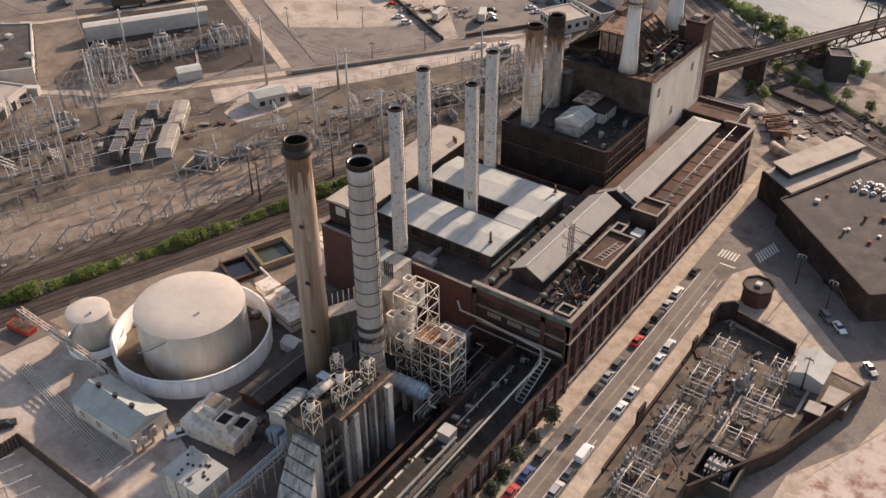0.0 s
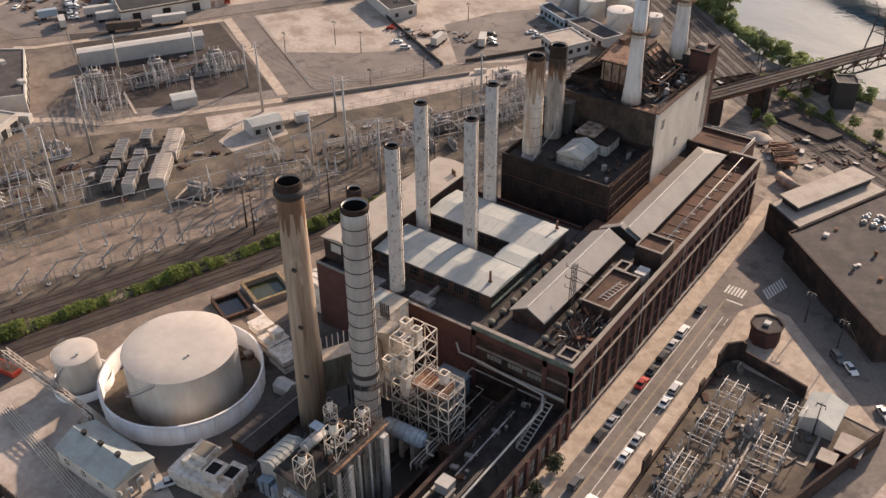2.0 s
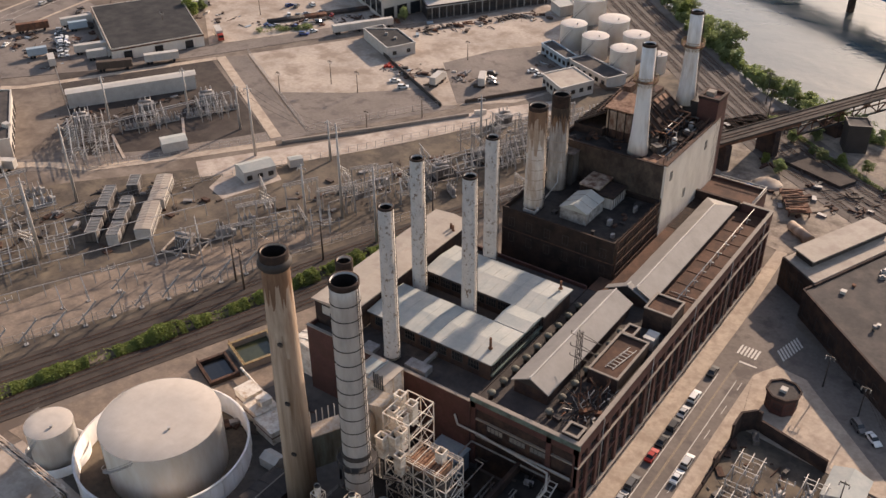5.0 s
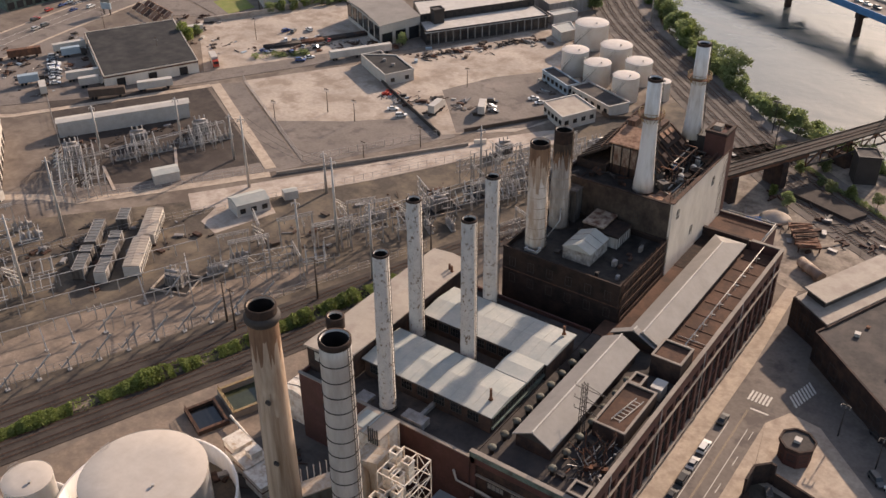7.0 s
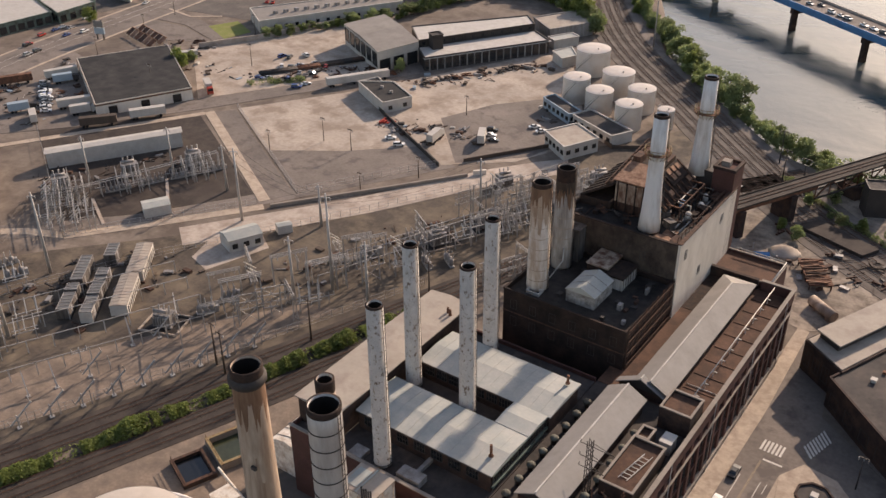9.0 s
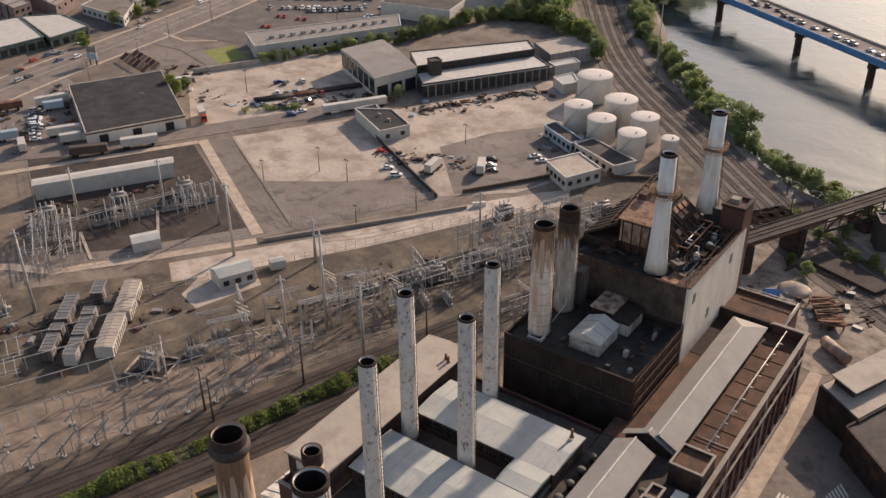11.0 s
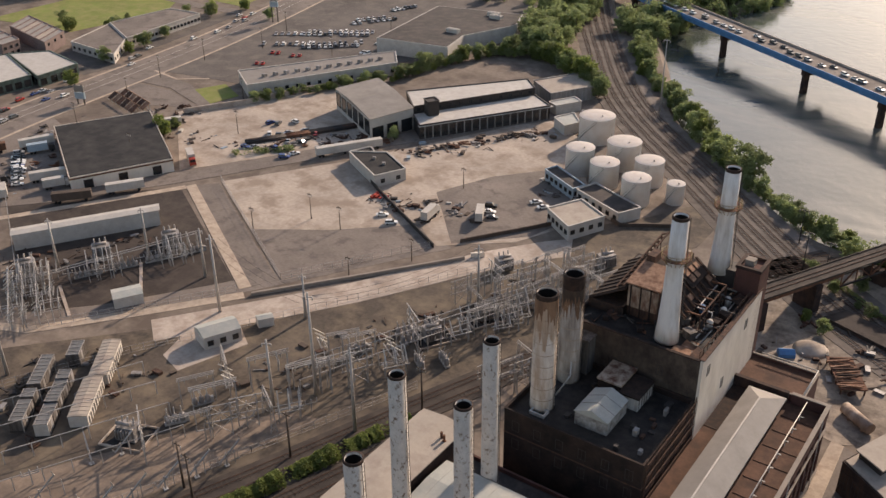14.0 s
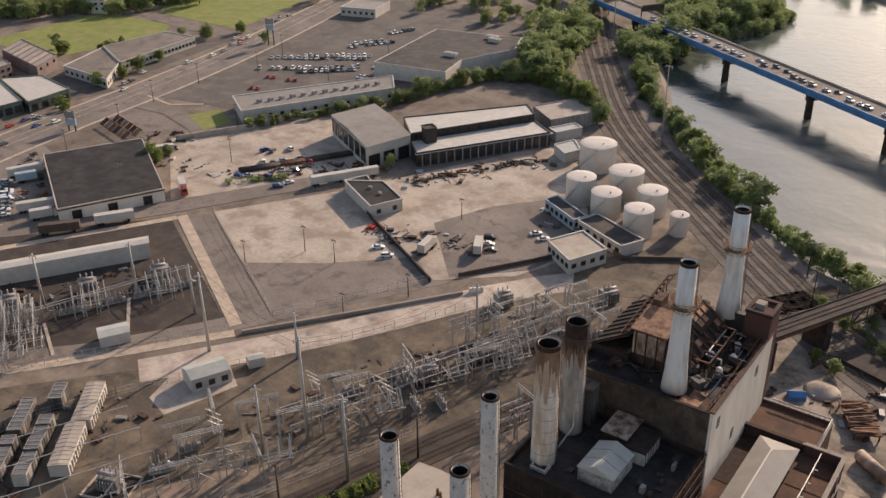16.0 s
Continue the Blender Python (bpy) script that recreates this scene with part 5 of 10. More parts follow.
for i in range(9):
    bm = B()
    y = 2.0 + i * 2.3
    rod(bm, (2.4, y, 6.9), (-5.5, y, 2.1), 0.26), rod(bm, (-5.5, y, 0), (-5.5, y, 2.2), 0.24)
    part("rib", bm, M["burnt"], boilerf)
# the rear casing and the burnt roof on the east side, with tan plates left on it
bm = B()
box(bm, 2.6, 9.5, 10.4, 22.0, 0, 6.0)
slope(bm, 2.6, 8.6, 9.6, 8.2, 10.6, 16.0)
part("rear_casing", bm, M["burnt"], boilerf)
bm = B()
slope(bm, 9.6, 7.0, 15.0, 2.4, 3.6, 22.0), slope(bm, 9.6, 7.6, 13.0, 5.0, 12.0, 20.0)
part("burnt_roof", bm, M["burnt"], boilerf, "burnt plate roof falling to the platform")
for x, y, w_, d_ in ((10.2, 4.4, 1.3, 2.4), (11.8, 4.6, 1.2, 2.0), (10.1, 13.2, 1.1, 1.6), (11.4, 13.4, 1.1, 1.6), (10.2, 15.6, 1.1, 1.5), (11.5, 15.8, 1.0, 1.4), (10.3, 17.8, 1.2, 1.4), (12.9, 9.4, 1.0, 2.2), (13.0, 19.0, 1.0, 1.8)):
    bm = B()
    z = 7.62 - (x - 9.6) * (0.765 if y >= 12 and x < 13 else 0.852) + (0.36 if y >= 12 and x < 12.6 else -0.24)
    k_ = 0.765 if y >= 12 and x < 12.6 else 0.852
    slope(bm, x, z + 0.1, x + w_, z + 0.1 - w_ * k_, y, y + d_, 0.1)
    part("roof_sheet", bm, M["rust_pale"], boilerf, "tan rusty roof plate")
for i in range(8):
    bm = B()
    y = 4.0 + i * 2.4
    rod(bm, (9.6, y, 7.7), (15.2, y, 3.0), 0.3)
    part("rafter", bm, M["rust_dark"], boilerf)
for x in (3.4, 5.6, 7.8):
    bm = B()
    rod(bm, (x, 2.55, 0.2), (x, 2.55, 7.6), 0.26)
    part("stanchion", bm, M["burnt"], boilerf)
bm = B()
box(bm, 2.8, 4.6, 10.8, 14.4, 8.8, 10.6)
part("hopper", bm, M["rust_dark"], boilerf)
bm = B()
box(bm, 6.0, 9.2, 16.6, 21.0, 6.0, 8.4)
part("hopper", bm, M["rust_dark"], boilerf)

fr = thing("steel_platform", "open rusty steel platform with pipes and small tanks", "platform", (-96.6, 219.0, 33.5))
for i in range(5):
    for j in range(3):
        bm = B()
        rod(bm, (j * 3.6, i * 3.6, 0), (j * 3.6, i * 3.6, 3.4), 0.24)
        part("post", bm, M["rust_dark"], fr)
for i in range(5):
    bm = B()
    rod(bm, (0, i * 3.6, 3.4), (7.2, i * 3.6, 3.4), 0.28), rod(bm, (0, i * 3.6, 3.4), (3.6, i * 3.6, 0.3), 0.14)
    part("beam", bm, M["rust_dark"] if i % 2 else M["rust"], fr)
for j in range(3):
    bm = B()
    rod(bm, (j * 3.6, 0, 3.4), (j * 3.6, 14.4, 3.4), 0.28), rod(bm, (j * 3.6, 0, 1.8), (j * 3.6, 14.4, 1.8), 0.16)
    part("beam", bm, M["rust_dark"], fr)
for k, (x, y, ma) in enumerate(((1.8, 2, "blue"), (5.4, 6, "blue"), (2, 9, "steel_dark"), (8.8, 1.5, "panel_white"), (9.4, 7.5, "line"), (8.6, 12, "steel_pale"))):
    bm = B()
    tube(bm, [(0, 0.7), (1.9, 0.7), (2.3, 0.35)], 14, x, y)
    part("drum", bm, M[ma], fr)
bm = B()
pipe(bm, [(8.2, -4, 0.6), (8.2, 4, 0.6), (8.2, 4, 2.4), (5, 4, 2.4), (5, 15, 2.4)], 0.35)
pipe(bm, [(9.6, -5, 0.4), (9.6, 16, 0.4)], 0.3)
part("pipe", bm, M["steel_pale"], fr)
bm = B()
box(bm, -111.6, -106.2, 203.6, 206.85, 24.5, 32.6), box(bm, -111.8, -106.0, 203.4, 206.85, 32.6, 32.9)
solo("duct_shaft", bm, M["clad_soot"], "sooty grey square duct shaft by the tall block", "duct")

# dark pipes, frames and railings along the east edge of the burnt deck
random.seed(88)
for k in range(10):
    x, y = -91.5 + random.uniform(-1.5, 4.0), 216.0 + 2.2 * k
    bm = B()
    h = random.uniform(1.2, 3.2)
    pipe(bm, [(0, 0, 0), (0, 0, h), (random.uniform(1.5, 3.5), 0, h), (random.uniform(1.5, 3.5), random.uniform(0.8, 2.4), h * 0.3)], random.choice((0.22, 0.3, 0.4)))
    solo("deck_pipe", bm, M[random.choice(("burnt", "rust_dark", "clad_soot", "steel_dark"))], "bent sooty pipe on the burnt boiler deck", "pipe", group="pipes on the burnt deck", at=(x, y, 33.6))
dr_ = thing("deck_railing", "rusty pipe railing along the burnt deck edge", "railing", (-84.9, 208.0, 33.5))
for k in range(14):
    bm = B()
    rod(bm, (0, k * 2.1, 0), (0, k * 2.1, 2.6), 0.1)
    part("post", bm, M["rust_dark"], dr_)
for z in (2.1, 2.6):
    bm = B()
    rod(bm, (0, 0, z), (0, 27.3, z), 0.1)
    part("rail", bm, M["rust_dark"], dr_)

# clutter on the near end of the hall roof
random.seed(31)
for i in range(30):
    x, y, k = random.uniform(-72.3, -65.5), random.uniform(135.8, 148.4), random.uniform(0.25, 0.8)
    bm = B()
    if i % 3 == 0:
        tube(bm, [(0, 0.3 * k), (1.2 * k, 0.3 * k), (1.25 * k, 0.55 * k), (1.7 * k, 0.3 * k)], 10)
    elif i % 3 == 1:
        box(bm, -k, k, -0.6 * k, 0.6 * k, 0, k), box(bm, -k - 0.05, k + 0.05, -0.6 * k - 0.05, 0.6 * k + 0.05, k, k + 0.08)
    else:
        pipe(bm, [(-1.5 * k, 0, 0), (-1.5 * k, 0, k), (1.5 * k, 0, k), (1.5 * k, 0.9 * k, 0)], 0.16)
    solo("roof_fitting", bm, M[random.choice(("steel_dark", "rust", "panel_grey", "rust_dark", "steel_pale", "wood"))], "small weathered metal fitting on the dark roof", "roof fitting", group="fittings on the hall roof", at=(x, y, 16.0), turn=random.uniform(0, 180))
lad = thing("roof_ladder", "pale steel ladder rack lying on the low roof house", "ladder", (-69.8, 152.6, 18.92), 0)
for s_ in (0, 1.6):
    bm = B()
    rod(bm, (s_, 0, 0.1), (s_ + 1.4, 7.5, 0.5), 0.12)
    part("rail", bm, M["line"], lad)
for k in range(7):
    bm = B()
    rod(bm, (0.1 + 0.19 * k, 0.5 + k, 0.14 + 0.05 * k), (1.7 + 0.19 * k, 0.5 + k, 0.14 + 0.05 * k), 0.1), rod(bm, (0.1 + 0.19 * k, 0.5 + k, 0.14), (0.6 + 0.19 * k, 0.9 + k, 1.1), 0.1)
    part("rung", bm, M["line"], lad)

# collapsed steel and plates on the deck of the tall block
random.seed(52)
for i in range(64):
    x, y = random.uniform(-111, -85), random.uniform(208, 238)
    if -107 < x < -97 and 215 < y < 228 or math.hypot(x + 93.2, y - 211.6) < 3.4:
        continue
    k, a0 = random.uniform(1.0, 3.6), random.uniform(0, 180)
    bm = B()
    if i % 4 == 0:
        v = [bm.verts.new(c) for c in ((-k * 0.6, -k * 0.4, 0), (k * 0.6, -k * 0.4, 0), (k * 0.6, k * 0.4, k * 0.4), (-k * 0.6, k * 0.4, k * 0.4))]
        u = [bm.verts.new((c.co.x, c.co.y, c.co.z + 0.1)) for c in v]
        bm.faces.new(v[::-1]), bm.faces.new(u)
        for j in range(4):
            bm.faces.new((v[j], v[(j + 1) % 4], u[(j + 1) % 4], u[j]))
    elif i % 4 == 1:
        box(bm, -k * 0.4, k * 0.4, -k * 0.3, k * 0.3, 0, k * 0.6), box(bm, -k * 0.45, k * 0.45, -k * 0.35, k * 0.35, k * 0.6, k * 0.66)
    else:
        rod(bm, (-k, 0, 0.1), (k, 0, random.uniform(0.2, 2.2)), 0.28), rod(bm, (-k * 0.4, -0.8, 0.1), (-k * 0.3, 0.8, 1.2), 0.2)
    solo("fallen_steel", bm, M[random.choice(("burnt", "rust_dark", "rust_dark", "rust", "burnt", "steel_dark", "clad_soot"))], "bent rusty steel and plate on the burnt deck", "scrap", kind="stuff", group="fallen steel on the tall block", at=(x, y, 33.52), turn=a0)


# ---- foreground units of the plant ----
def frame_tower(name, label, at, w, d, h, levels, material, bay=2, thick=0.22, turn=0.0):
    """An open steel frame: posts, level beams and diagonals."""
    ob = thing(name, label, "steel frame", at, turn)
    for i in range(bay + 1):
        for j in range(2):
            bm = B()
            rod(bm, (w * i / bay, d * j, 0), (w * i / bay, d * j, h), thick)
            part("post", bm, material, ob)
    for k in range(1, levels + 1):
        z = h * k / levels
        for p, q in [((0, 0, z), (w, 0, z)), ((0, d, z), (w, d, z))] + [((w * i / bay, 0, z), (w * i / bay, d, z)) for i in range(bay + 1)]:
            bm = B()
            rod(bm, p, q, thick)
            part("beam", bm, material, ob)
        bm = B()
        for i in range(bay):
            a, b = w * i / bay, w * (i + 1) / bay
            z0 = h * (k - 1) / levels
            if (i + k) % 2:
                a, b = b, a
            rod(bm, (a, 0, z0), (b, 0, z), thick * 0.6), rod(bm, (a, d, z0), (b, d, z), thick * 0.6)
        rod(bm, (0, 0, z0), (0, d, z), thick * 0.6), rod(bm, (w, 0, z0), (w, d, z), thick * 0.6)
        tagged(part("brace", bm, material, ob), kind="stuff")
    return ob


def ribbed_block(name, label, category, at, w, d, h, material, rib=1.4, rib_mat=None, lid=None, ridge=0.0):
    """A clad plant block with ribs on its walls and a lid."""
    ob = thing(name, label, category, at)
    bm = B()
    if ridge:
        gable(bm, 0, w, 0, d, 0, h, h + ridge, "y" if d > w else "x")
    else:
        box(bm, 0, w, 0, d, 0, h)
    part("casing", bm, material, ob)
    n = int(w / rib)
    for i in range(n + 1):
        x = w * i / n
        bm = B()
        box(bm, x - 0.12, x + 0.12, -0.22, 0, 0.1, h - 0.05)
        part("rib", bm, rib_mat or material, ob)
    n = int(d / rib)
    for i in range(n + 1):
        y = d * i / n
        bm = B()
        box(bm, w, w + 0.22, y - 0.12, y + 0.12, 0.1, h - 0.05)
        part("rib", bm, rib_mat or material, ob)
    if lid:
        bm = B()
        box(bm, -0.3, w + 0.3, -0.3, d + 0.3, h, h + 0.25)
        part("lid", bm, lid, ob)
    return ob


def open_box(name, x, y, z0, z1, w, d, material, parent, t=0.14):
    """A square hood with thin walls and a dark floor set down inside."""
    bm = B()
    frame_box(bm, x, x + w, y, y + d, t, z0, z1)
    frame_box(bm, x - 0.12, x + w + 0.12, y - 0.12, y + d + 0.12, 0.12, z1 - 0.3, z1 + 0.02)
    for k in range(3):
        z = z0 + (z1 - z0) * (k + 0.6) / 3.6
        frame_box(bm, x - 0.06, x + w + 0.06, y - 0.06, y + d + 0.06, 0.06, z, z + 0.12)
    ob = part(name, bm, material, parent)
    bm = B()
    box(bm, x + t, x + w - t, y + t, y + d - t, z0, z1 - 1.1)
    part("opening", bm, M["soot"], ob, "dark open mouth")
    return ob


def railing(points, parent, h=1.1, gap=1.6, material="steel_pale"):
    """A handrail with two bars along points."""
    bm = B()
    for p, q in zip(points, points[1:]):
        p, q = Vector(p), Vector(q)
        n = max(1, int((q - p).length / gap))
        for i in range(n + 1):
            c = p.lerp(q, i / n)
            rod(bm, c, c + Vector((0, 0, h)), 0.07)
        for z in (h * 0.5, h):
            rod(bm, p + Vector((0, 0, z)), q + Vector((0, 0, z)), 0.07)
    return part("railing", bm, M[material], parent)


# the heat recovery boiler with its sloping inlet duct
HRW, HRL, HRH = 8.3, 19.2, 17.6
hr = thing("heat_recovery_boiler", "tall sooty grey metal-clad heat recovery boiler with upright ribs", "boiler", (-92.3, 80.5, 0))
bm = B()
box(bm, 0, HRW, 5.2, HRL, 0, HRH), box(bm, 0, HRW - 1.6, 0, 5.2, 0, HRH)
part("casing", bm, M["clad_soot"], hr)
for k, (y, w_, o_) in enumerate(((5.6, 0.9, 0.5), (7.2, 0.5, 0.35), (8.3, 1.3, 0.6), (10.2, 0.4, 0.3), (11.2, 0.4, 0.45), (12.4, 0.9, 0.35), (14.2, 0.5, 0.3), (15.6, 0.7, 0.4), (17.4, 1.5, 0.9))):
    bm = B()
    box(bm, HRW, HRW + o_, y, y + w_, 0.1, HRH - 0.7 - 0.4 * (k % 3))
    part("rib", bm, M["clad_pale"] if k % 2 == 0 else M["clad_soot"], hr)
for z in (4.2, 8.6, 13.0):
    bm = B()
    box(bm, HRW, HRW + 0.25, 5.3, HRL, z, z + 0.3)
    part("stiffener", bm, M["clad_soot"], hr)
bm = B()
box(bm, -0.3, HRW + 0.35, 4.9, HRL + 0.3, HRH, HRH + 0.25), box(bm, -0.3, HRW - 1.3, -0.3, 4.9, HRH, HRH + 0.25)
part("deck", bm, M["roof_soot"], hr, "sooty plate deck")
bm = B()
box(bm, HRW + 0.05, HRW + 0.55, 4.9, HRL + 0.3, HRH + 0.25, HRH + 0.4)
part("edge_plate", bm, M["rust_pale"], hr, "tan rusty edge plate")
bm = B()
v = [bm.verts.new(p) for p in ((2.3, -0.6, 2), (8.0, -0.6, 2), (8.0, -0.6, 15.4), (2.3, -0.6, 15.4), (1.9, -6.4, 2), (9.4, -6.4, 2), (9.4, -5.4, 5.6), (1.9, -5.4, 5.6))]
for q in ((4, 5, 6, 7), (3, 2, 1, 0), (7, 6, 2, 3), (5, 4, 0, 1), (4, 7, 3, 0), (6, 5, 1, 2)):
    bm.faces.new([v[i] for i in q])
box(bm, 2.3, 8.0, -0.6, 0.0, 2, 15.4)
part("inlet_duct", bm, M["clad_pale"], hr, "sloping pale ribbed inlet duct")
for k in range(4):
    f_ = (k + 0.5) / 4
    y, z = -0.6 - 4.8 * f_, 15.4 - 9.8 * f_
    bm = B()
    rod(bm, (2.2 - 0.4 * f_, y, z), (8.1 + 1.4 * f_, y, z), 0.3)
    part("duct_rib", bm, M["clad_soot"], hr)
for k in range(6):
    f_ = (k + 0.5) / 6
    bm = B()
    rod(bm, (2.3 + 5.7 * f_, -0.65, 15.42), (1.9 + 7.5 * f_, -5.45, 5.62), 0.14)
    part("duct_seam", bm, M["clad_pale"], hr)
railing([(HRW + 0.3, 5.2, HRH + 0.25), (HRW + 0.3, HRL, HRH + 0.25), (0, HRL, HRH + 0.25), (0, 0, HRH + 0.25), (HRW - 1.6, 0, HRH + 0.25)], hr, gap=1.9, material="clad_soot")
for z in (4.6, 8.8, 13.0):
    bm = B()
    box(bm, HRW - 1.6, HRW + 0.4, 0.4, 5.0, z, z + 0.12)
    part("landing", bm, M["steel_dark"], hr, "dark grated landing")
    railing([(HRW - 1.4, 0.45, z + 0.12), (HRW + 0.35, 0.45, z + 0.12), (HRW + 0.35, 5.0, z + 0.12)], hr, gap=1.5)
for y in (0.6, 2.6, 4.8):
    bm = B()
    rod(bm, (HRW + 0.3, y, 0), (HRW + 0.3, y, HRH), 0.2)
    part("post", bm, M["clad_soot"], hr)
bm = B()
for i in range(7):
    z = 1 + 2.2 * i
    rod(bm, (HRW + 0.6, 5.6, z), (HRW + 0.6, 8.6, z + 2.2), 0.1), rod(bm, (HRW + 1.1, 5.6, z), (HRW + 1.1, 8.6, z + 2.2), 0.1)
tagged(part("stair", bm, M["steel_pale"], hr), kind="stuff")


def vent_tower(x, y, s, drum_h, label):
    """Four tall legs braced by beams and a slim silencer drum with a dark rim near their top."""
    f = frame_tower("vent_tower", label, (x, y, 17.85), 2.2 * s, 2.2 * s, 5.6 * s, 2, M["white_steel"], bay=1, thick=0.11)
    c, z = 1.1 * s, 4.5 * s
    bm = B()
    tube(bm, [(z - 0.9 * s, 0.25 * s), (z, 0.7 * s), (z + drum_h, 0.72 * s), (z + drum_h, 0.6 * s), (z + drum_h - 0.8 * s, 0.58 * s)], 18, c, c)
    part("silencer", bm, M["white_steel"], f, "white silencer drum")
    bm = B()
    tube(bm, [(z + drum_h - 0.12, 0.74 * s), (z + drum_h + 0.14, 0.76 * s), (z + drum_h + 0.2, 0.7 * s), (z + drum_h + 0.2, 0.54 * s)], 18, c, c, cap_high=False)
    part("rim", bm, M["steel_dark"], f, "dark burnt rim")
    bm = B()
    tube(bm, [(0, 0.24 * s), (z - 0.8 * s, 0.24 * s)], 10, c, c)
    part("pipe", bm, M["clad_soot"], f)
    return f


vent_tower(-87.4, 80.2, 1.05, 2.2, "white lattice tower carrying a silencer drum with a black rim")
vent_tower(-87.5, 87.8, 1.15, 2.6, "tall white lattice tower with a pale silencer drum")
vent_tower(-87.2, 95.4, 0.85, 1.6, "short white lattice tower with a small silencer drum")
vent_tower(-92.6, 93.4, 0.75, 2.4, "thin white lattice stand with a small vent pipe")
for x, y, L, r in ((-90.8, 86.2, 4.6, 1.0), (-86.6, 91.8, 2.6, 0.6)):
    dr = thing("steam_drum", "grey horizontal steam drum on the boiler top", "tank", (x, y, 17.85))
    bm = B()
    seg = 16
    rod(bm, (0, 0, r + 0.3), (0, L, r + 0.3), 2 * r, seg), rod(bm, (0, -0.3, r + 0.3), (0, 0, r + 0.3), 1.4 * r, seg, 2 * r), rod(bm, (0, L, r + 0.3), (0, L + 0.3, r + 0.3), 2 * r, seg, 1.4 * r)
    part("shell", bm, M["clad_pale"], dr)
    bm = B()
    box(bm, -r, r, 0.6, 1.0, 0, r + 0.3), box(bm, -r, r, L - 1.0, L - 0.6, 0, r + 0.3)
    part("saddle", bm, M["steel_dark"], dr)
bm = B()
box(bm, 0, 2.2, 0, 1.8, 2.2, 2.35)
for x, y in ((0.2, 0.2), (2.0, 0.2), (0.2, 1.6), (2.0, 1.6)):
    rod(bm, (x, y, 0), (x, y, 2.2), 0.12)
solo("blue_canopy", bm, M["panel_blue_bright"], "small blue sheet canopy on four legs", "canopy", at=(-93.0, 89.8, 17.85))
random.seed(21)
for i in range(44):
    x, y = random.uniform(-92, -84.8), random.uniform(86, 98.6)
    w, d, h = random.uniform(0.3, 1.0), random.uniform(0.3, 1.2), random.uniform(0.4, 1.5)
    bm = B()
    if i % 3 == 1:
        box(bm, 0, w, 0, d, 0, h)
        rod(bm, (w / 2, d / 2, h), (w / 2, d / 2, h + 0.8), 0.16)
    elif i % 3 == 2:
        tube(bm, [(0, 0.16), (h * 0.8, 0.16), (h * 0.85, 0.3), (h * 1.1, 0.3), (h * 1.15, 0.12)], 10)
        rod(bm, (-0.35, 0, h * 1.3), (0.35, 0, h * 1.3), 0.08)
    else:
        pipe(bm, [(0, 0, 0), (0, 0, h + 0.6), (w * 2, 0, h + 0.6), (w * 2, d, h + 0.6), (w * 2, d, 0)], 0.2)
    solo("boiler_fitting", bm, M[random.choice(("clad_soot", "steel_dark", "rust", "clad_pale", "steel_dark", "rust_dark", "white_steel"))], "small valve or box on the boiler top", "fitting", group="fittings on the boiler top", at=(x, y, 17.85))

# the lattice with open silencer hoods between the clad chimney and the hall
f1 = frame_tower("silencer_structure", "tall white lattice frame carrying open silencer hoods", (-94.6, 114.6, 0), 5.8, 7.4, 22.4, 6, M["white_steel"], bay=2, thick=0.17)
for x, y, z in ((-93.7, 111.2, 20), (-91.9, 112.6, 20), (-91.4, 113.9, 20.6), (-92.6, 115.9, 22), (-92.4, 118.4, 23), (-95.6, 119.2, 23), (-95.2, 116.6, 21.5)):
    open_box("silencer_hood", x + 94.6, y - 114.6, z - 4.8, z, 1.6, 1.6, M["white_steel"], f1)
for k in range(5):
    bm = B()
    pipe(bm, [(-1.0 + 0.6 * k, -2.6, 15.2 - 0.5 * k), (-1.0 + 0.6 * k, -2.6, 9.0), (1.0 + 0.8 * k, 1.0, 6.0), (1.0 + 0.8 * k, 1.0, 0.1)], 0.3)
    part("pipe", bm, M["white_steel"] if k % 2 else M["clad_soot"], f1)
f2 = frame_tower("filter_structure", "white lattice frame with a tan rusty grated deck", (-89.6, 113.4, 0), 9.6, 5.4, 15.0, 5, M["white_steel"], bay=4, thick=0.16)
bm = B()
box(bm, 0.3, 7.6, 0.6, 4.8, 13.2, 14.6)
part("deck_box", bm, M["rust_pale"], f2, "tan rusty grated box")
for i in range(9):
    bm = B()
    box(bm, 0.4 + i * 0.82, 0.62 + i * 0.82, 0.5, 4.9, 14.6, 14.85)
    part("grate_bar", bm, M["rust_pale"] if i % 2 else M["rust"], f2)
for k in range(5):
    bm = B()
    pipe(bm, [(-1.6, 0.5, 2.0 + k * 2.3), (9.9, 0.5, 2.0 + k * 2.3)], 0.36)
    part("pipe", bm, M["steel_dark"] if k % 2 else M["clad_soot"], f2)
for k in range(6):
    bm = B()
    box(bm, 0.5 + k * 1.5, 1.6 + k * 1.5, 1.2, 4.2, 3.0, 12.4 - (k % 3) * 1.6)
    part("filter_cell", bm, M["clad_soot"], f2)
open_box("silencer_hood", 5.2, 3.0, 14.4, 17.4, 1.5, 1.5, M["white_steel"], f2)
open_box("silencer_hood", -0.4, -1.8, 12.6, 17.2, 1.5, 1.5, M["white_steel"], f2)
railing([(0, 0, 15.0), (9.6, 0, 15.0), (9.6, 5.4, 15.0), (0, 5.4, 15.0)], f2, material="white_steel")
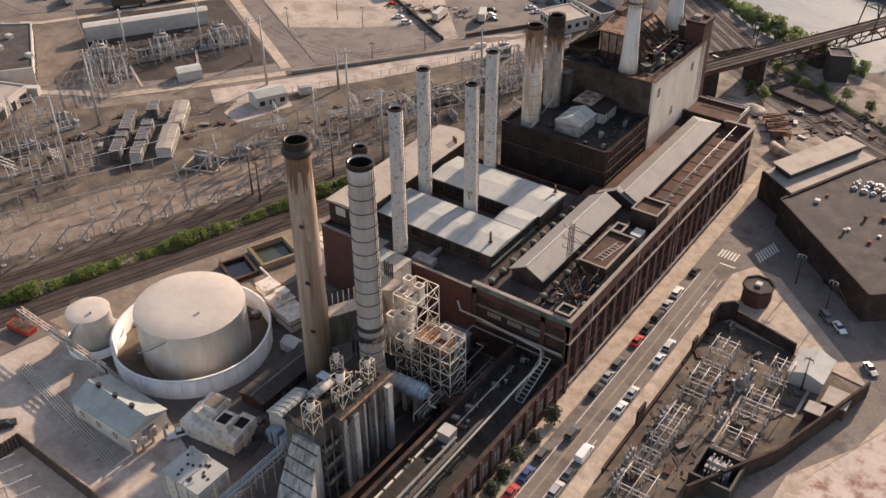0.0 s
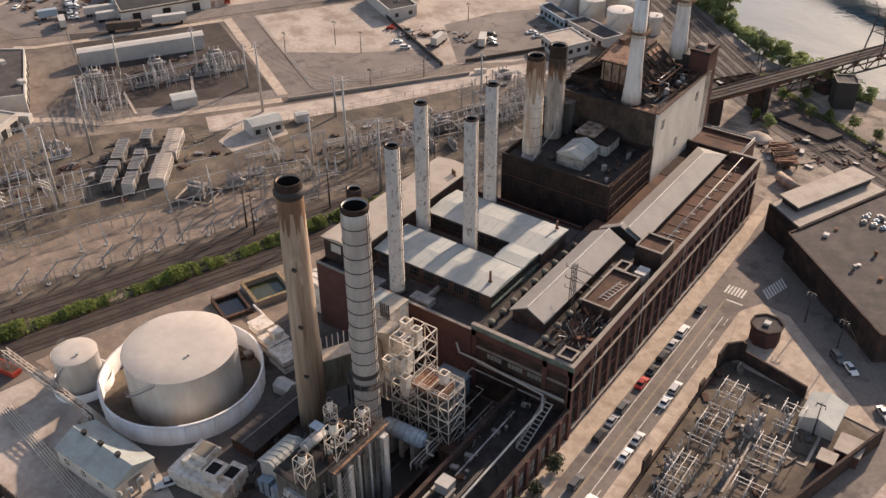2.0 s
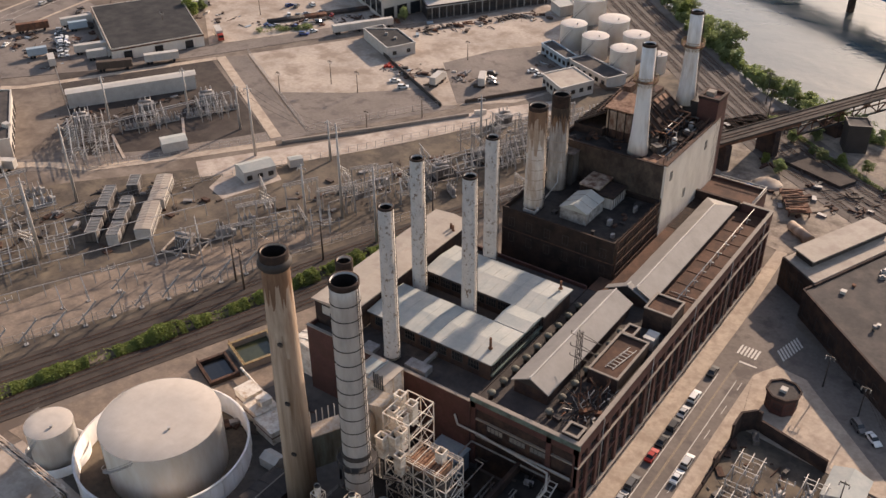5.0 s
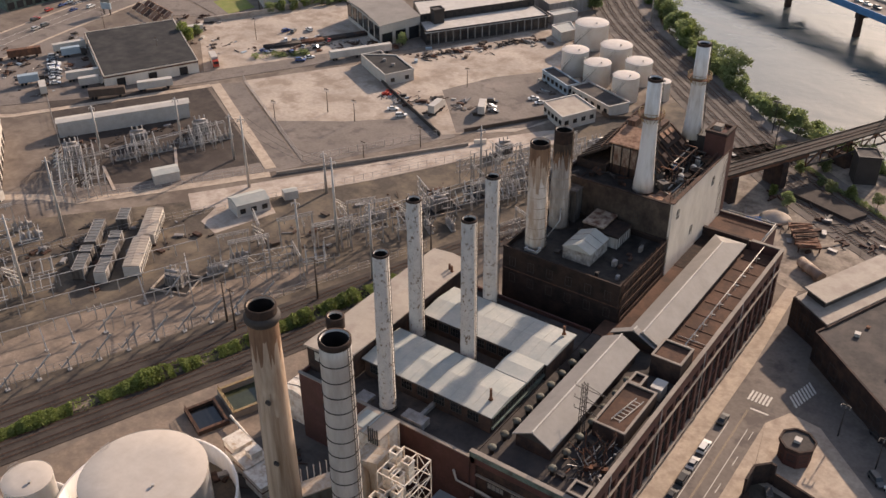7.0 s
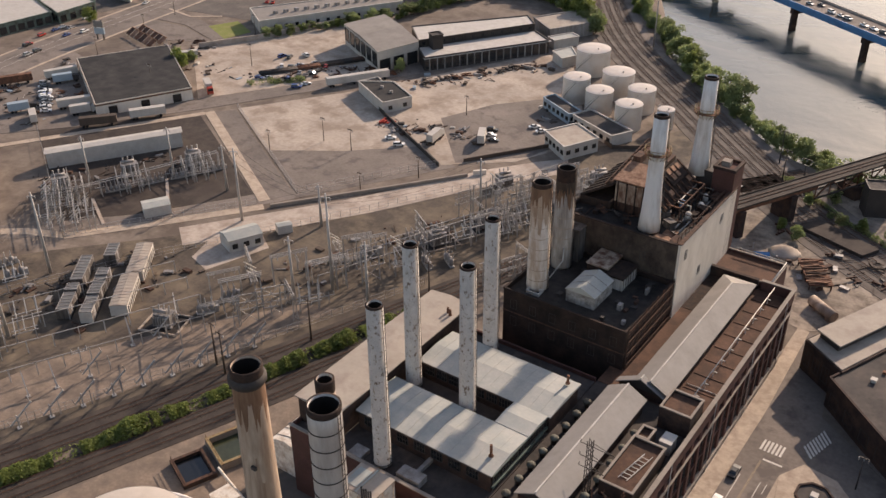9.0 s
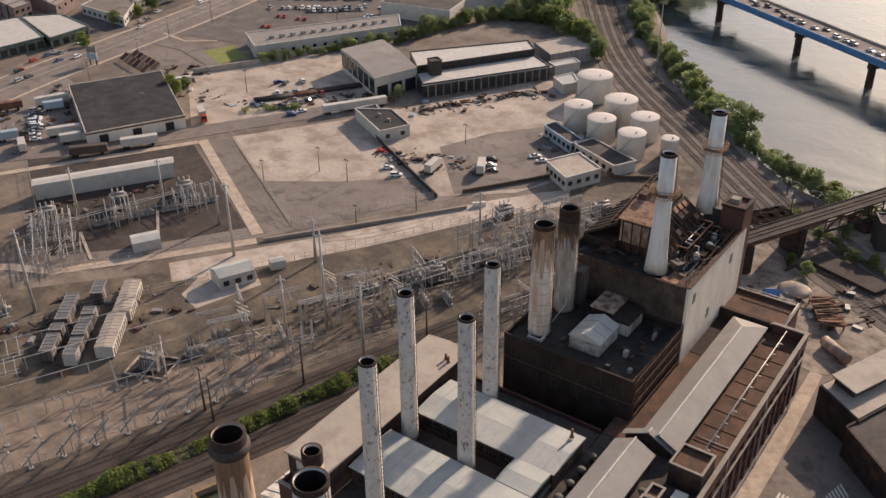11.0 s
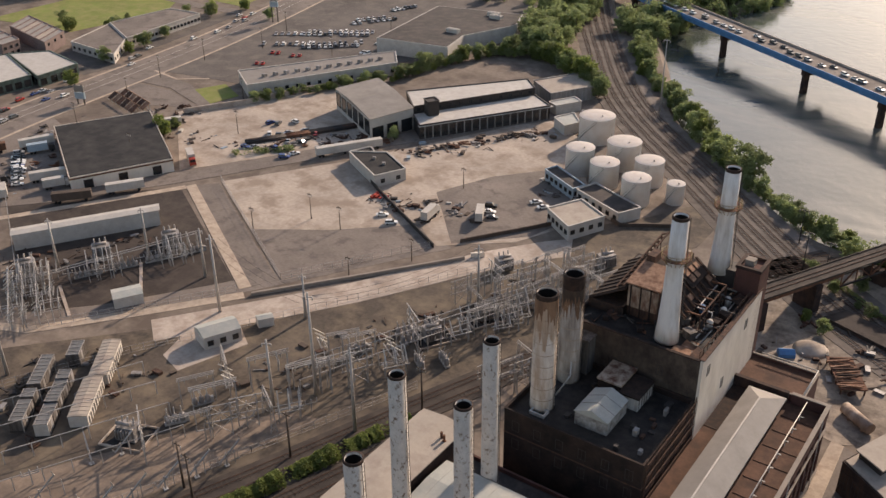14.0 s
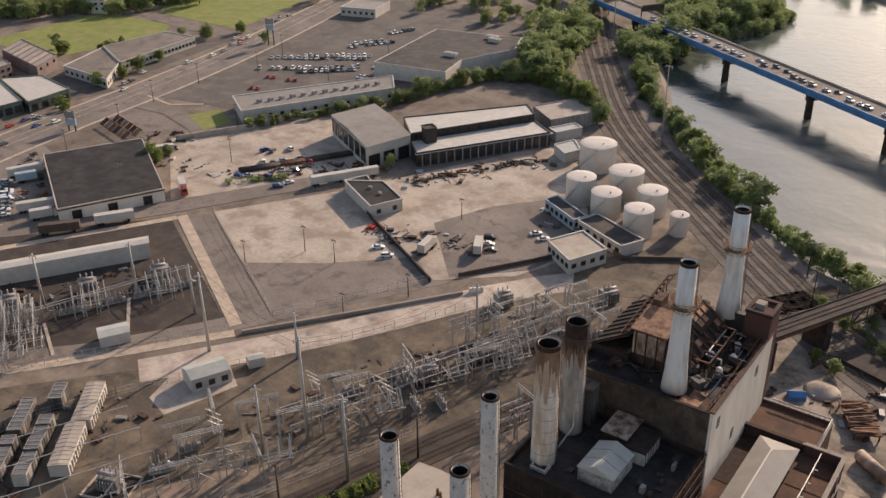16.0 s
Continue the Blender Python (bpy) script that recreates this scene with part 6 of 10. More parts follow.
# the big duct that runs from the tan chimney past the clad one
bd = thing("exhaust_duct", "big tan and grey rectangular duct joining the two tall chimneys", "duct", (-107.4, 107.6, 0), -27.5)
bm = B()
box(bm, -1.6, 1.6, 0, 12.6, 8.0, 15.8)
part("casing", bm, M["green_grey"], bd, "grey-green stained duct side")
bm = B()
box(bm, -1.75, 1.75, -0.1, 12.7, 15.8, 16.05)
part("lid", bm, M["cream_duct"], bd, "dusty tan duct lid")
for i in range(7):
    bm = B()
    frame_box(bm, -1.75, 1.75, 0.5 + i * 1.9, 0.7 + i * 1.9, 0.1, 8.2, 15.7)
    part("rib", bm, M["green_grey"], bd)
for i in range(10):
    bm = B()
    rod(bm, (-2.2, 0.6 + i * 1.2, 12.0), (-2.2, 0.6 + i * 1.2, 18.6), 0.16)
    part("stanchion", bm, M["white_steel"], bd)
for x in (-1.3, 1.3):
    for y in (0.6, 6.4, 12.0):
        bm = B()
        rod(bm, (x, y, 0), (x, y, 8.0), 0.4)
        part("leg", bm, M["steel_dark"], bd)
cl = thing("duct_elbow", "rounded cream duct elbow behind the clad chimney", "duct", (-101.6, 117.2, 0))
bm = B()
tube(bm, [(4, 2.2), (15.6, 2.2), (16.6, 1.8), (17.2, 1.0), (17.4, 0.2)], 20)
part("bend", bm, M["cream_duct"], cl)
bm = B()
v = [bm.verts.new(p) for p in ((-2.0, 1.2, 8), (3.8, 1.2, 8), (3.8, 5.2, 8), (-2.0, 5.2, 8), (-2.0, 1.2, 17.4), (3.8, 1.2, 19.2), (3.8, 5.2, 19.4), (-2.0, 5.2, 18.0))]
for q in ((3, 2, 1, 0), (4, 5, 6, 7), (0, 1, 5, 4), (1, 2, 6, 5), (2, 3, 7, 6), (3, 0, 4, 7)):
    bm.faces.new([v[i] for i in q])
part("hood", bm, M["cream_duct"], cl)
bm = B()
for x, y in ((-1.8, 1.6), (3.6, 1.6), (3.6, 5.0), (-1.8, 5.0)):
    rod(bm, (x, y, 0), (x, y, 8.0), 0.35)
tube(bm, [(0, 1.2), (4, 1.2)], 12)
part("support", bm, M["steel_dark"], cl)
ev = ribbed_block("duct_house", "off-white metal duct house with a two-bay flat roof", "duct house", (-108.0, 122.8, 0), 7.0, 5.6, 19.8, M["white_steel"], rib=2.4, lid=M["roof_tan"])
bm = B()
box(bm, 3.3, 3.6, -0.3, 5.9, 20.05, 20.25), box(bm, 0.3, 3.0, 0.6, 5.0, 20.05, 20.15)
part("roof_panel", bm, M["roof_green"], ev)
for k in range(5):
    bm = B()
    rod(bm, (5.2 + 0.5 * k, -0.6, 19.0), (5.2 + 0.5 * k, -0.6, 22.6 - 0.3 * (k % 2)), 0.22)
    part("vent_pipe", bm, M["steel_dark"], ev)
wh_ = thing("clad_annex", "white metal-clad annex with dark joints by the boiler house", "building", (-136.6, 133.2, 0))
bm = B()
gable(bm, 0, 7.2, 0, 8.4, 0, 7.6, 8.6)
part("wall", bm, M["white_steel"], wh_)
for k in range(3):
    bm = B()
    pipe(bm, [(-0.05, 1.6 + 2.4 * k, 7.62), (3.6, 1.6 + 2.4 * k, 8.64), (7.25, 1.6 + 2.4 * k, 7.62)], 0.16, 4)
    part("joint", bm, M["steel_dark"], wh_)
vs = thing("condensate_vessel", "blue-grey horizontal vessel on concrete piers", "tank", (-91.6, 109.2, 3.6), 4)
bm = B()
rod(bm, (0, 0, 2), (8.0, 0, 2), 3.4, 20), rod(bm, (-0.7, 0, 2), (0, 0, 2), 2.4, 20, 3.4), rod(bm, (8.0, 0, 2), (8.7, 0, 2), 3.4, 20, 2.4)
part("shell", bm, M["panel_blue_bright"], vs)
for i in range(6):
    bm = B()
    rod(bm, (0.6 + 1.35 * i, 0, 2), (0.8 + 1.35 * i, 0, 2), 3.55, 20)
    part("hoop", bm, M["panel_blue"], vs)
for x in (1.4, 4.0, 6.6):
    bm = B()
    box(bm, x - 0.45, x + 0.45, -1.5, 1.2, -3.6, 0.7)
    part("pier", bm, M["concrete"], vs)
bm = B()
pipe(bm, [(8.7, 0, 2.4), (9.8, 0, 2.4), (9.8, -1.2, 2.4), (9.8, -1.2, 0.6), (11.4, -1.2, 0.6)], 0.4)
part("outlet_pipe", bm, M["white_steel"], vs)
pf_ = thing("pipe_platform", "low steel platform with pale pipes beside the vessel", "platform", (-83.6, 106.0, 0))
bm = B()
box(bm, 0, 2.2, 0, 12.5, 2.6, 2.75)
part("deck", bm, M["clad_soot"], pf_)
for k in range(3):
    bm = B()
    pipe(bm, [(0.3 + 0.7 * k, -0.4 + 0.8 * k, 1.2), (0.3 + 0.7 * k, -0.4 + 0.8 * k, 3.1), (0.3 + 0.7 * k, 24.6 - 6 * k, 3.1), (-1.6, 24.6 - 6 * k, 3.1)], 0.3)
    part("pipe", bm, M["white_steel"] if k != 1 else M["clad_pale"], pf_)
for y in (0.4, 4.4, 8.4, 12.2):
    bm = B()
    rod(bm, (0.2, y, 0), (0.2, y, 2.6), 0.2), rod(bm, (2.0, y, 0), (2.0, y, 2.6), 0.2)
    part("leg", bm, M["steel_dark"], pf_)
railing([(2.2, 0, 2.75), (2.2, 12.5, 2.75), (0, 12.5, 2.75)], pf_, material="clad_pale")

# transformer, boxes and sheds in the yard
bx = thing("gas_turbine_house", "stepped off-white plant enclosure with louvred roof boxes", "plant enclosure", (-119.4, 77.6, 0), 8)
for x0, x1, y0, y1, z0, z1 in ((0, 13.0, 0, 6.2, 0, 3.6), (1.5, 6.4, 2.2, 8.2, 3.6, 5.0), (3.4, 6.8, 3.4, 7.2, 5.0, 6.4), (7.4, 10.8, 1.4, 5.2, 3.6, 5.4), (10.2, 13.4, 2.8, 7.0, 0, 4.4)):
    bm = B()
    box(bm, x0, x1, y0, y1, z0, z1)
    part("module", bm, M["white_steel"], bx)
for i in range(7):
    bm = B()
    box(bm, 3.6 + 0.45 * i, 3.8 + 0.45 * i, 3.6, 7.0, 6.4, 6.55)
    part("louvre", bm, M["soot"], bx)
for x, y, z in ((10.7, 3.2, 4.4), (7.8, 1.8, 5.4)):
    bm = B()
    box(bm, x, x + 2.2, y, y + 2.6, z, z + 0.06)
    part("hatch", bm, M["soot"], bx)
wb = ribbed_block("plant_enclosure", "tall pale metal enclosure with ports in its flat top", "plant enclosure", (-109.2, 65.4, 0), 9.0, 6.8, 6.8, M["white_steel"], rib=2.4, lid=M["roof_white"])
random.seed(3)
for i in range(16):
    bm = B()
    tube(bm, [(7.05, 0.3), (7.2, 0.3)], 8, random.uniform(0.8, 8.2), random.uniform(0.8, 6.0))
    part("roof_port", bm, M["steel_dark"], wb)
for x in (1.6, 5.2):
    bm = B()
    pipe(bm, [(x, 5.5, 7), (x, 5.5, 9.4), (x + 1.0, 5.5, 10.0), (x + 1.6, 5.5, 9.0)], 0.34)
    part("gooseneck", bm, M["panel_white"], wb)
bm = B()
box(bm, 5.2, 8.8, -3.2, -0.1, 0, 3.4)
part("porch", bm, M["panel_grey"], wb)
sh = thing("steel_shed", "long cream metal shed with a pale gabled roof", "shed", (-140.6, 68.2, 0))
bm = B()
box(bm, 0.25, 17.4, 0.25, 9.4, 0, 4.3)
part("wall", bm, M["cream"], sh)
bm = B()
gable(bm, 0, 17.7, 0, 9.65, 4.3, 4.45, 6.5, "x")
part("roof", bm, M["roof_green"], sh)
for i in range(3):
    bm = B()
    tube(bm, [(6.3, 0.4), (6.9, 0.4), (7.0, 0.65), (7.4, 0.5)], 12, 3.6 + 5.0 * i, 4.83)
    part("ridge_vent", bm, M["steel_dark"], sh)
dw = window_mesh(1.2, 1.2, 2, 1)
for i in range(3):
    window(sh, dw, (3 + 5.0 * i, 0.26, 2.4), -90)
bm = B()
box(bm, 17.4, 17.5, 3.2, 6.2, 0.05, 3.4)
part("door", bm, M["panel_grey"], sh)
for k, (x, y) in enumerate(((18.6, 1.6), (19.5, 3.0), (19.2, 5.6), (20.8, 7.4))):
    bm = B()
    pipe(bm, [(0, 0, 0), (0, 0, 3.2), (0.9, 0, 3.7), (0.9, 0, 2.4)], 0.6)
    solo("breather_pipe", bm, M["panel_white"], "thick white bent breather pipe beside the shed", "pipe", at=(-141.4 + x, 67.2 + y, 0.05), group="breather pipes beside the shed", turn=35 * k)
bw = thing("blue_pump_skid", "blue-grey skid of pumps beside a pale house", "pump skid", (-104.4, 85.8, 0))
bm = B()
box(bm, -0.6, 5.2, 2.0, 9.6, 0, 6.0)
part("house", bm, M["panel_white"], bw)
bm = B()
gable(bm, -0.9, 5.5, 1.7, 9.9, 6.0, 6.15, 7.4)
part("house_roof", bm, M["roof_white"], bw)
for k in range(6):
    bm = B()
    pipe(bm, [(-0.92, 2.4 + k * 1.35, 6.2), (2.3, 2.4 + k * 1.35, 7.46), (5.52, 2.4 + k * 1.35, 6.2)], 0.12, 4)
    part("roof_seam", bm, M["panel_grey"], bw)
for i in range(4):
    bm = B()
    box(bm, 0.2 + 1.7 * i, 1.5 + 1.7 * i, 0, 1.8, 0, 3.2 + 0.7 * (i % 2))
    part("pump", bm, M["panel_blue"], bw)
berm = thing("low_pump_house", "long low house with a black felt roof by the tank", "building", (-116.4, 91.0, 0))
bm = B()
box(bm, 0, 6.2, 0, 15.8, 0, 2.4)
part("wall", bm, M["rust_dark"], berm)
bm = B()
gable(bm, -0.25, 6.45, -0.25, 16.05, 2.4, 2.55, 3.2)
part("roof", bm, M["roof_dark"], berm)
bm = B()
rod(bm, (3.1, -0.3, 3.22), (3.1, 16.1, 3.22), 0.22)
part("ridge_cap", bm, M["coping"], berm)
for k in range(6):
    bm = B()
    pipe(bm, [(-0.27, 1.2 + 2.6 * k, 2.58), (3.1, 1.2 + 2.6 * k, 3.22), (6.47, 1.2 + 2.6 * k, 2.58)], 0.1, 4)
    part("roof_seam", bm, M["steel_dark"], berm)
bm = B()
gable(bm, 0, 4.2, 0, 3.2, 0, 2.2, 3.0, "x")
solo("small_shed", bm, M["panel_white"], "small grey-white metal shed beside the ring wall", "shed", at=(-121.0, 107.2, 0))
random.seed(64)
for k in range(26):
    bm = B()
    h = random.uniform(0.5, 2.0)
    if k % 2:
        box(bm, 0, random.uniform(0.5, 1.6), 0, random.uniform(0.5, 2.2), 0, h)
    else:
        pipe(bm, [(0, 0, 0), (0, 0, h), (random.uniform(0.6, 2.4), 0, h), (random.uniform(0.6, 2.4), random.uniform(1, 4), 0.15)], 0.2)
    solo("yard_fitting", bm, M[random.choice(("steel_dark", "clad_soot", "rust_dark", "steel_dark", "clad_pale"))], "dark pipe piece or valve box beside the chimney foot", "fitting", group="fittings beside the chimney foot", at=(random.uniform(-109.4, -103.0), random.uniform(78, 100), 0.03), turn=random.uniform(0, 90))
lt = thing("pipe_rack", "long pale steel pipe rack across the yard", "pipe rack", (-97.2, 58.0, 0))
for i in range(9):
    bm = B()
    rod(bm, (0, i * 3, 0), (0, i * 3, 6), 0.24), rod(bm, (2, i * 3, 0), (2, i * 3, 6), 0.24), rod(bm, (0, i * 3, 6), (2, i * 3, 6), 0.24), rod(bm, (0, i * 3, 4.4), (2, i * 3, 4.4), 0.2)
    part("bent", bm, M["steel_pale"], lt)
for x, z in ((0.3, 6.2), (0.8, 6.2), (1.4, 6.25), (0.6, 4.6), (1.5, 4.6)):
    bm = B()
    pipe(bm, [(x, -3, z), (x, 25, z), (x, 25, z + 2)], 0.34)
    part("pipe", bm, M["panel_blue"] if x == 0.8 else M["steel_pale"], lt)
cg = thing("equipment_building", "stepped off-white block building near the settling basin", "building", (-137.6, 117.0, 0), -12)
for x0, x1, y0, y1, h in ((0, 4.2, 0, 4, 4.6), (4.2, 9.4, -0.6, 4.4, 3.6), (9.4, 15.5, -1.2, 4.0, 3.2), (6, 8.4, 1.4, 3.8, 5.2)):
    bm = B()
    box(bm, x0, x1, y0, y1, 0, h), box(bm, x0 - 0.15, x1 + 0.15, y0 - 0.15, y1 + 0.15, h, h + 0.2)
    part("block", bm, M["white_steel"], cg)
    bm = B()
    frame_box(bm, x0 - 0.04, x1 + 0.04, y0 - 0.04, y1 + 0.04, 0.05, h * 0.52, h * 0.62)
    part("band", bm, M["rust"], cg, "dark red painted band")
def basin(at, w, d, turn, h, rim, water, label):
    """An open basin: four walls with a rim, still water and a guard rail on one side."""
    ob = thing("settling_basin", label, "basin", at, turn)
    for x0, x1, y0, y1 in ((-w / 2, w / 2, -d / 2, -d / 2 + 0.7), (-w / 2, w / 2, d / 2 - 0.7, d / 2), (-w / 2, -w / 2 + 0.7, -d / 2 + 0.7, d / 2 - 0.7), (w / 2 - 0.7, w / 2, -d / 2 + 0.7, d / 2 - 0.7)):
        bm = B()
        box(bm, x0, x1, y0, y1, 0, h)
        part("basin_wall", bm, M["coping"] if rim == "yellow" else M["burnt"], ob)
        bm = B()
        box(bm, x0, x1, y0, y1, h, h + 0.14)
        part("rim", bm, M[rim], ob)
    bm = B()
    box(bm, -w / 2 + 0.7, w / 2 - 0.7, -d / 2 + 0.7, d / 2 - 0.7, 0.03, 0.3)
    part("basin_water", bm, M[water], ob, "still dark water")
    bm = B()
    n = int(w / 1.6)
    for k in range(n + 1):
        rod(bm, (-w / 2 + 0.2 + (w - 0.4) * k / n, -d / 2 + 0.3, h), (-w / 2 + 0.2 + (w - 0.4) * k / n, -d / 2 + 0.3, h + 1.1), 0.09)
    rod(bm, (-w / 2 + 0.2, -d / 2 + 0.3, h + 1.1), (w / 2 - 0.2, -d / 2 + 0.3, h + 1.1), 0.11), rod(bm, (-w / 2 + 0.2, -d / 2 + 0.3, h + 0.6), (w / 2 - 0.2, -d / 2 + 0.3, h + 0.6), 0.08)
    part("guard_rail", bm, M[rim], ob)
    return ob


basin((-147.0, 132.2, 0.03), 9.6, 10.0, -22, 1.6, "yellow", "pond", "square basin of green water with a faded yellow rim")
basin((-149.4, 122.6, 0.03), 8.8, 7.0, -22, 1.0, "rust_dark", "glass", "sunken pit of black water with a rusty steel rim")
bm = B()
pipe(bm, [(-144.4, 125.0, 1.6), (-133.0, 121.6, 1.6), (-128.4, 118.4, 1.6), (-128.4, 118.4, 0.1)], 0.6)
for x, y in ((-141.0, 124.0), (-135.5, 122.3)):
    rod(bm, (x, y, 0.03), (x, y, 1.5), 0.3)
solo("basin_pipe", bm, M["white_steel"], "thick pale pipe from the basin on short posts", "pipe")

# lattice pipe bridge over the tank apron
cr = thing("pipe_bridge", "rusty lattice pipe bridge on a steel post", "pipe bridge", (-172.6, 79.1, 0), -2.6)
for y, z in ((-0.6, 5.0), (0.6, 5.0), (-0.6, 6.2), (0.6, 6.2)):
    bm = B()
    rod(bm, (0, y, z), (31, y, z), 0.2)
    part("chord", bm, M["stack_rust"], cr)
for k in range(14):
    x0, x1 = 31 * k / 14, 31 * (k + 1) / 14
    bm = B()
    rod(bm, (x0, -0.6, 5.0), (x1, -0.6, 6.2), 0.11), rod(bm, (x0, 0.6, 6.2), (x1, 0.6, 5.0), 0.11), rod(bm, (x0, -0.6, 6.2), (x1, 0.6, 6.2), 0.11)
    part("lacing", bm, M["stack_rust"], cr)
bm = B()
pipe(bm, [(-0.5, 0, 5.4), (31 + 0.5, 0, 5.4), (31 + 0.5, 0, 0.2)], 0.35)
part("pipe", bm, M["steel_dark"], cr)
for x in (0.6, 31 - 0.4):
    bm = B()
    for y in (-0.6, 0.6):
        rod(bm, (x, y, 0.02), (x, y, 5.0), 0.26)
    rod(bm, (x, -0.6, 1.0), (x, 0.6, 4.4), 0.14)
    part("post", bm, M["steel_pale"], cr)
rb_ = thing("skip_container", "low red steel skip beside the tank dike", "skip", (-173, 78.5, 0.05), 8)
bm = B()
prism(bm, [(-3.2, -1.2), (3.2, -1.2), (3.2, 1.2), (-3.2, 1.2)], 0.1, 1.5, 1.08)
part("body", bm, M["red"], rb_)
bm = B()
box(bm, -3.1, 3.1, -1.1, 1.1, 1.5, 1.54)
part("load", bm, M["rust_dark"], rb_)
yl = thing("pump_manifold", "yellow pipe manifold on the tank apron", "manifold", (-146, 77, 0.05))
for k in range(6):
    bm = B()
    pipe(bm, [(k * 0.7, 0, 0), (k * 0.7, 0, 1.6), (k * 0.7, 2, 1.6), (k * 0.7, 2, 0)], 0.25)
    part("pipe", bm, M["yellow"], yl)
pb = thing("ground_pipe_run", "bundle of thin white pipes along the apron", "pipe", (-163, 72.5, 0.05))
for k in range(5):
    bm = B()
    pipe(bm, [(0.1 * k, -0.55 * k, 0.3), (39.5 + 0.1 * k, -7 - 0.55 * k, 0.3)], 0.16)
    part("pipe", bm, M["line"], pb)
for k in range(8):
    bm = B()
    box(bm, 1.2 + 4.9 * k - 0.2, 1.2 + 4.9 * k + 0.2, -0.9 * k - 3.0, -0.9 * k + 0.4, 0, 0.2)
    part("sleeper", bm, M["concrete"], pb)
yard = thing("walled_enclosure", "timber sheet fence round an open transformer pit", "fence", (-142.6, 57.4, 0), -2)
for i in range(40):
    bm = B()
    box(bm, i * 0.62, i * 0.62 + 0.56, -0.12, 0.12, 0.05, 3.4 + 0.1 * (i % 2))
    part("sheet", bm, M["wood"], yard)
for i in range(16):
    bm = B()
    box(bm, -0.12, 0.12, -i * 0.8 - 0.7, -i * 0.8, 0.05, 3.4)
    part("sheet", bm, M["wood"], yard)
for i in range(5):
    t_ = thing("bus_stand", "pale pipe bus stand in the fenced pit", "bus stand", (-139.5 + i * 3.6, 51.0 - 0.6 * i, 0.05), -20, group="bus stands in the fenced pit")
    bm = B()
    for y in (-2, 0, 2):
        rod(bm, (0, y, 0), (0, y, 3.2), 0.18)
    part("post", bm, M["steel_pale"], t_)
    bm = B()
    rod(bm, (0, -3, 3.2), (0, 3, 3.2), 0.2), rod(bm, (0, -3, 2.2), (2, -3, 3.2), 0.14)
    part("bar", bm, M["steel_pale"], t_)

# ---- low brick building along the street ----
low = thing("street_building", "low brick building with tall grey windows along the street", "building", (-75.9, 20, 0))
LB = 111.2
bm = B()
box(bm, 0, 0.5, 0, LB, 0, 7.4), box(bm, 0.5, 12.0, 0, LB, 0, 5.2)
part("body", bm, M["brick_soot"], low)
bm = B()
box(bm, 12.0, 12.2, 0, LB, 0, 1.4), box(bm, 12.0, 12.2, 0, LB, 5.6, 7.6)
part("spandrel", bm, M["brick"], low)
bm = B()
box(bm, 11.6, 12.0, 0, LB, 5.2, 7.6)
part("parapet", bm, M["brick"], low)
bm = B()
box(bm, 11.5, 12.4, 0, LB, 7.6, 7.8), box(bm, -0.15, 0.65, 0, LB, 7.4, 7.6)
part("coping", bm, M["brick_soot"], low)
bm = B()
box(bm, 0.5, 11.6, 0, LB, 5.2, 5.3)
part("roof_deck", bm, M["roof_soot"], low)
gw_ = window_mesh(2.7, 4.0, 2, 2, glass="pane_grey")
nb = 28
for i in range(nb + 1):
    bm = B()
    y = min(max(LB * i / nb, 0.45), LB - 0.45)
    box(bm, 12.2, 12.65, y - 0.45, y + 0.45, 0, 7.5)
    part("pilaster", bm, M["brick"], low)
    if i < nb:
        window(low, gw_, (12.1, LB * (i + 0.5) / nb, 3.5))
for i in range(18):
    bm = B()
    box(bm, 0.7, 1.15, 30 + i * 3.0, 32.5 + i * 3.0, 5.3, 5.6)
    part("skylight", bm, M["line"], low, "pale roof skylight")
pr = thing("overhead_pipe", "white pipe on a steel trestle above the low roof", "pipe", (-67.8, 20, 0))
bm = B()
pipe(bm, [(0, 0, 8.6), (0, 92, 8.6), (0.4, 100, 9.4), (0.8, 106, 10.0), (-1.0, 109.4, 10.2), (-16, 110.4, 10.4), (-21.5, 110.4, 10.4), (-22.2, 110.4, 12.6)], 0.45)
part("pipe", bm, M["panel_white"], pr)
bm = B()
pipe(bm, [(-0.9, 0, 8.2), (-0.9, 91, 8.2)], 0.35), pipe(bm, [(-1.4, 0, 7.9), (-1.4, 91, 7.9)], 0.25)
part("small_pipe", bm, M["steel_dark"], pr)
for i in range(20):
    bm = B()
    y = 1 + i * 5
    rod(bm, (0.4, y, 5.3), (0.4, y, 8.3), 0.16), rod(bm, (-1.6, y, 5.3), (-1.6, y, 8.3), 0.16), rod(bm, (-1.8, y, 7.7), (0.6, y, 7.7), 0.16), rod(bm, (0.4, y, 5.3), (-1.6, y, 7.7), 0.1)
    part("trestle", bm, M["steel_dark"], pr)
st_ = thing("stair_tower", "white steel stair and ladder beside the hall end", "stair", (-68.0, 118.6, 5.3))
for k in range(12):
    bm = B()
    rod(bm, (0, k * 0.95, 0.35 * k), (1.6, k * 0.95, 0.35 * k), 0.14), rod(bm, (0, k * 0.95, 0.35 * k), (0, k * 0.95, 0.35 * k + 1.1), 0.08)
    part("tread", bm, M["steel_pale"], st_)
bm = B()
rod(bm, (0, 0, 0), (0, 10.6, 3.9), 0.2), rod(bm, (1.6, 0, 0), (1.6, 10.6, 3.9), 0.2), rod(bm, (0, 0, 1.1), (0, 10.6, 5.0), 0.1)
part("stringer", bm, M["steel_pale"], st_)
bm = B()
box(bm, 0, 2.6, 0, 2.6, 0, 2.2), box(bm, -0.1, 2.7, -0.1, 2.7, 2.2, 2.4)
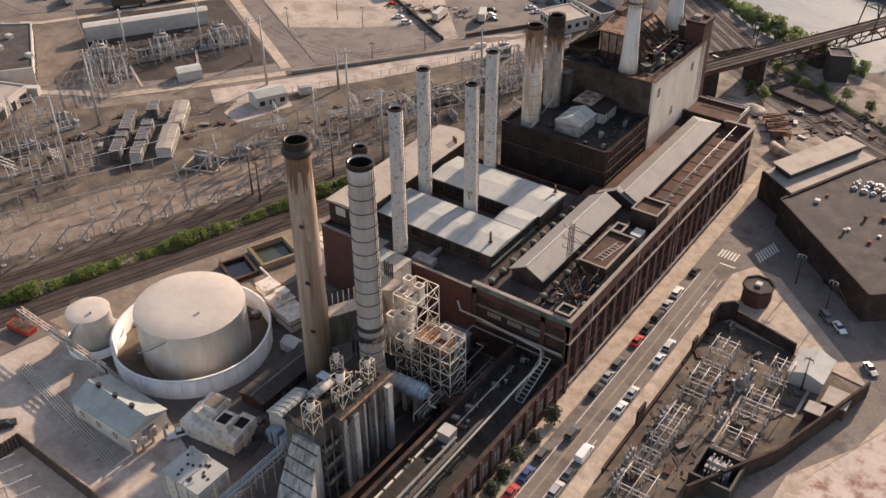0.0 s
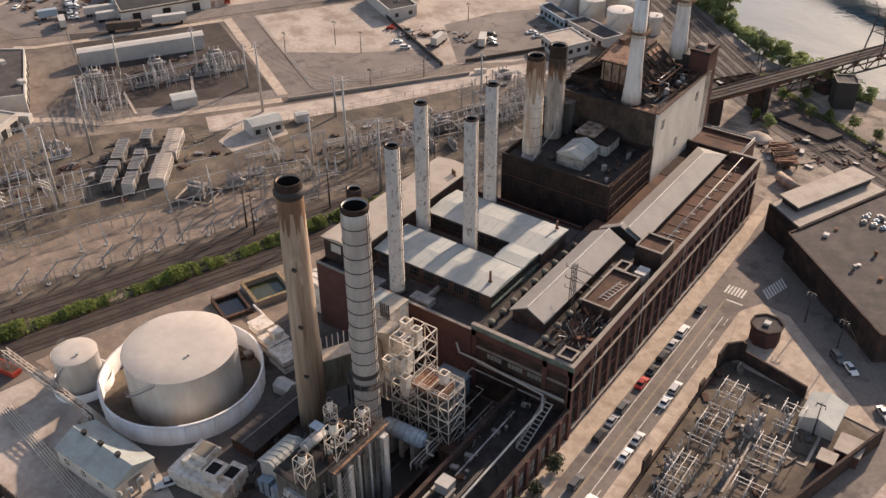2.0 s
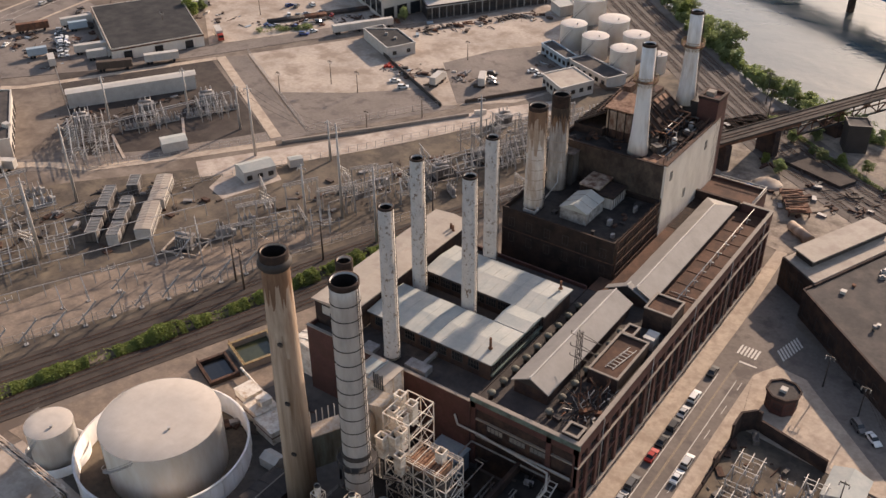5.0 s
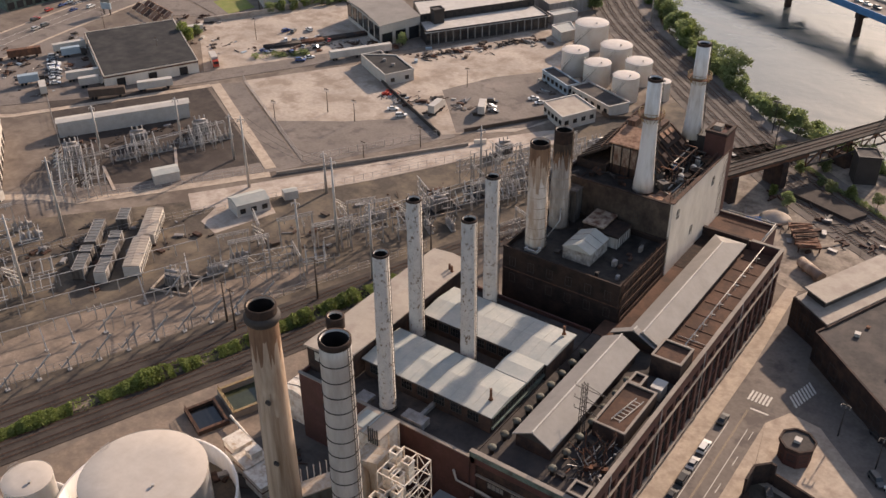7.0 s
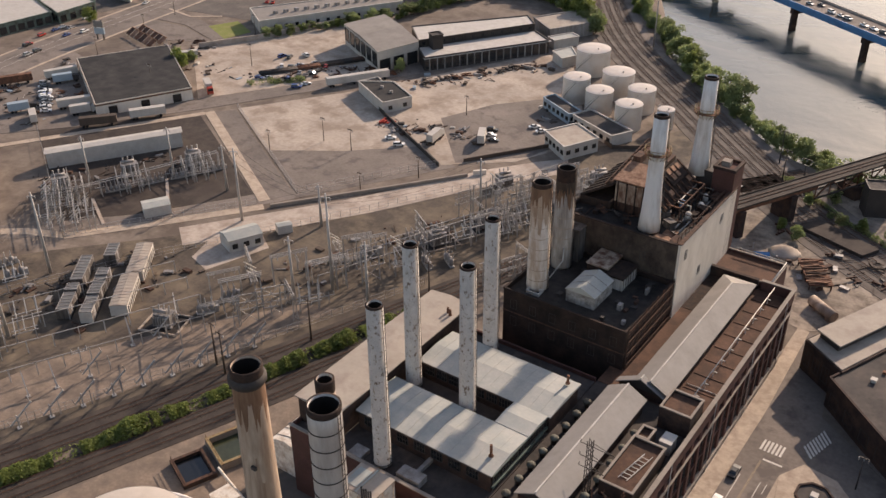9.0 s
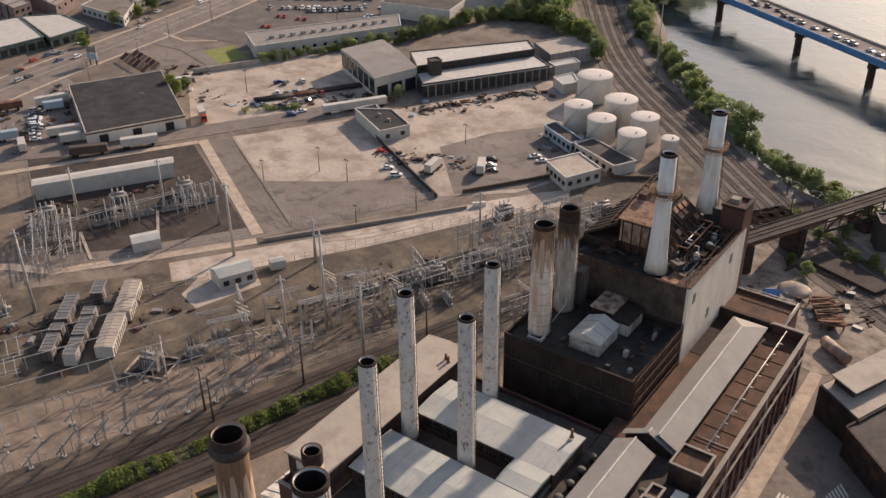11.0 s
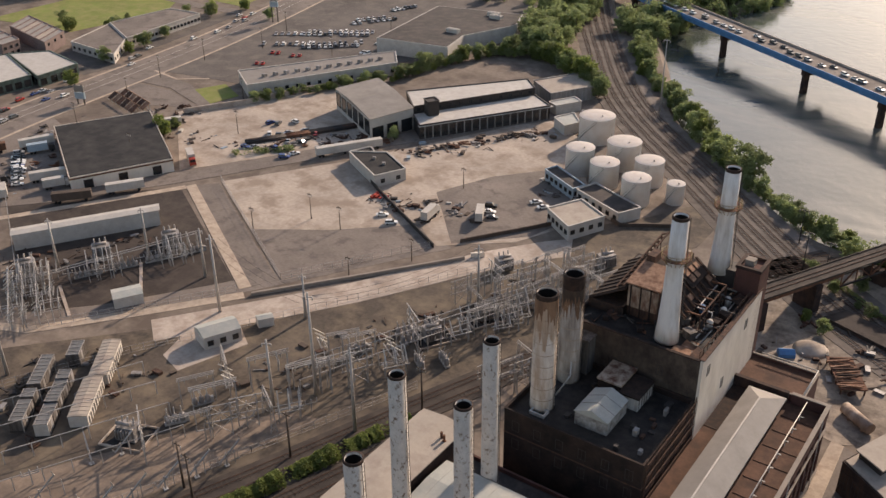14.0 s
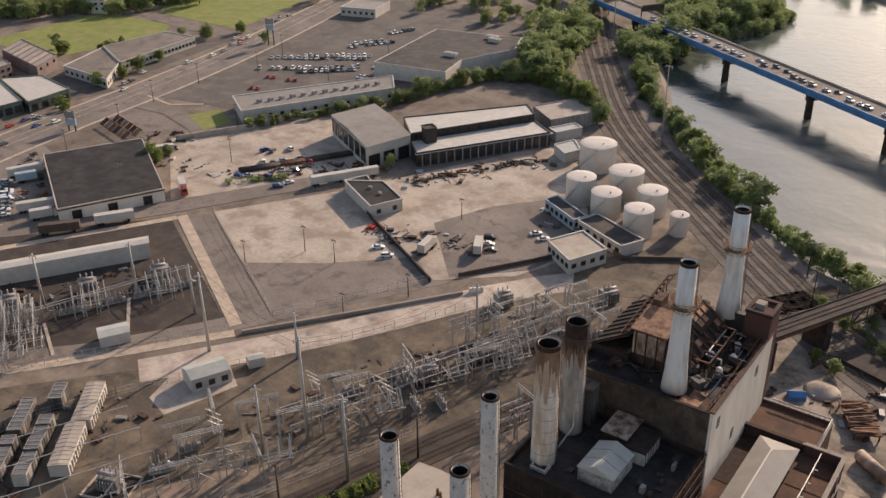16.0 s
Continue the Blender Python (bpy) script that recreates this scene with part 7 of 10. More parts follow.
solo("roof_unit", bm, M["panel_white"], "white metal roof unit above the low building", "roof unit", at=(-74.3, 101.2, 5.3))
bm = B()
box(bm, 0, 3.4, 0, 3.0, 0, 3.2), box(bm, -0.2, 3.6, -0.2, 3.2, 3.2, 3.4)
solo("brown_hut", bm, M["rust_dark"], "small brown box hut in the dark court", "hut", at=(-81.2, 111.6, 0.03))
bm = B()
for i in range(10):
    box(bm, 0.1, 0.4, i * 1.8, i * 1.8 + 1.3, 0.9, 2.2)
box(bm, 0, 0.5, -0.3, 18, 0, 0.9), box(bm, 0, 0.5, -0.3, 18, 2.2, 2.5)
solo("monitor_window", bm, M["pane_grey"], "row of grey clerestory panes on the low roof", "window", at=(-70.8, 84, 5.3))
for k, (x, y0, y1, z) in enumerate(((-80.4, 116.5, 129.8, 2.0), (-79.5, 117.2, 128.6, 2.0), (-72.9, 105.4, 125.8, 6.4))):
    bm = B()
    pipe(bm, [(x, y0, z), (x, y1, z)], 0.34)
    for i in range(4):
        rod(bm, (x, y0 + 1 + i * (y1 - y0 - 2) / 3, 0.03 if z < 5 else 5.3), (x, y0 + 1 + i * (y1 - y0 - 2) / 3, z), 0.14)
    solo("court_pipe", bm, M["clad_pale"], "long pale pipe on short posts beside the dark court", "pipe", group="pipes in the court")
bm = B()
box(bm, -80.3, -79.9, 62, 106.6, 0, 3.4), box(bm, -80.45, -79.75, 62, 106.6, 3.4, 3.55)
solo("court_wall", bm, M["brick_soot"], "sooty brown brick wall along the boiler court", "wall", kind="structure")
bm = B()
for k in range(11):
    box(bm, -79.4, -78.8, 84 + 2.1 * k, 85.9 + 2.1 * k, 0.03, 0.09)
solo("kerb_strip", bm, M["sidewalk"], "pale concrete kerb stones along the court wall", "kerb", kind="structure")
# dark slab that puts the court's shade into the ground colour
slab("court_floor", [(-104, 98), (-81.6, 78), (-75.9, 78), (-75.9, 131.2), (-104, 131.2)], 0.028, M["gravel_dark"], "near-black ground of the boiler court, its shade painted in", "yard")
bm = B()
box(bm, -93.2, -86.8, 126.5, 130.7, 0, 4.8), box(bm, -93.5, -86.5, 126.2, 130.9, 4.8, 5.1)
solo("court_annex", bm, M["panel_blue"], "low blue-grey flat roofed annex in the court", "annex")
random.seed(31)
for i in range(20):
    x, y = random.uniform(-100, -84.5), random.uniform(99, 131)
    bm = B()
    h = random.uniform(0.8, 4.5)
    if i % 2:
        box(bm, 0, random.uniform(0.6, 2.4), 0, random.uniform(0.6, 2.4), 0, h)
    else:
        pipe(bm, [(0, 0, 0), (0, 0, h), (random.uniform(1, 4), 0, h), (random.uniform(1, 4), random.uniform(1, 4), h * 0.4)], 0.3)
    solo("plant_fitting", bm, M[random.choice(("steel_dark", "clad_soot", "rust_dark", "steel_dark", "clad_soot"))], "weathered pump or pipe piece in the dark court", "fitting", group="plant fittings in the court", at=(x, y, 0.03))

random.seed(77)
for i in range(34):
    x, y, k = random.uniform(-76.4, -71.6), random.uniform(78, 134), random.uniform(0.3, 0.9)
    bm = B()
    if i % 3 == 0:
        box(bm, -k, k, -0.5 * k, 0.5 * k, 0, 0.7 * k), box(bm, -k - 0.06, k + 0.06, -0.5 * k - 0.06, 0.5 * k + 0.06, 0.7 * k, 0.8 * k)
    elif i % 3 == 1:
        tube(bm, [(0, 0.25), (0.9, 0.25), (0.95, 0.42), (1.2, 0.3)], 10)
    else:
        pipe(bm, [(0, -2.5 * k, 0.2), (0, 2.5 * k, 0.2), (0.8, 2.5 * k, 0.2)], 0.18)
    solo("roof_fitting", bm, M[random.choice(("steel_dark", "rust", "rust_dark", "panel_grey", "wood"))], "small sooty fitting on the low roof", "roof fitting", group="fittings on the low roof", at=(x, y, 5.3), turn=random.uniform(0, 20))
for k, (pts, w_, m_) in enumerate((([(-65.0, 131.0, 9.5), (-84, 130.9, 9.5)], 0.5, "steel_pale"), ([(-70, 130.9, 7.2), (-86.4, 130.9, 7.2), (-86.4, 126.5, 7.2)], 0.4, "panel_grey"))):
    bm = B()
    pipe(bm, pts, w_)
    solo("plant_pipe", bm, M[m_], "bent pale process pipe along the hall end", "pipe", group="process pipes in the court")
random.seed(78)
for i in range(22):
    x, y, k = random.uniform(-104, -85), random.uniform(98, 131), random.uniform(0.4, 1.2)
    bm = B()
    if i % 3 == 0:
        box(bm, -k, k, -k * 0.7, k * 0.7, 0, k * 1.3), box(bm, -k * 0.6, k * 0.6, -k * 0.4, k * 0.4, k * 1.3, k * 1.6)
    elif i % 3 == 1:
        tube(bm, [(0, 0.6 * k), (1.8 * k, 0.6 * k), (2.2 * k, 0.25 * k)], 12)
    else:
        pipe(bm, [(-2 * k, 0, 0), (-2 * k, 0, 1.5 * k), (2 * k, 0, 1.5 * k), (2 * k, k, 1.5 * k), (2 * k, k, 0)], 0.3)
    solo("court_unit", bm, M[random.choice(("clad_soot", "steel_dark", "rust_dark", "steel_dark", "clad_soot", "clad_pale"))], "pump, drum or valve box on the dark court floor", "plant unit", group="small units in the court", at=(x, y, 0.02), turn=random.choice((0, 90, 12)))


# ---- buildings further off ----
def quad_building(name, label, corners, h, wall, roof, category="building", windows=(), ridge=0.0, lip=0.5, win=None, at_z=0.0):
    """A flat-roofed or low-pitched building over four plan corners (anticlockwise). windows: (side, count, height)."""
    ox, oy = corners[0]
    c = [(x - ox, y - oy) for x, y in corners]
    ob = thing(name, label, category, (ox, oy, at_z))
    bm = B()
    prism(bm, c, 0, h)
    part("wall", bm, M[wall], ob)
    mx, my = sum(p[0] for p in c) / 4, sum(p[1] for p in c) / 4
    grow = lambda k: [(mx + (x - mx) * k, my + (y - my) * k) for x, y in c]
    bm = B()
    if ridge:
        e = grow(1.02)
        z = h + 0.05
        va = [bm.verts.new((*p, z)) for p in e]
        m0 = bm.verts.new(((e[0][0] + e[3][0]) / 2, (e[0][1] + e[3][1]) / 2, h + ridge))
        m1 = bm.verts.new(((e[1][0] + e[2][0]) / 2, (e[1][1] + e[2][1]) / 2, h + ridge))
        for f in ((va[0], va[1], m1, m0), (va[2], va[3], m0, m1), (va[3], va[0], m0), (va[1], va[2], m1), (va[3], va[2], va[1], va[0])):
            bm.faces.new(f)
        part("roof", bm, M[roof], ob)
    else:
        prism(bm, grow(0.985), h, h + 0.12)
        part("roof", bm, M[roof], ob)
        bm = B()
        for i in range(4):
            p, q = Vector(c[i]), Vector(c[(i + 1) % 4])
            rod(bm, (*p, h + lip / 2), (*q, h + lip / 2), lip)
        part("parapet", bm, M[wall], ob)
    for side, n, z in windows:
        p, q = Vector(c[side]), Vector(c[(side + 1) % 4])
        d = (q - p)
        o = Vector((d.y, -d.x)).normalized() * 0.11
        for i in range(n):
            s = p + d * ((i + 0.5) / n) + o
            window(ob, win or far_win, (s.x, s.y, z), math.degrees(math.atan2(d.y, d.x)) - 90)
    return ob


far_win = window_mesh(1.6, 1.5, 2, 1)
dock_win = window_mesh(3.2, 3.2, 1, 1)
tall_fw = window_mesh(2.2, 4.2, 2, 3)
bay_win = window_mesh(5.2, 6.0, 1, 1, 0.2)

quad_building("warehouse", "wide warehouse with a black felt roof and pale metal walls", [(-320.3, 228.3), (-304, 260.5), (-351, 288.8), (-368.6, 255.6)], 5.0, "cream", "roof_black", windows=((0, 3, 1.8),), win=dock_win, lip=0.18)
bm = B()
for a_, b_ in (((-320.3, 228.3), (-304, 260.5)), ((-304, 260.5), (-351, 288.8)), ((-368.6, 255.6), (-320.3, 228.3))):
    rod(bm, (*a_, 4.5), (*b_, 4.5), 0.5, 4)
solo("eave_band", bm, M["rust"], "dark red eave band round the warehouse", "band")
quad_building("control_building", "long white metal-clad switchgear building", [(-297.2, 191.2), (-273.6, 228.8), (-277.8, 231.8), (-301.4, 194.2)], 5.4, "panel_white", "panel_white", ridge=0.5)
quad_building("hall_shed", "tall grey metal shed with an open pillared front", [(-263, 324), (-257, 344), (-292, 365), (-298, 344)], 9.0, "panel_white", "roof_mid", windows=((3, 6, 5.0), (0, 3, 2.2)), win=bay_win, ridge=1.0)
ww = quad_building("rail_warehouse", "long low white-roofed warehouse with an open dark front", [(-248, 336), (-217, 384), (-229, 392), (-258, 345)], 5.6, "steel_dark", "panel_white", windows=((0, 16, 2.6),), win=dock_win)
quad_building("rail_warehouse", "upper white-roofed bay of the long warehouse", [(-258.2, 345.5), (-229.2, 392.3), (-238, 401), (-272, 359)], 8.4, "steel_dark", "panel_white", windows=((0, 12, 7.2),), win=far_win)
for i in range(17):
    bm = B()
    x, y = 1.2 + 29.0 * i / 16, 1.8 + 45.2 * i / 16
    box(bm, x - 0.05, x + 0.35, y - 0.35, y + 0.05, 0, 5.4)
    part("post", bm, M["panel_grey"], ww)
bm = B()
prism(bm, [(0.3, -0.8), (32.2, 48.6), (30.6, 49.4), (-1.2, 0.4)], 5.3, 5.55)
part("eave", bm, M["panel_white"], ww)
quad_building("elevator_house", "dark square elevator house above the warehouse roof", [(-251, 346), (-248.6, 350), (-252.6, 352.6), (-255, 348.6)], 11.5, "steel_dark", "roof_dark")
quad_building("depot_building", "long grey low building by the trees", [(-224, 397), (-213, 417), (-226, 431), (-239, 408)], 5.6, "panel_grey", "roof_tan")
quad_building("depot_shed", "small pale shed beside the grey building", [(-217, 389), (-211, 400), (-216, 403), (-222, 392)], 4.0, "panel_white", "roof_white")
quad_building("store_building", "long low store with a grey flat roof", [(-340, 333), (-305, 395), (-317, 409), (-358, 345)], 5.5, "panel_white", "roof_mid", windows=((0, 14, 2.2),))
mall = thing("shopping_mall", "large low shopping mall with a dark roof and white walls", "building", (-335, 417, 0))
for pts in ([(0, 0), (39, 6), (34, 27), (46, 58), (38, 78), (-11, 68)],):
    bm = B()
    prism(bm, pts, 0, 7.6)
    part("wall", bm, M["panel_white"], mall)
    bm = B()
    prism(bm, [(0.8, 0.8), (38.2, 6.6), (33.3, 27), (45.2, 58), (37.4, 77), (-10, 67.3)], 7.6, 7.75)
    part("roof", bm, M["roof_dark"], mall)
quad_building("school_building", "long low school with a grey roof and rows of windows", [(-446, 352), (-452, 406), (-474, 404), (-478, 366)], 5.0, "panel_white", "asphalt", windows=((0, 20, 2.4),))
quad_building("school_building", "low white end wing of the school", [(-429.5, 331), (-447, 351.6), (-478, 365.6), (-466, 333)], 4.6, "panel_white", "asphalt", windows=((3, 8, 2.2), (0, 6, 2.2)))
quad_building("garage_building", "low white-roofed garage with green walls", [(-429, 289), (-430, 311), (-459, 316), (-472, 302)], 5.2, "green", "panel_white", windows=((0, 4, 2.2), (3, 8, 2.2)), win=dock_win)
quad_building("garage_building", "white-roofed wing of the green garage", [(-436, 262), (-433, 288.4), (-472, 301), (-480, 270)], 5.2, "green", "panel_white", windows=((0, 6, 2.2),), win=dock_win)
for i in range(7):
    quad_building("row_house", "narrow brick row house with a flat roof", [(-470 - i * 6.2, 321 + i * 1.2), (-480 - i * 6.2, 339 + i * 1.2), (-485.8 - i * 6.2, 340 + i * 1.2), (-475.8 - i * 6.2, 322 + i * 1.2)][::1], 6.4, "brick_pale", ("roof_grey", "roof_tan", "roof_grey")[i % 3], category="house", windows=((0, 3, 4.8),))
for i in range(4):
    quad_building("row_house", "old brick house by the garage", [(-482 - i * 9, 305 + i * 1.5), (-484 - i * 9, 316 + i * 1.5), (-492.5 - i * 9, 318 + i * 1.5), (-490.5 - i * 9, 307 + i * 1.5)], 7.0, "brick_pale", "roof_grey", category="house", windows=((0, 3, 2.0), (0, 3, 5.0)))
quad_building("lot_building", "small pale block building with a dark roof in the lots", [(-234.2, 291.1), (-229, 302.2), (-244, 310.4), (-256, 303)], 4.2, "panel_white", "roof_black", windows=((0, 2, 1.9),))
quad_building("lot_annex", "low dark-roofed annex behind the block building", [(-249.6, 307.4), (-247.6, 308.8), (-254, 313), (-257.4, 305)], 3.2, "panel_white", "roof_black")
for x, y in ((-238, 301), (-244, 303)):
    bm = B()
    box(bm, -0.6, 0.6, -0.5, 0.5, 0, 0.9)
    solo("roof_hatch", bm, M["panel_grey"], "small grey hatch on the dark flat roof", "hatch", at=(x, y, 4.33), turn=28)
quad_building("office_building", "low white flat-roofed office by the tanks", [(-159, 294), (-153, 307), (-165, 314), (-171, 302)], 4.8, "panel_white", "roof_tan", windows=((0, 4, 2.6), (3, 5, 2.6)))
quad_building("depot_office", "long thin green-grey depot office", [(-172, 321), (-170, 326), (-186, 335), (-188, 330)], 4.0, "panel_blue", "roof_dark", windows=((0, 2, 2.2), (3, 6, 2.2)))
quad_building("depot_office", "low depot store by the tank dike", [(-151, 313), (-147, 321), (-168, 330), (-171, 322)], 3.8, "panel_white", "roof_dark", windows=((3, 6, 2.0),))
quad_building("depot_block", "pale low block by the far tanks", [(-203, 371), (-200, 378), (-207, 386), (-211, 377)], 4.0, "panel_white", "roof_white")
quad_building("switch_hut", "small pale metal hut in the fenced switchyard", [(-243, 187), (-239, 194), (-244, 197), (-248, 190)], 3.2, "panel_white", "roof_white", ridge=0.6)
quad_building("relay_hut", "white gabled relay hut on a concrete pad", [(-207, 187.6), (-202.6, 196.6), (-209, 199.4), (-213.4, 190)], 3.8, "panel_white", "roof_white", ridge=1.2, windows=((0, 3, 1.8),))
slab("hut_pad", [(-214.5, 180), (-206, 177.5), (-200, 196), (-211, 203), (-219, 194)], 0.07, M["concrete"], "pale concrete pad round the relay hut", "pad")
quad_building("relay_hut", "tiny white hut by the service road", [(-203, 203), (-200.6, 206.6), (-203, 208), (-205.4, 204.4)], 2.6, "panel_white", "roof_white", ridge=0.4)
quad_building("transfer_depot", "dark-roofed loading depot with pale walls", [(-280, 158), (-314, 181), (-334, 166), (-300, 132)], 6.4, "panel_white", "roof_dark", windows=((0, 6, 1.9),), win=dock_win)
quad_building("transfer_depot", "low white loading wing", [(-266, 134), (-273, 150), (-296, 142), (-290, 122)], 5.0, "panel_white", "roof_tan", windows=((0, 3, 1.8),), win=dock_win)
bm = B()
for x, y in ((-290, 162), (-304, 160), (-310, 168), (-300, 152)):
    box(bm, x, x + 2.4, y, y + 1.8, 6.5, 7.9)
solo("roof_unit", bm, M["panel_white"], "white cooling units on the depot roof", "roof unit", kind="stuff")
random.seed(8)
for x, y in ((-312, 482), (-308, 478), (-312, 444)):
    bm = B()
    box(bm, 0, 7, 0, 3, 0, 1.8)
    for i in range(3):
        tube(bm, [(1.8, 0.8), (2.1, 0.8)], 12, 1.4 + 2.1 * i, 1.5)
    solo("roof_unit", bm, M["panel_white"], "white cooling unit on the mall roof", "roof unit", group="cooling units on the mall roof", at=(x, y, 7.75))
for i in range(12):
    k = i / 12
    bm = B()
    box(bm, 0, 1.8, 0, 1.8, 0, 1.3), box(bm, 0.2, 1.6, 0.2, 1.6, 1.3, 1.5)
    solo("roof_unit", bm, M["panel_grey"], "grey roof fan unit on the long store", "roof unit", group="fan units on the long store", at=(-343 + 30 * k, 345 + 53 * k, 5.62))
# tilted rows of panels on a rack, and two pole signs by the highway
for i in range(6):
    rk = thing("panel_rack", "tilted rust-brown panel with pale edges on a low rack", "panel rack", (-389 + i * 4.2, 296 - i * 1.1, 0.1), -14, group="tilted panels by the highway")
    for j in range(2):
        bm = B()
        v = [bm.verts.new(c) for c in ((0, j * 5, 1.0), (3.4, j * 5, 1.0), (3.4, j * 5 + 3.6, 3.2), (0, j * 5 + 3.6, 3.2))]
        u = [bm.verts.new((c.co.x, c.co.y, c.co.z + 0.14)) for c in v]
        bm.faces.new(v[::-1]), bm.faces.new(u)
        for k in range(4):
            bm.faces.new((v[k], v[(k + 1) % 4], u[(k + 1) % 4], u[k]))
        part("panel", bm, M[("rust_dark", "rust", "rust_pale")[(i * 2 + j) % 3]], rk)
        bm = B()
        for x_ in (0.2, 3.2):
            rod(bm, (x_, j * 5 + 0.3, 0), (x_, j * 5 + 0.3, 1.1), 0.16), rod(bm, (x_, j * 5 + 3.3, 0), (x_, j * 5 + 3.3, 3.0), 0.16)
        part("leg", bm, M["steel_pale"], rk)
        bm = B()
        rod(bm, (-0.1, j * 5 + 3.62, 3.25), (3.5, j * 5 + 3.62, 3.25), 0.3)
        part("edge_strip", bm, M["rust_pale"], rk)
for x, y, h_ in ((-394, 286, 9.0), (-418, 430, 15.0)):
    sg = thing("pylon_sign", "tall dark pylon sign beside the highway", "sign", (x, y, 0.1), 20)
    for x_ in (-1.6, 1.6):
        bm = B()
        rod(bm, (x_, 0, 0), (x_, 0, h_), 0.5)
        part("post", bm, M["steel_dark"], sg)
    for z_ in (h_ - 3.2, h_ - 6.4):
        bm = B()
        box(bm, -2.4, 2.4, -0.45, 0.45, z_, z_ + 2.8)
        part("sign_box", bm, M["pane_grey"] if z_ > h_ - 4 else M["panel_blue"], sg)
# houses and trees' edge beyond the field
quad_building("bank_building", "small white flat-roofed building by the highway", [(-430, 502), (-408, 508), (-414, 530), (-436, 524)], 5.0, "panel_white", "roof_grey", windows=((0, 6, 2.6),), win=far_win)
quad_building("apartment_house", "white block of flats among the park trees", [(-566, 420), (-556, 426), (-561, 436), (-571, 430)], 12.0, "panel_white", "roof_grey", category="house", windows=((0, 3, 3), (0, 3, 6), (0, 3, 9)))

# the low shed and flat dark-roofed works across the street
works = thing("works_building", "wide brick works with a flat brown-black roof", "building", (-49.9, 217.4, 0))
bm = B()
prism(bm, [(0, 0), (29.6, -27.9), (70, 6), (16, 37)], 0, 7.5)
part("wall", bm, M["brick_soot"], works)
bm = B()
prism(bm, [(0.6, 0), (29.6, -27.2), (69, 6), (16.2, 36.3)], 7.5, 7.65)
part("roof", bm, M["roof_dark"], works)
bm = B()
for p, q in (((0, 0), (29.6, -27.9)), ((29.6, -27.9), (70, 6)), ((70, 6), (16, 37)), ((16, 37), (0, 0))):
    rod(bm, (*p, 7.7), (*q, 7.7), 0.5)
part("parapet", bm, M["brick_soot"], works)
for i in range(7):
    k = (i + 0.5) / 7
    window(works, dock_win, (29.6 * k, -27.9 * k, 3.0), -133)
random.seed(14)
for i in range(13):
    a_, b_ = random.uniform(0.06, 0.9), random.uniform(0.12, 0.8)
    x, y = -49.9 + 29.6 * a_ + 15 * b_ + random.uniform(-1, 1), 217.4 - 27.9 * a_ + 37 * b_
    bm = B()
    s_ = random.uniform(0.3, 0.7)
    if i % 3:
        box(bm, -s_, s_, -s_, s_, 0, s_ * 1.2)
        box(bm, -s_ * 1.15, s_ * 1.15, -s_ * 1.15, s_ * 1.15, s_ * 1.2, s_ * 1.4)
    else:
        tube(bm, [(0, 0.35), (0.9, 0.35), (0.95, 0.6), (1.3, 0.4)], 10)
    solo("roof_vent", bm, M[random.choice(("panel_white", "steel_pale", "panel_grey", "rust"))], "small pale vent on the dark works roof", "vent", group="vents on the works roof", at=(x, y, 7.65))
for i in range(12):
    bm = B()
    k = random.uniform(0.5, 1.0)
    box(bm, -k, k, -k * 0.7, k * 0.7, 0, k), tube(bm, [(k, 0.5 * k), (k + 0.3, 0.5 * k)], 10)
    solo("cooling_unit", bm, M[("panel_grey", "steel_pale", "panel_blue")[i % 3]], "grey cooling unit in a cluster on the works roof", "cooling unit", group="cooling units on the works roof", at=(-36 + 2.4 * (i % 4) + random.uniform(-0.4, 0.4), 233 + 2.2 * (i // 4), 7.65), turn=random.uniform(20, 50))
ns = thing("brick_shed", "brick shed with a raised white roof strip", "building", (-58.6, 227.6, 0), 0)
E1 = [(0, 0), (10.4, -7.6), (23.6, 24.4), (12.5, 29)]
bm = B()
prism(bm, E1, 0, 8.2)
part("wall", bm, M["brick_soot"], ns)
bm = B()
prism(bm, [(0.5, 0.2), (10.1, -6.9), (23.0, 24.2), (12.6, 28.4)], 8.2, 8.4)
part("roof", bm, M["roof_tan"], ns)
bm = B()
prism(bm, [(2.4, 2.6), (7.4, -0.6), (18.6, 25.4), (13.4, 27.4)], 8.4, 10.2)
part("clerestory", bm, M["steel_dark"], ns)
bm = B()
prism(bm, [(1.6, 2.2), (7.8, -1.6), (19.4, 25.4), (12.8, 28.2)], 10.2, 10.5)
part("raised_roof", bm, M["roof_tan"], ns, "raised white metal roof strip")
for i in range(4):
    k = (i + 0.5) / 4
    window(ns, tall_fw, (10.4 * k, -7.6 * k, 4), -126)
q = thing("scrap_platform", "low rusty steel platform loaded with old beams", "platform", (-67.2, 261.4, 0.04), 30)
bm = B()
box(bm, 0, 6.4, 0, 13.5, 1.7, 2.0)
part("deck", bm, M["rust"], q)
for x in (0.4, 6.0):
    for y in (0.5, 4.6, 8.8, 13.0):
        bm = B()
        rod(bm, (x, y, 0), (x, y, 1.7), 0.3)
        part("leg", bm, M["rust_dark"], q)
random.seed(44)
for k in range(16):
    bm = B()
    y = 0.6 + 0.8 * k
    rod(bm, (random.uniform(-0.6, 1.0), y, 2.15), (random.uniform(4.6, 7.0), y + random.uniform(-0.8, 0.8), 2.2 + random.uniform(0, 0.7)), random.choice((0.2, 0.3, 0.4)))
    part("beam", bm, M[random.choice(("rust_dark", "rust", "rust_pale", "burnt"))], q)
bm = B()
tube(bm, [(0, 4.6), (0.8, 3.4), (1.7, 1.6), (2.1, 0.3)], 18)
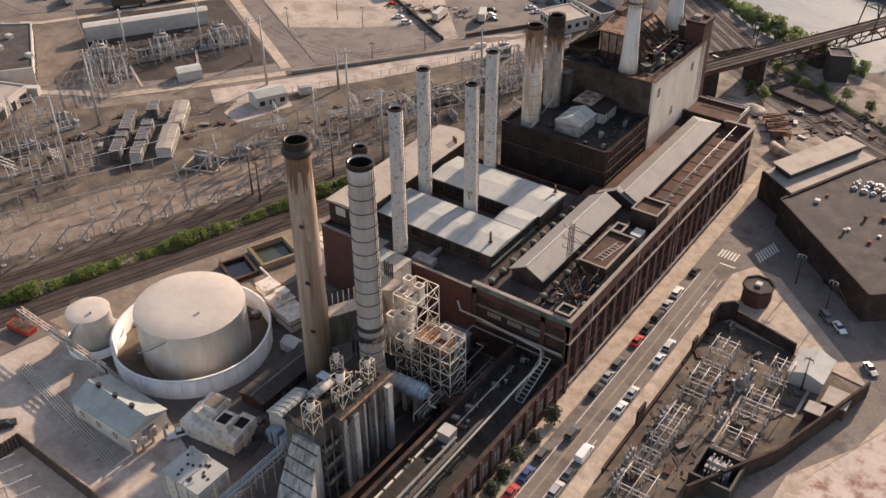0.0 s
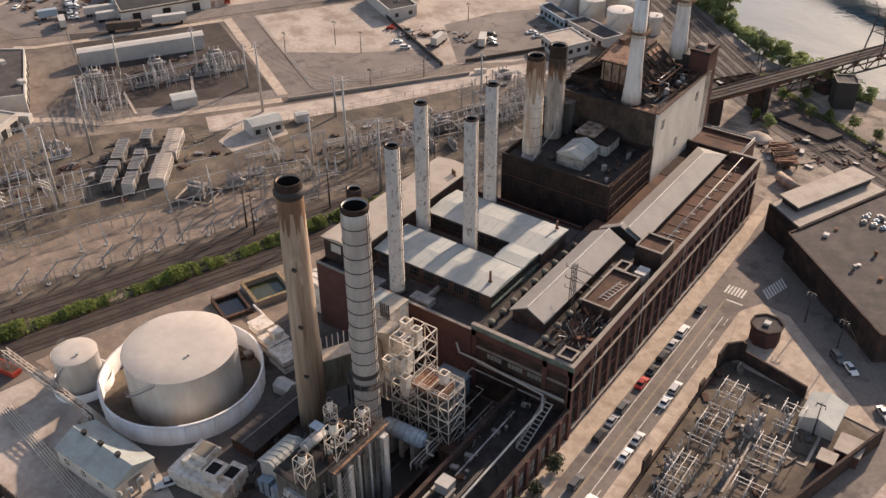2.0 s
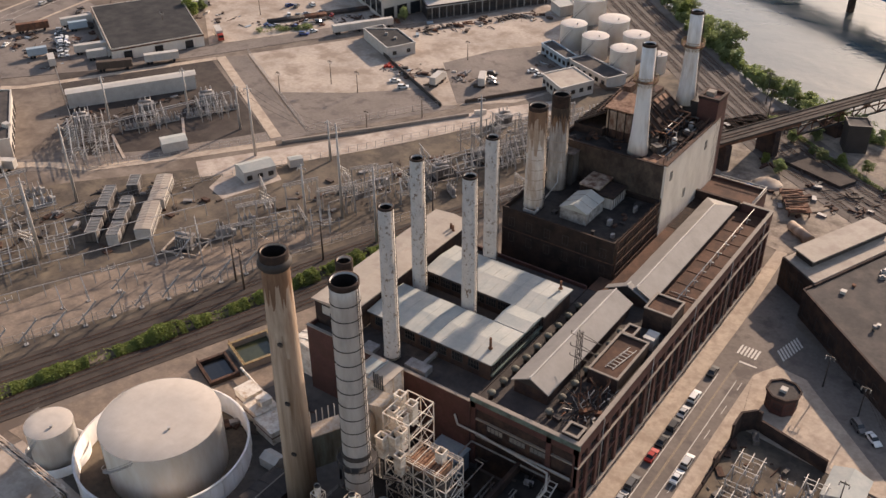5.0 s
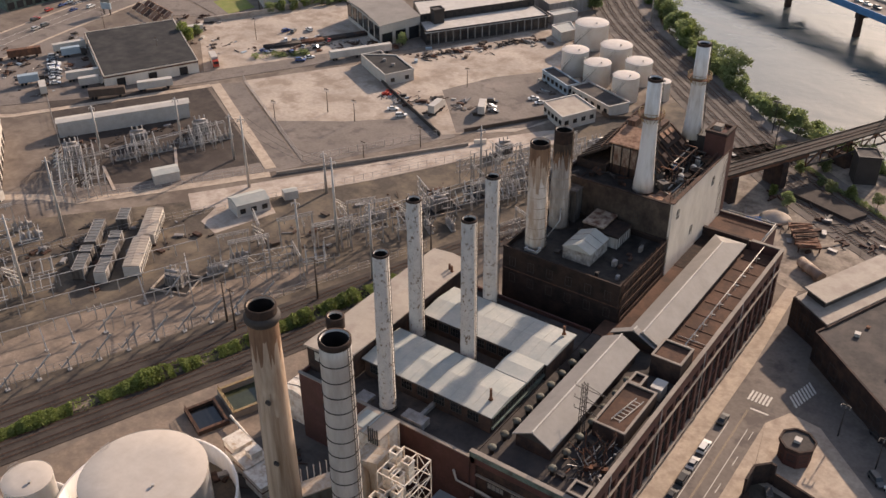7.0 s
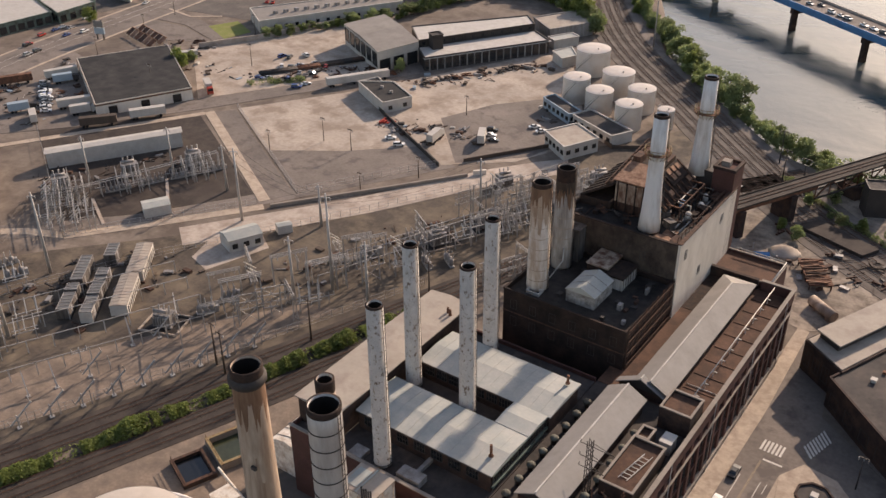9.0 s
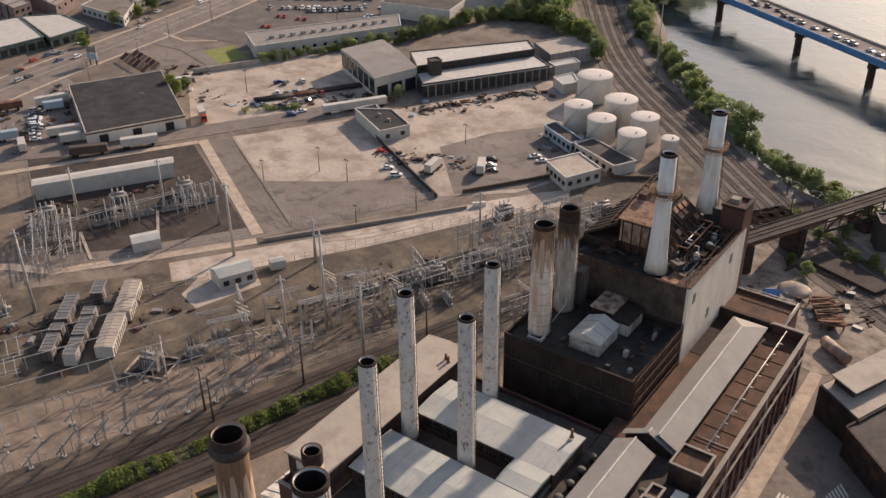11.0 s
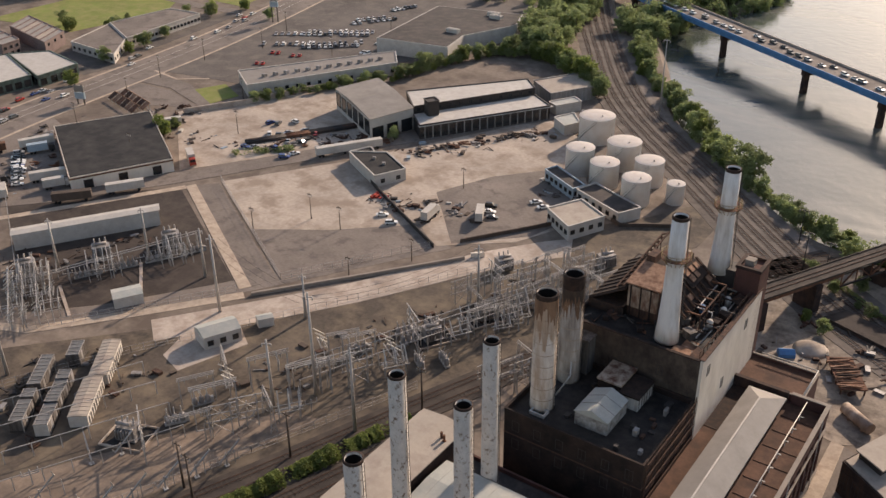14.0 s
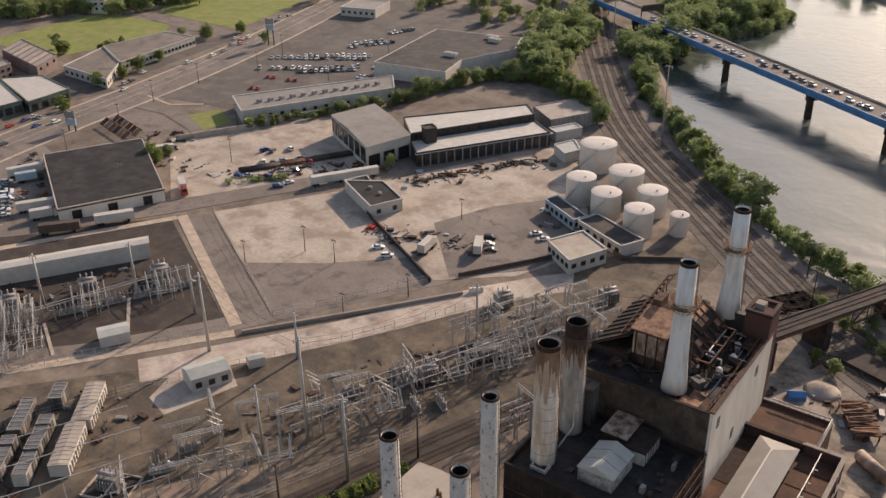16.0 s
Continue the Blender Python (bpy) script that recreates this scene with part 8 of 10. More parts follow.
solo("sand_pile", bm, M["lot"], "low heap of pale sand on the dirt", "sand", kind="stuff", at=(-78.5, 277, 0.04))
bm = B()
gable(bm, -2.0, 2.0, -1.5, 1.5, 0, 1.0, 1.9, "x")
solo("tarpaulin_shed", bm, M["blue"], "blue tarpaulin over a low frame", "tarpaulin", at=(-83, 271, 0.04), turn=30)
bm = B()
rod(bm, (-64.5, 255.5, 1.6), (-57.5, 250.5, 1.6), 2.8, 16)
for k in (0.25, 0.75):
    box(bm, -64.5 + 7 * k - 0.4, -64.5 + 7 * k + 0.4, 255.5 - 5 * k - 1.2, 255.5 - 5 * k + 1.2, 0.05, 0.8)
solo("ground_tank", bm, M["stack_tan"], "rusty tan horizontal tank lying on cradles", "tank")
# octagonal kiosk
ki = thing("octagon_kiosk", "octagonal brick kiosk with a flat dark roof", "building", (-42.4, 183.2, 0.2))
oct_ = [(3.35 * math.cos(math.pi / 8 + i * math.pi / 4), 3.35 * math.sin(math.pi / 8 + i * math.pi / 4)) for i in range(8)]
bm = B()
prism(bm, oct_, 0, 3.9)
part("wall", bm, M["brick"], ki)
bm = B()
prism(bm, [(x * 1.08, y * 1.08) for x, y in oct_], 3.9, 4.4)
part("cornice", bm, M["brick_soot"], ki)
bm = B()
prism(bm, [(x * 0.98, y * 0.98) for x, y in oct_], 4.4, 4.46)
part("roof", bm, M["roof_dark"], ki)
for i in range(8):
    bm = B()
    rod(bm, (oct_[i][0] * 1.06, oct_[i][1] * 1.06, 4.58), (oct_[(i + 1) % 8][0] * 1.06, oct_[(i + 1) % 8][1] * 1.06, 4.58), 0.4)
    part("parapet", bm, M["brick_soot"], ki)
bm = B()
box(bm, -0.7, 0.7, -0.7, 0.7, 4.46, 5.1)
part("hatch", bm, M["panel_white"], ki)
for i in range(8):
    a0 = i * math.pi / 4
    window(ki, far_win, (3.1 * math.cos(a0), 3.1 * math.sin(a0), 2.3), math.degrees(a0))

# ---- walled switchyard across the street ----
slab("walled_yard", [(-47.0, 96), (-47.0, 171), (-44.5, 173.6), (-28.5, 169.4), (-20.5, 168.4), (-12.5, 165), (-21.6, 137), (-31.8, 118.7), (-40, 96)], 0.16, M["yard"], "dark stained ground of the walled switchyard", "yard")


def wall_run(pts, h, label, mat_="brick_soot"):
    ob = thing("yard_wall", label, "wall", (pts[0][0], pts[0][1], 0.0))
    for p, q in zip(pts, pts[1:]):
        bm = B()
        d = (Vector(q) - Vector(p)).normalized()
        n_ = Vector((d.y, -d.x)) * 0.22
        o = Vector(pts[0])
        c = [Vector(p) - n_ - o, Vector(q) - n_ - o, Vector(q) + n_ - o, Vector(p) + n_ - o]
        c = [(v.x, v.y) for v in c]
        prism(bm, c[::-1], 0, h)
        part("panel", bm, M[mat_], ob)
        bm = B()
        rod(bm, (*(Vector(p) - o), h + 0.1), (*(Vector(q) - o), h + 0.1), 0.5)
        part("coping", bm, M["brick_soot"], ob)
    return ob


wall_run([(-47.0, 166.5), (-47.0, 171), (-44.5, 173.6), (-43.4, 173.3)], 5.0, "tall dark brick corner of the yard wall")
wall_run([(-43.2, 173.25), (-28.8, 169.6)], 3.0, "dark brick back wall of the yard")
wall_run([(-47.0, 152), (-47.0, 166.3)], 1.3, "broken low part of the dark brick yard wall")
wall_run([(-47.0, 157), (-47.0, 159.4)], 3.6, "standing stump of a dark brick wall")
wall_run([(-47.0, 116), (-47.0, 151.5)], 1.2, "low dark brick yard wall along the street")
wall_run([(-47.0, 130), (-47.0, 133.5)], 4.4, "standing stump of a dark brick wall")
wall_run([(-12.6, 165.2), (-21.6, 136.8), (-31.8, 118.7)], 4.0, "dark brick yard wall along the back street")
for x0, y0, w_, d_, h_, ma, lb in ((-27.4, 160.4, 7.0, 8.6, 3.0, "roof_white", "pale metal roofed annex of the switchyard"), (-19.0, 155.6, 4.6, 5.0, 2.8, "roof_tan", "low brick switch house with a tan roof"), (-21.0, 151.4, 3.0, 3.0, 2.6, "roof_tan", "small cream hut in the walled yard")):
    an = thing("switch_house", lb, "building", (x0, y0, 0.1))
    bm = B()
    gable(bm, 0, w_, 0, d_, 0, h_, h_ + (1.2 if ma == "roof_white" else 0.1))
    part("body", bm, M["brick"] if ma != "roof_white" else M["panel_white"], an)
    bm = B()
    if ma == "roof_white":
        for s in (-0.2, w_ / 2):
            v = [bm.verts.new(p) for p in (((s, -0.2, h_) if s < 0 else (w_ / 2, -0.2, h_ + 1.3)), ((w_ / 2, -0.2, h_ + 1.3) if s < 0 else (w_ + 0.2, -0.2, h_)), ((w_ / 2, d_ + 0.2, h_ + 1.3) if s < 0 else (w_ + 0.2, d_ + 0.2, h_)), ((s, d_ + 0.2, h_) if s < 0 else (w_ / 2, d_ + 0.2, h_ + 1.3)))]
            u = [bm.verts.new((p.co.x, p.co.y, p.co.z + 0.12)) for p in v]
            bm.faces.new(v[::-1]), bm.faces.new(u)
            for i in range(4):
                bm.faces.new((v[i], v[(i + 1) % 4], u[(i + 1) % 4], u[i]))
    else:
        box(bm, -0.2, w_ + 0.2, -0.2, d_ + 0.2, h_ + 0.12, h_ + 0.35)
    part("roof", bm, M[ma], an)
bm = B()
box(bm, -33.5, -32.9, 135.4, 151.0, 0.16, 0.3), box(bm, -32.9, -26.3, 150.5, 151.0, 0.16, 0.3), box(bm, -26.3, -22.4, 150.8, 151.4, 0.16, 0.3), box(bm, -22.9, -22.3, 151.4, 160.3, 0.16, 0.3)
solo("cable_trench", bm, M["concrete"], "pale concrete lids of a cable trench in the yard", "trench", kind="structure")
tp = thing("transformer_pen", "dark concrete pen holding a pale power transformer", "transformer pen", (-33.0, 122.4, 0.1), 0)
for x0, x1, y0, y1 in ((0, 8, 0, 0.5), (0, 0.5, 0.5, 8), (7.5, 8, 0.5, 8), (0, 8, 8, 8.5)):
    bm = B()
    box(bm, x0, x1, y0, y1, 0, 3.6)
    part("pen_wall", bm, M["steel_dark"], tp)


# ---- switchgear ----
def insulator_mesh():
    bm = B()
    tube(bm, [(0, 0.1), (0.15, 0.16), (0.3, 0.09), (0.45, 0.16), (0.6, 0.09), (0.75, 0.16), (0.9, 0.09), (1.05, 0.15), (1.2, 0.08)], 7)
    return mesh_of("insulator", bm, M["steel_pale"])


INS = insulator_mesh()
SW = {}


def proto(kind, label, group):
    ob = thing(kind, label, kind.replace("_", " "), (0, 0, -400), group=group)
    SW[kind] = ob
    return ob


g_ = proto("bus_gantry", "pale galvanised steel bus gantry with insulators", "switchgear of the yards")
for s in (-4.5, 4.5):
    bm = B()
    for y in (-0.8, 0.8):
        rod(bm, (s, y, 0), (s, y * 0.25, 8.6), 0.2)
    for k in range(4):
        z0, z1 = 2.15 * k, 2.15 * (k + 1)
        f0, f1 = 0.8 - 0.6 * z0 / 8.6, 0.8 - 0.6 * z1 / 8.6
        rod(bm, (s, -f0, z0), (s, f1, z1), 0.12), rod(bm, (s, f0, z0), (s, -f1, z1), 0.12)
    part("post", bm, M["steel_pale"], g_)
bm = B()
for y, z in ((-0.35, 8.4), (0.35, 8.4), (0, 9.1)):
    rod(bm, (-5, y, z), (5, y, z), 0.16)
for k in range(10):
    rod(bm, (-5 + k, -0.35, 8.4), (-4.5 + k, 0, 9.1), 0.08), rod(bm, (-4.5 + k, 0, 9.1), (-4 + k, 0.35, 8.4), 0.08)
part("beam", bm, M["steel_pale"], g_)
for x in (-3, 0, 3):
    share("insulator", INS, g_, (x, 0, 7.1))

g_ = proto("disconnect_switch", "pale steel disconnect switch with open slanting arms", "switchgear of the yards")
for x in (-2.4, 2.4):
    bm = B()
    rod(bm, (x, 0, 0), (x, 0, 3.2), 0.24)
    rod(bm, (x, -1.0, 3.2), (x, 1.0, 3.2), 0.2)
    part("post", bm, M["steel_pale"], g_)
bm = B()
rod(bm, (-3.2, -0.8, 3.3), (3.2, -0.8, 3.3), 0.2), rod(bm, (-3.2, 0.8, 3.3), (3.2, 0.8, 3.3), 0.2)
part("beam", bm, M["steel_pale"], g_)
for x in (-2.4, 0, 2.4):
    share("insulator", INS, g_, (x, 0.0, 3.4), (0, 0, 0), (1.3, 1.3, 1.2))
    bm = B()
    rod(bm, (x, -1.5, 4.2), (x + 0.3, 1.7, 6.8), 0.2)
    part("arm", bm, M["line"], g_)

g_ = proto("bus_support", "short pale post with a crossarm of insulators", "switchgear of the yards")
bm = B()
rod(bm, (0, 0, 0), (0, 0, 2.8), 0.24)
part("post", bm, M["steel_pale"], g_)
bm = B()
rod(bm, (-1.8, 0, 2.8), (1.8, 0, 2.8), 0.2)
part("crossarm", bm, M["steel_pale"], g_)
for x in (-1.6, 0, 1.6):
    share("insulator", INS, g_, (x, 0, 2.9))

g_ = proto("tall_bus_frame", "tall pale steel H-frame with stacked crossarms", "switchgear of the yards")
for x in (-2.6, 2.6):
    bm = B()
    rod(bm, (x, 0, 0), (x, 0, 10.5), 0.26)
    part("post", bm, M["steel_pale"], g_)
for z in (5.2, 7.6, 10.2):
    bm = B()
    rod(bm, (-4.4, 0, z), (4.4, 0, z), 0.2)
    part("crossarm", bm, M["steel_pale"], g_)
bm = B()
rod(bm, (-2.6, 0, 0.4), (2.6, 0, 5.2), 0.12), rod(bm, (2.6, 0, 0.4), (-2.6, 0, 5.2), 0.12), rod(bm, (-2.6, 0, 5.2), (2.6, 0, 10.2), 0.12), rod(bm, (2.6, 0, 5.2), (-2.6, 0, 10.2), 0.12)
part("brace", bm, M["steel_pale"], g_)
for x in (-4, 0, 4):
    share("insulator", INS, g_, (x, 0, 5.3)), share("insulator", INS, g_, (x, 0, 7.7))

g_ = proto("circuit_breaker", "pale oil circuit breaker with tilted bushings", "switchgear of the yards")
for x in (-1.7, 0, 1.7):
    bm = B()
    tube(bm, [(0.5, 0.65), (0.6, 0.7), (2.3, 0.7), (2.6, 0.3)], 12, x, 0)
    part("drum", bm, M["panel_grey"], g_)
    for s in (-1, 1):
        share("bushing", INS, g_, (x, 0.3 * s, 2.4), (-18 * s, 0, 0), (1.2, 1.2, 1.5))
bm = B()
box(bm, -2.6, 2.6, -0.7, 0.7, -0.1, 0.5), box(bm, 2.5, 3.3, -0.5, 0.5, -0.1, 1.8)
part("base", bm, M["steel_pale"], g_)

g_ = proto("power_transformer", "grey power transformer with radiator fins and bushings", "switchgear of the yards")
bm = B()
box(bm, -2.4, 2.4, -1.5, 1.5, 0.3, 3.6), box(bm, -2.7, 2.7, -1.8, 1.8, -0.05, 0.3)
part("case", bm, M["panel_grey"], g_)
for s in (-1, 1):
    for k in range(6):
        bm = B()
        box(bm, -2.1 + k * 0.75, -1.8 + k * 0.75, s * 1.55 - 0.0, s * 1.55 + s * 0.9, 0.7, 3.3) if s > 0 else box(bm, -2.1 + k * 0.75, -1.8 + k * 0.75, -2.45, -1.55, 0.7, 3.3)
        part("radiator", bm, M["panel_grey"], g_)
for x in (-1.5, 0, 1.5):
    share("bushing", INS, g_, (x, 0.4, 3.6), (-10, 0, 0), (1.6, 1.6, 1.7))
bm = B()
rod(bm, (-2.2, -0.9, 4.6), (1.6, -0.9, 4.6), 1.0, 12), rod(bm, (-1, -0.9, 3.6), (-1, -0.9, 4.4), 0.2)
part("conservator", bm, M["panel_grey"], g_)


g_ = proto("slant_switch", "low post carrying a long slanting pale switch arm", "slanting switches beside the rails")
bm = B()
rod(bm, (0, 0, 0), (0, 0, 2.6), 0.26), box(bm, -0.5, 0.5, -0.5, 0.5, 0, 0.25)
part("post", bm, M["steel_pale"], g_)
bm = B()
rod(bm, (-1.6, 0, 1.2), (3.6, 0, 6.0), 0.28), rod(bm, (-1.6, 0, 1.2), (-2.0, 0, 2.6), 0.14), rod(bm, (3.5, 0, 5.9), (3.1, 0, 7.2), 0.14), rod(bm, (1.9, 0, 0), (1.9, 0, 4.4), 0.16)
part("arm", bm, M["steel_pale"], g_)
share("insulator", INS, g_, (0, 0, 2.7), (0, 0, 0), (1.2, 1.2, 0.8))


def put(kind, x, y, turn, s=1.0, z=0.03):
    copy_thing(SW[kind], pose(x, y, z, 0, 0, turn) @ Matrix.Diagonal((s, s, s, 1)))


def field(origin, u, rows, kinds, gap, row_gap, n, jitter, seed, skip=0.12, s=1.0, z=0.03, keep=None):
    """Switchgear in rows along u."""
    rng = random.Random(seed)
    u = Vector(u).normalized()
    v = Vector((-u.y, u.x))
    ang = math.degrees(math.atan2(u.y, u.x))
    for r in range(rows):
        for i in range(n):
            if rng.random() < skip:
                continue
            p = Vector(origin) + u * (i * gap + rng.uniform(-jitter, jitter)) + v * (r * row_gap + rng.uniform(-jitter, jitter) * 0.5)
            if keep and not keep(p.x, p.y):
                continue
            put(kinds[(r * 3 + rng.randrange(len(kinds))) % len(kinds)], p.x, p.y, ang + rng.choice((0, 0, 90, 0)) + rng.uniform(-3, 3), s * rng.uniform(0.85, 1.12), z)


def bus(pts, w, label, posts=None, h=0.0, z=0.03):
    ob = thing("bus_bar", label, "bus bar", (*pts[0][:2], z), group="long bus bars")
    o = Vector((*pts[0][:2], 0))
    bm = B()
    for p, q in zip(pts, pts[1:]):
        rod(bm, Vector(p) - o, Vector(q) - o, w)
    part("bar", bm, M["steel_pale"], ob)
    if posts:
        n = max(2, int((Vector(pts[-1]) - Vector(pts[0])).length / posts))
        for i in range(n + 1):
            c = Vector(pts[0]).lerp(Vector(pts[-1]), i / n) - o
            bm = B()
            rod(bm, (c.x, c.y, 0), c, 0.2)
            part("post", bm, M["steel_pale"], ob)


# the fenced switchyard
for x0, y0, x1, y1 in ((-267.0, 186.0, -250.6, 177.6), (-258.6, 208.6, -241.4, 194.6)):
    bm = B()
    rod(bm, (x0, y0, 0.0), (x1, y1, 0.0), 0.9, 4)
    solo("cable_trench", bm, M["concrete"], "pale concrete cable trench across the gravel", "trench", kind="structure", at=(0, 0, -0.2))
for x, y in ((-281.7, 185.3), (-271.4, 204.3), (-260.4, 222.1)):
    put("power_transformer", x, y, 57, 1.1)
    for k in range(4):
        ox, oy = 0.53 * (k - 1.5) * 3.0, 0.85 * (k - 1.5) * 3.0
        bus([(x + ox + 2.2, y + oy - 1.5, 4.6), (x + ox + 5.0, y + oy - 3.3, 6.2), (x + ox + 12.4, y + oy - 8.0, 5.0)], 0.2, "pale pipe bus from the transformer to the switch row", 4)
    put("disconnect_switch", x + 6.6, y - 4.2, 57, 0.95), put("disconnect_switch", x + 12.2, y - 7.8, 57, 0.95)
    put("bus_support", x + 9.4, y - 9.0, 57), put("bus_support", x + 11.0, y - 3.6, 57), put("bus_support", x + 3.6, y - 6.0, 57)
for i in range(12):
    f_ = i / 11
    put("circuit_breaker" if i % 3 else "bus_support", -267.8 + 18.0 * f_, 189.8 + 33.5 * f_, 60, 0.8)
for k in range(2):
    bus([(-272.3 + 1.3 * k, 174.8 - 0.6 * k, 5.0), (-253.0 + 1.3 * k, 226.0 - 0.6 * k, 5.0)], 0.2, "long pale pipe bus across the fenced yard", 7)
field((-277.5, 177.5), (0.84, -0.55), 4, ("disconnect_switch", "bus_support", "tall_bus_frame", "disconnect_switch"), 5.4, 3.6, 5, 0.5, 3, skip=0.12, s=0.9)
for k in range(4):
    bus([(-278.0 + 2.0 * k, 178.0 + 3.0 * k, 6.4), (-257.0 + 2.0 * k, 164.3 + 3.0 * k, 5.4)], 0.2, "pale pipe bus above the switch grid", 7)
# the middle field
field((-206, 166), (0.55, 0.84), 6, ("bus_gantry", "disconnect_switch", "circuit_breaker", "tall_bus_frame", "bus_support"), 7.4, -7.8, 17, 2.2, 4, skip=0.42, keep=lambda x, y: not (-232 < x < -197 and 158 < y < 210) and y < 292 and (x - -165) * 0.93 - (y - 158) * 0.36 < -10)
field((-196, 176), (0.55, 0.84), 4, ("bus_support", "disconnect_switch", "bus_gantry", "circuit_breaker"), 6.0, -6.8, 20, 2.0, 14, skip=0.45, keep=lambda x, y: not (-232 < x < -197 and 158 < y < 210) and y < 296 and (x - -165) * 0.93 - (y - 158) * 0.36 < -10)
for k in range(3):
    bus([(-180 + 3.5 * k, 190 - 1.3 * k, 5 + k % 2), (-148 + 3.0 * k, 262 - 1.6 * k, 5 + k % 2)], 0.18, "long pale pipe bus above the gravel", 7)
for x, y, t in ((-195, 154, 20), (-162, 226, 60), (-156, 242, 60)):
    put("power_transformer", x, y, t, 0.95, 0.06)
# close rows of thin frames behind the tall block
field((-150, 238), (0.42, 0.91), 4, ("bus_gantry", "tall_bus_frame", "bus_gantry"), 5.4, 5.4, 8, 0.8, 23, skip=0.12, s=0.85)
field((-133, 214), (0.42, 0.91), 2, ("bus_gantry", "tall_bus_frame"), 5.6, 5.2, 5, 0.6, 24, skip=0.15, s=0.8)
for x, y in ((-142, 287), (-166, 268)):
    put("power_transformer", x, y, 60, 1.0)
for x, y, t in ((-195, 154, 20), (-162, 226, 60), (-156, 242, 60)):
    ob = thing("oil_pit", "low concrete kerb round a dark oil-stained transformer pit", "pit", (x, y, 0.02), t)
    bm = B()
    box(bm, -5, 5, -4, 4, -0.05, 0.04)
    part("pit_floor", bm, M["roof_soot"], ob)
    for x0, x1, y0, y1 in ((-5.3, 5.3, -4.3, -4.0), (-5.3, 5.3, 4.0, 4.3), (-5.3, -5.0, -4, 4), (5.0, 5.3, -4, 4)):
        bm = B()
        box(bm, x0, x1, y0, y1, -0.05, 0.5)
        part("kerb", bm, M["concrete"], ob)
# the field of slanting switches towards the rails
for i in range(-4, 9):
    put("slant_switch", -190.4 + 2.62 * i, 109.6 + 6.3 * i, 67.5, 1.0)
for r in range(2):
    field((-214 + 6.4 * r, 97 - 2.6 * r), (0.39, 0.92), 1, ("slant_switch", "bus_support", "bus_support"), 6.2, 1.0, 10, 1.2, 70 + r, skip=0.3, s=0.95)
field((-252, 104), (0.42, 0.91), 4, ("disconnect_switch", "bus_support", "disconnect_switch", "tall_bus_frame"), 6.4, -6.8, 13, 1.2, 6, skip=0.34, keep=lambda x, y: not (-238 < x < -197 and 134 < y < 182))
field((-266, 120), (0.42, 0.91), 3, ("bus_gantry", "disconnect_switch", "tall_bus_frame", "circuit_breaker"), 6.0, -7.0, 6, 1.4, 7, skip=0.1)
for k in range(0, 8, 2):
    bus([(-250 + 4.6 * k, 96 - 1.8 * k, 3.6), (-212 + 4.6 * k, 172 - 1.8 * k, 3.6)], 0.16, "long low bus bar on short posts", 6)
# the walled switchyard across the street
field((-44, 116), (0, 1), 4, ("bus_support", "bus_support", "circuit_breaker"), 6.2, -5.0, 8, 0.8, 9, skip=0.45, s=0.8, z=0.18, keep=lambda x, y: x < -23 - max(0, 140 - y) * 0.42)
field((-41, 120), (0, 1), 3, ("bus_support", "bus_support"), 4.0, -5.6, 11, 0.8, 10, skip=0.5, s=0.7, z=0.18, keep=lambda x, y: x < -24 - max(0, 140 - y) * 0.42)
for x0, y0, w_, d_, h_ in ((-43.0, 152.5, 4.4, 8.5, 4.6), (-42.8, 142, 4.6, 7.5, 4.6), (-42.2, 119.8, 2.9, 17, 4.4), (-30.6, 155.4, 4.0, 6.2, 4.6), (-31.4, 142.6, 5.2, 7.2, 4.6), (-31.4, 130.6, 5.4, 6.4, 4.6), (-42.2, 108, 5.4, 9.4, 4.2)):
    ob = thing("bus_grid", "three pale overhead bus pipes on braced steel posts", "bus grid", (x0, y0, 0.17), group="pipe grids of the walled yard")
    for i in range(3):
        bm = B()
        rod(bm, (w_ * i / 2, -0.6, h_), (w_ * i / 2, d_ + 0.6, h_ + 0.25), 0.14, 6)
        part("pipe", bm, M["steel_pale"], ob)
    n_ = max(2, int(d_ / 3.4) + 1)
    for j in range(n_):
        y_ = d_ * j / (n_ - 1)
        for z_ in (h_ - 0.35, h_ - 1.5):
            bm = B()
            rod(bm, (-0.5, y_, z_), (w_ + 0.5, y_, z_), 0.12)
            part("crossarm", bm, M["steel_pale"], ob)
        for x_ in (0, w_ / 2, w_):
            share("insulator", INS, ob, (x_, y_, h_ - 1.45), (0, 0, 0), (1.3, 1.3, 0.9))
            bm = B()
            rod(bm, (x_, y_, h_ - 1.5), (x_ + 0.5, y_ + 1.0, h_ - 3.0), 0.12)
            part("drop_arm", bm, M["steel_pale"], ob)
        for x_ in (0, w_):
            bm = B()
            rod(bm, (x_, y_, 0), (x_, y_, h_ - 0.35), 0.2)
            part("post", bm, M["steel_pale"], ob)
put("power_transformer", -29.0, 127.0, 0, 0.95, 0.15)
put("circuit_breaker", -34.2, 154.6, 80, 1.1, 0.17)
for ob in list(SW.values()):
    for o in (*ob.children_recursive, ob):
        bpy.data.objects.remove(o)

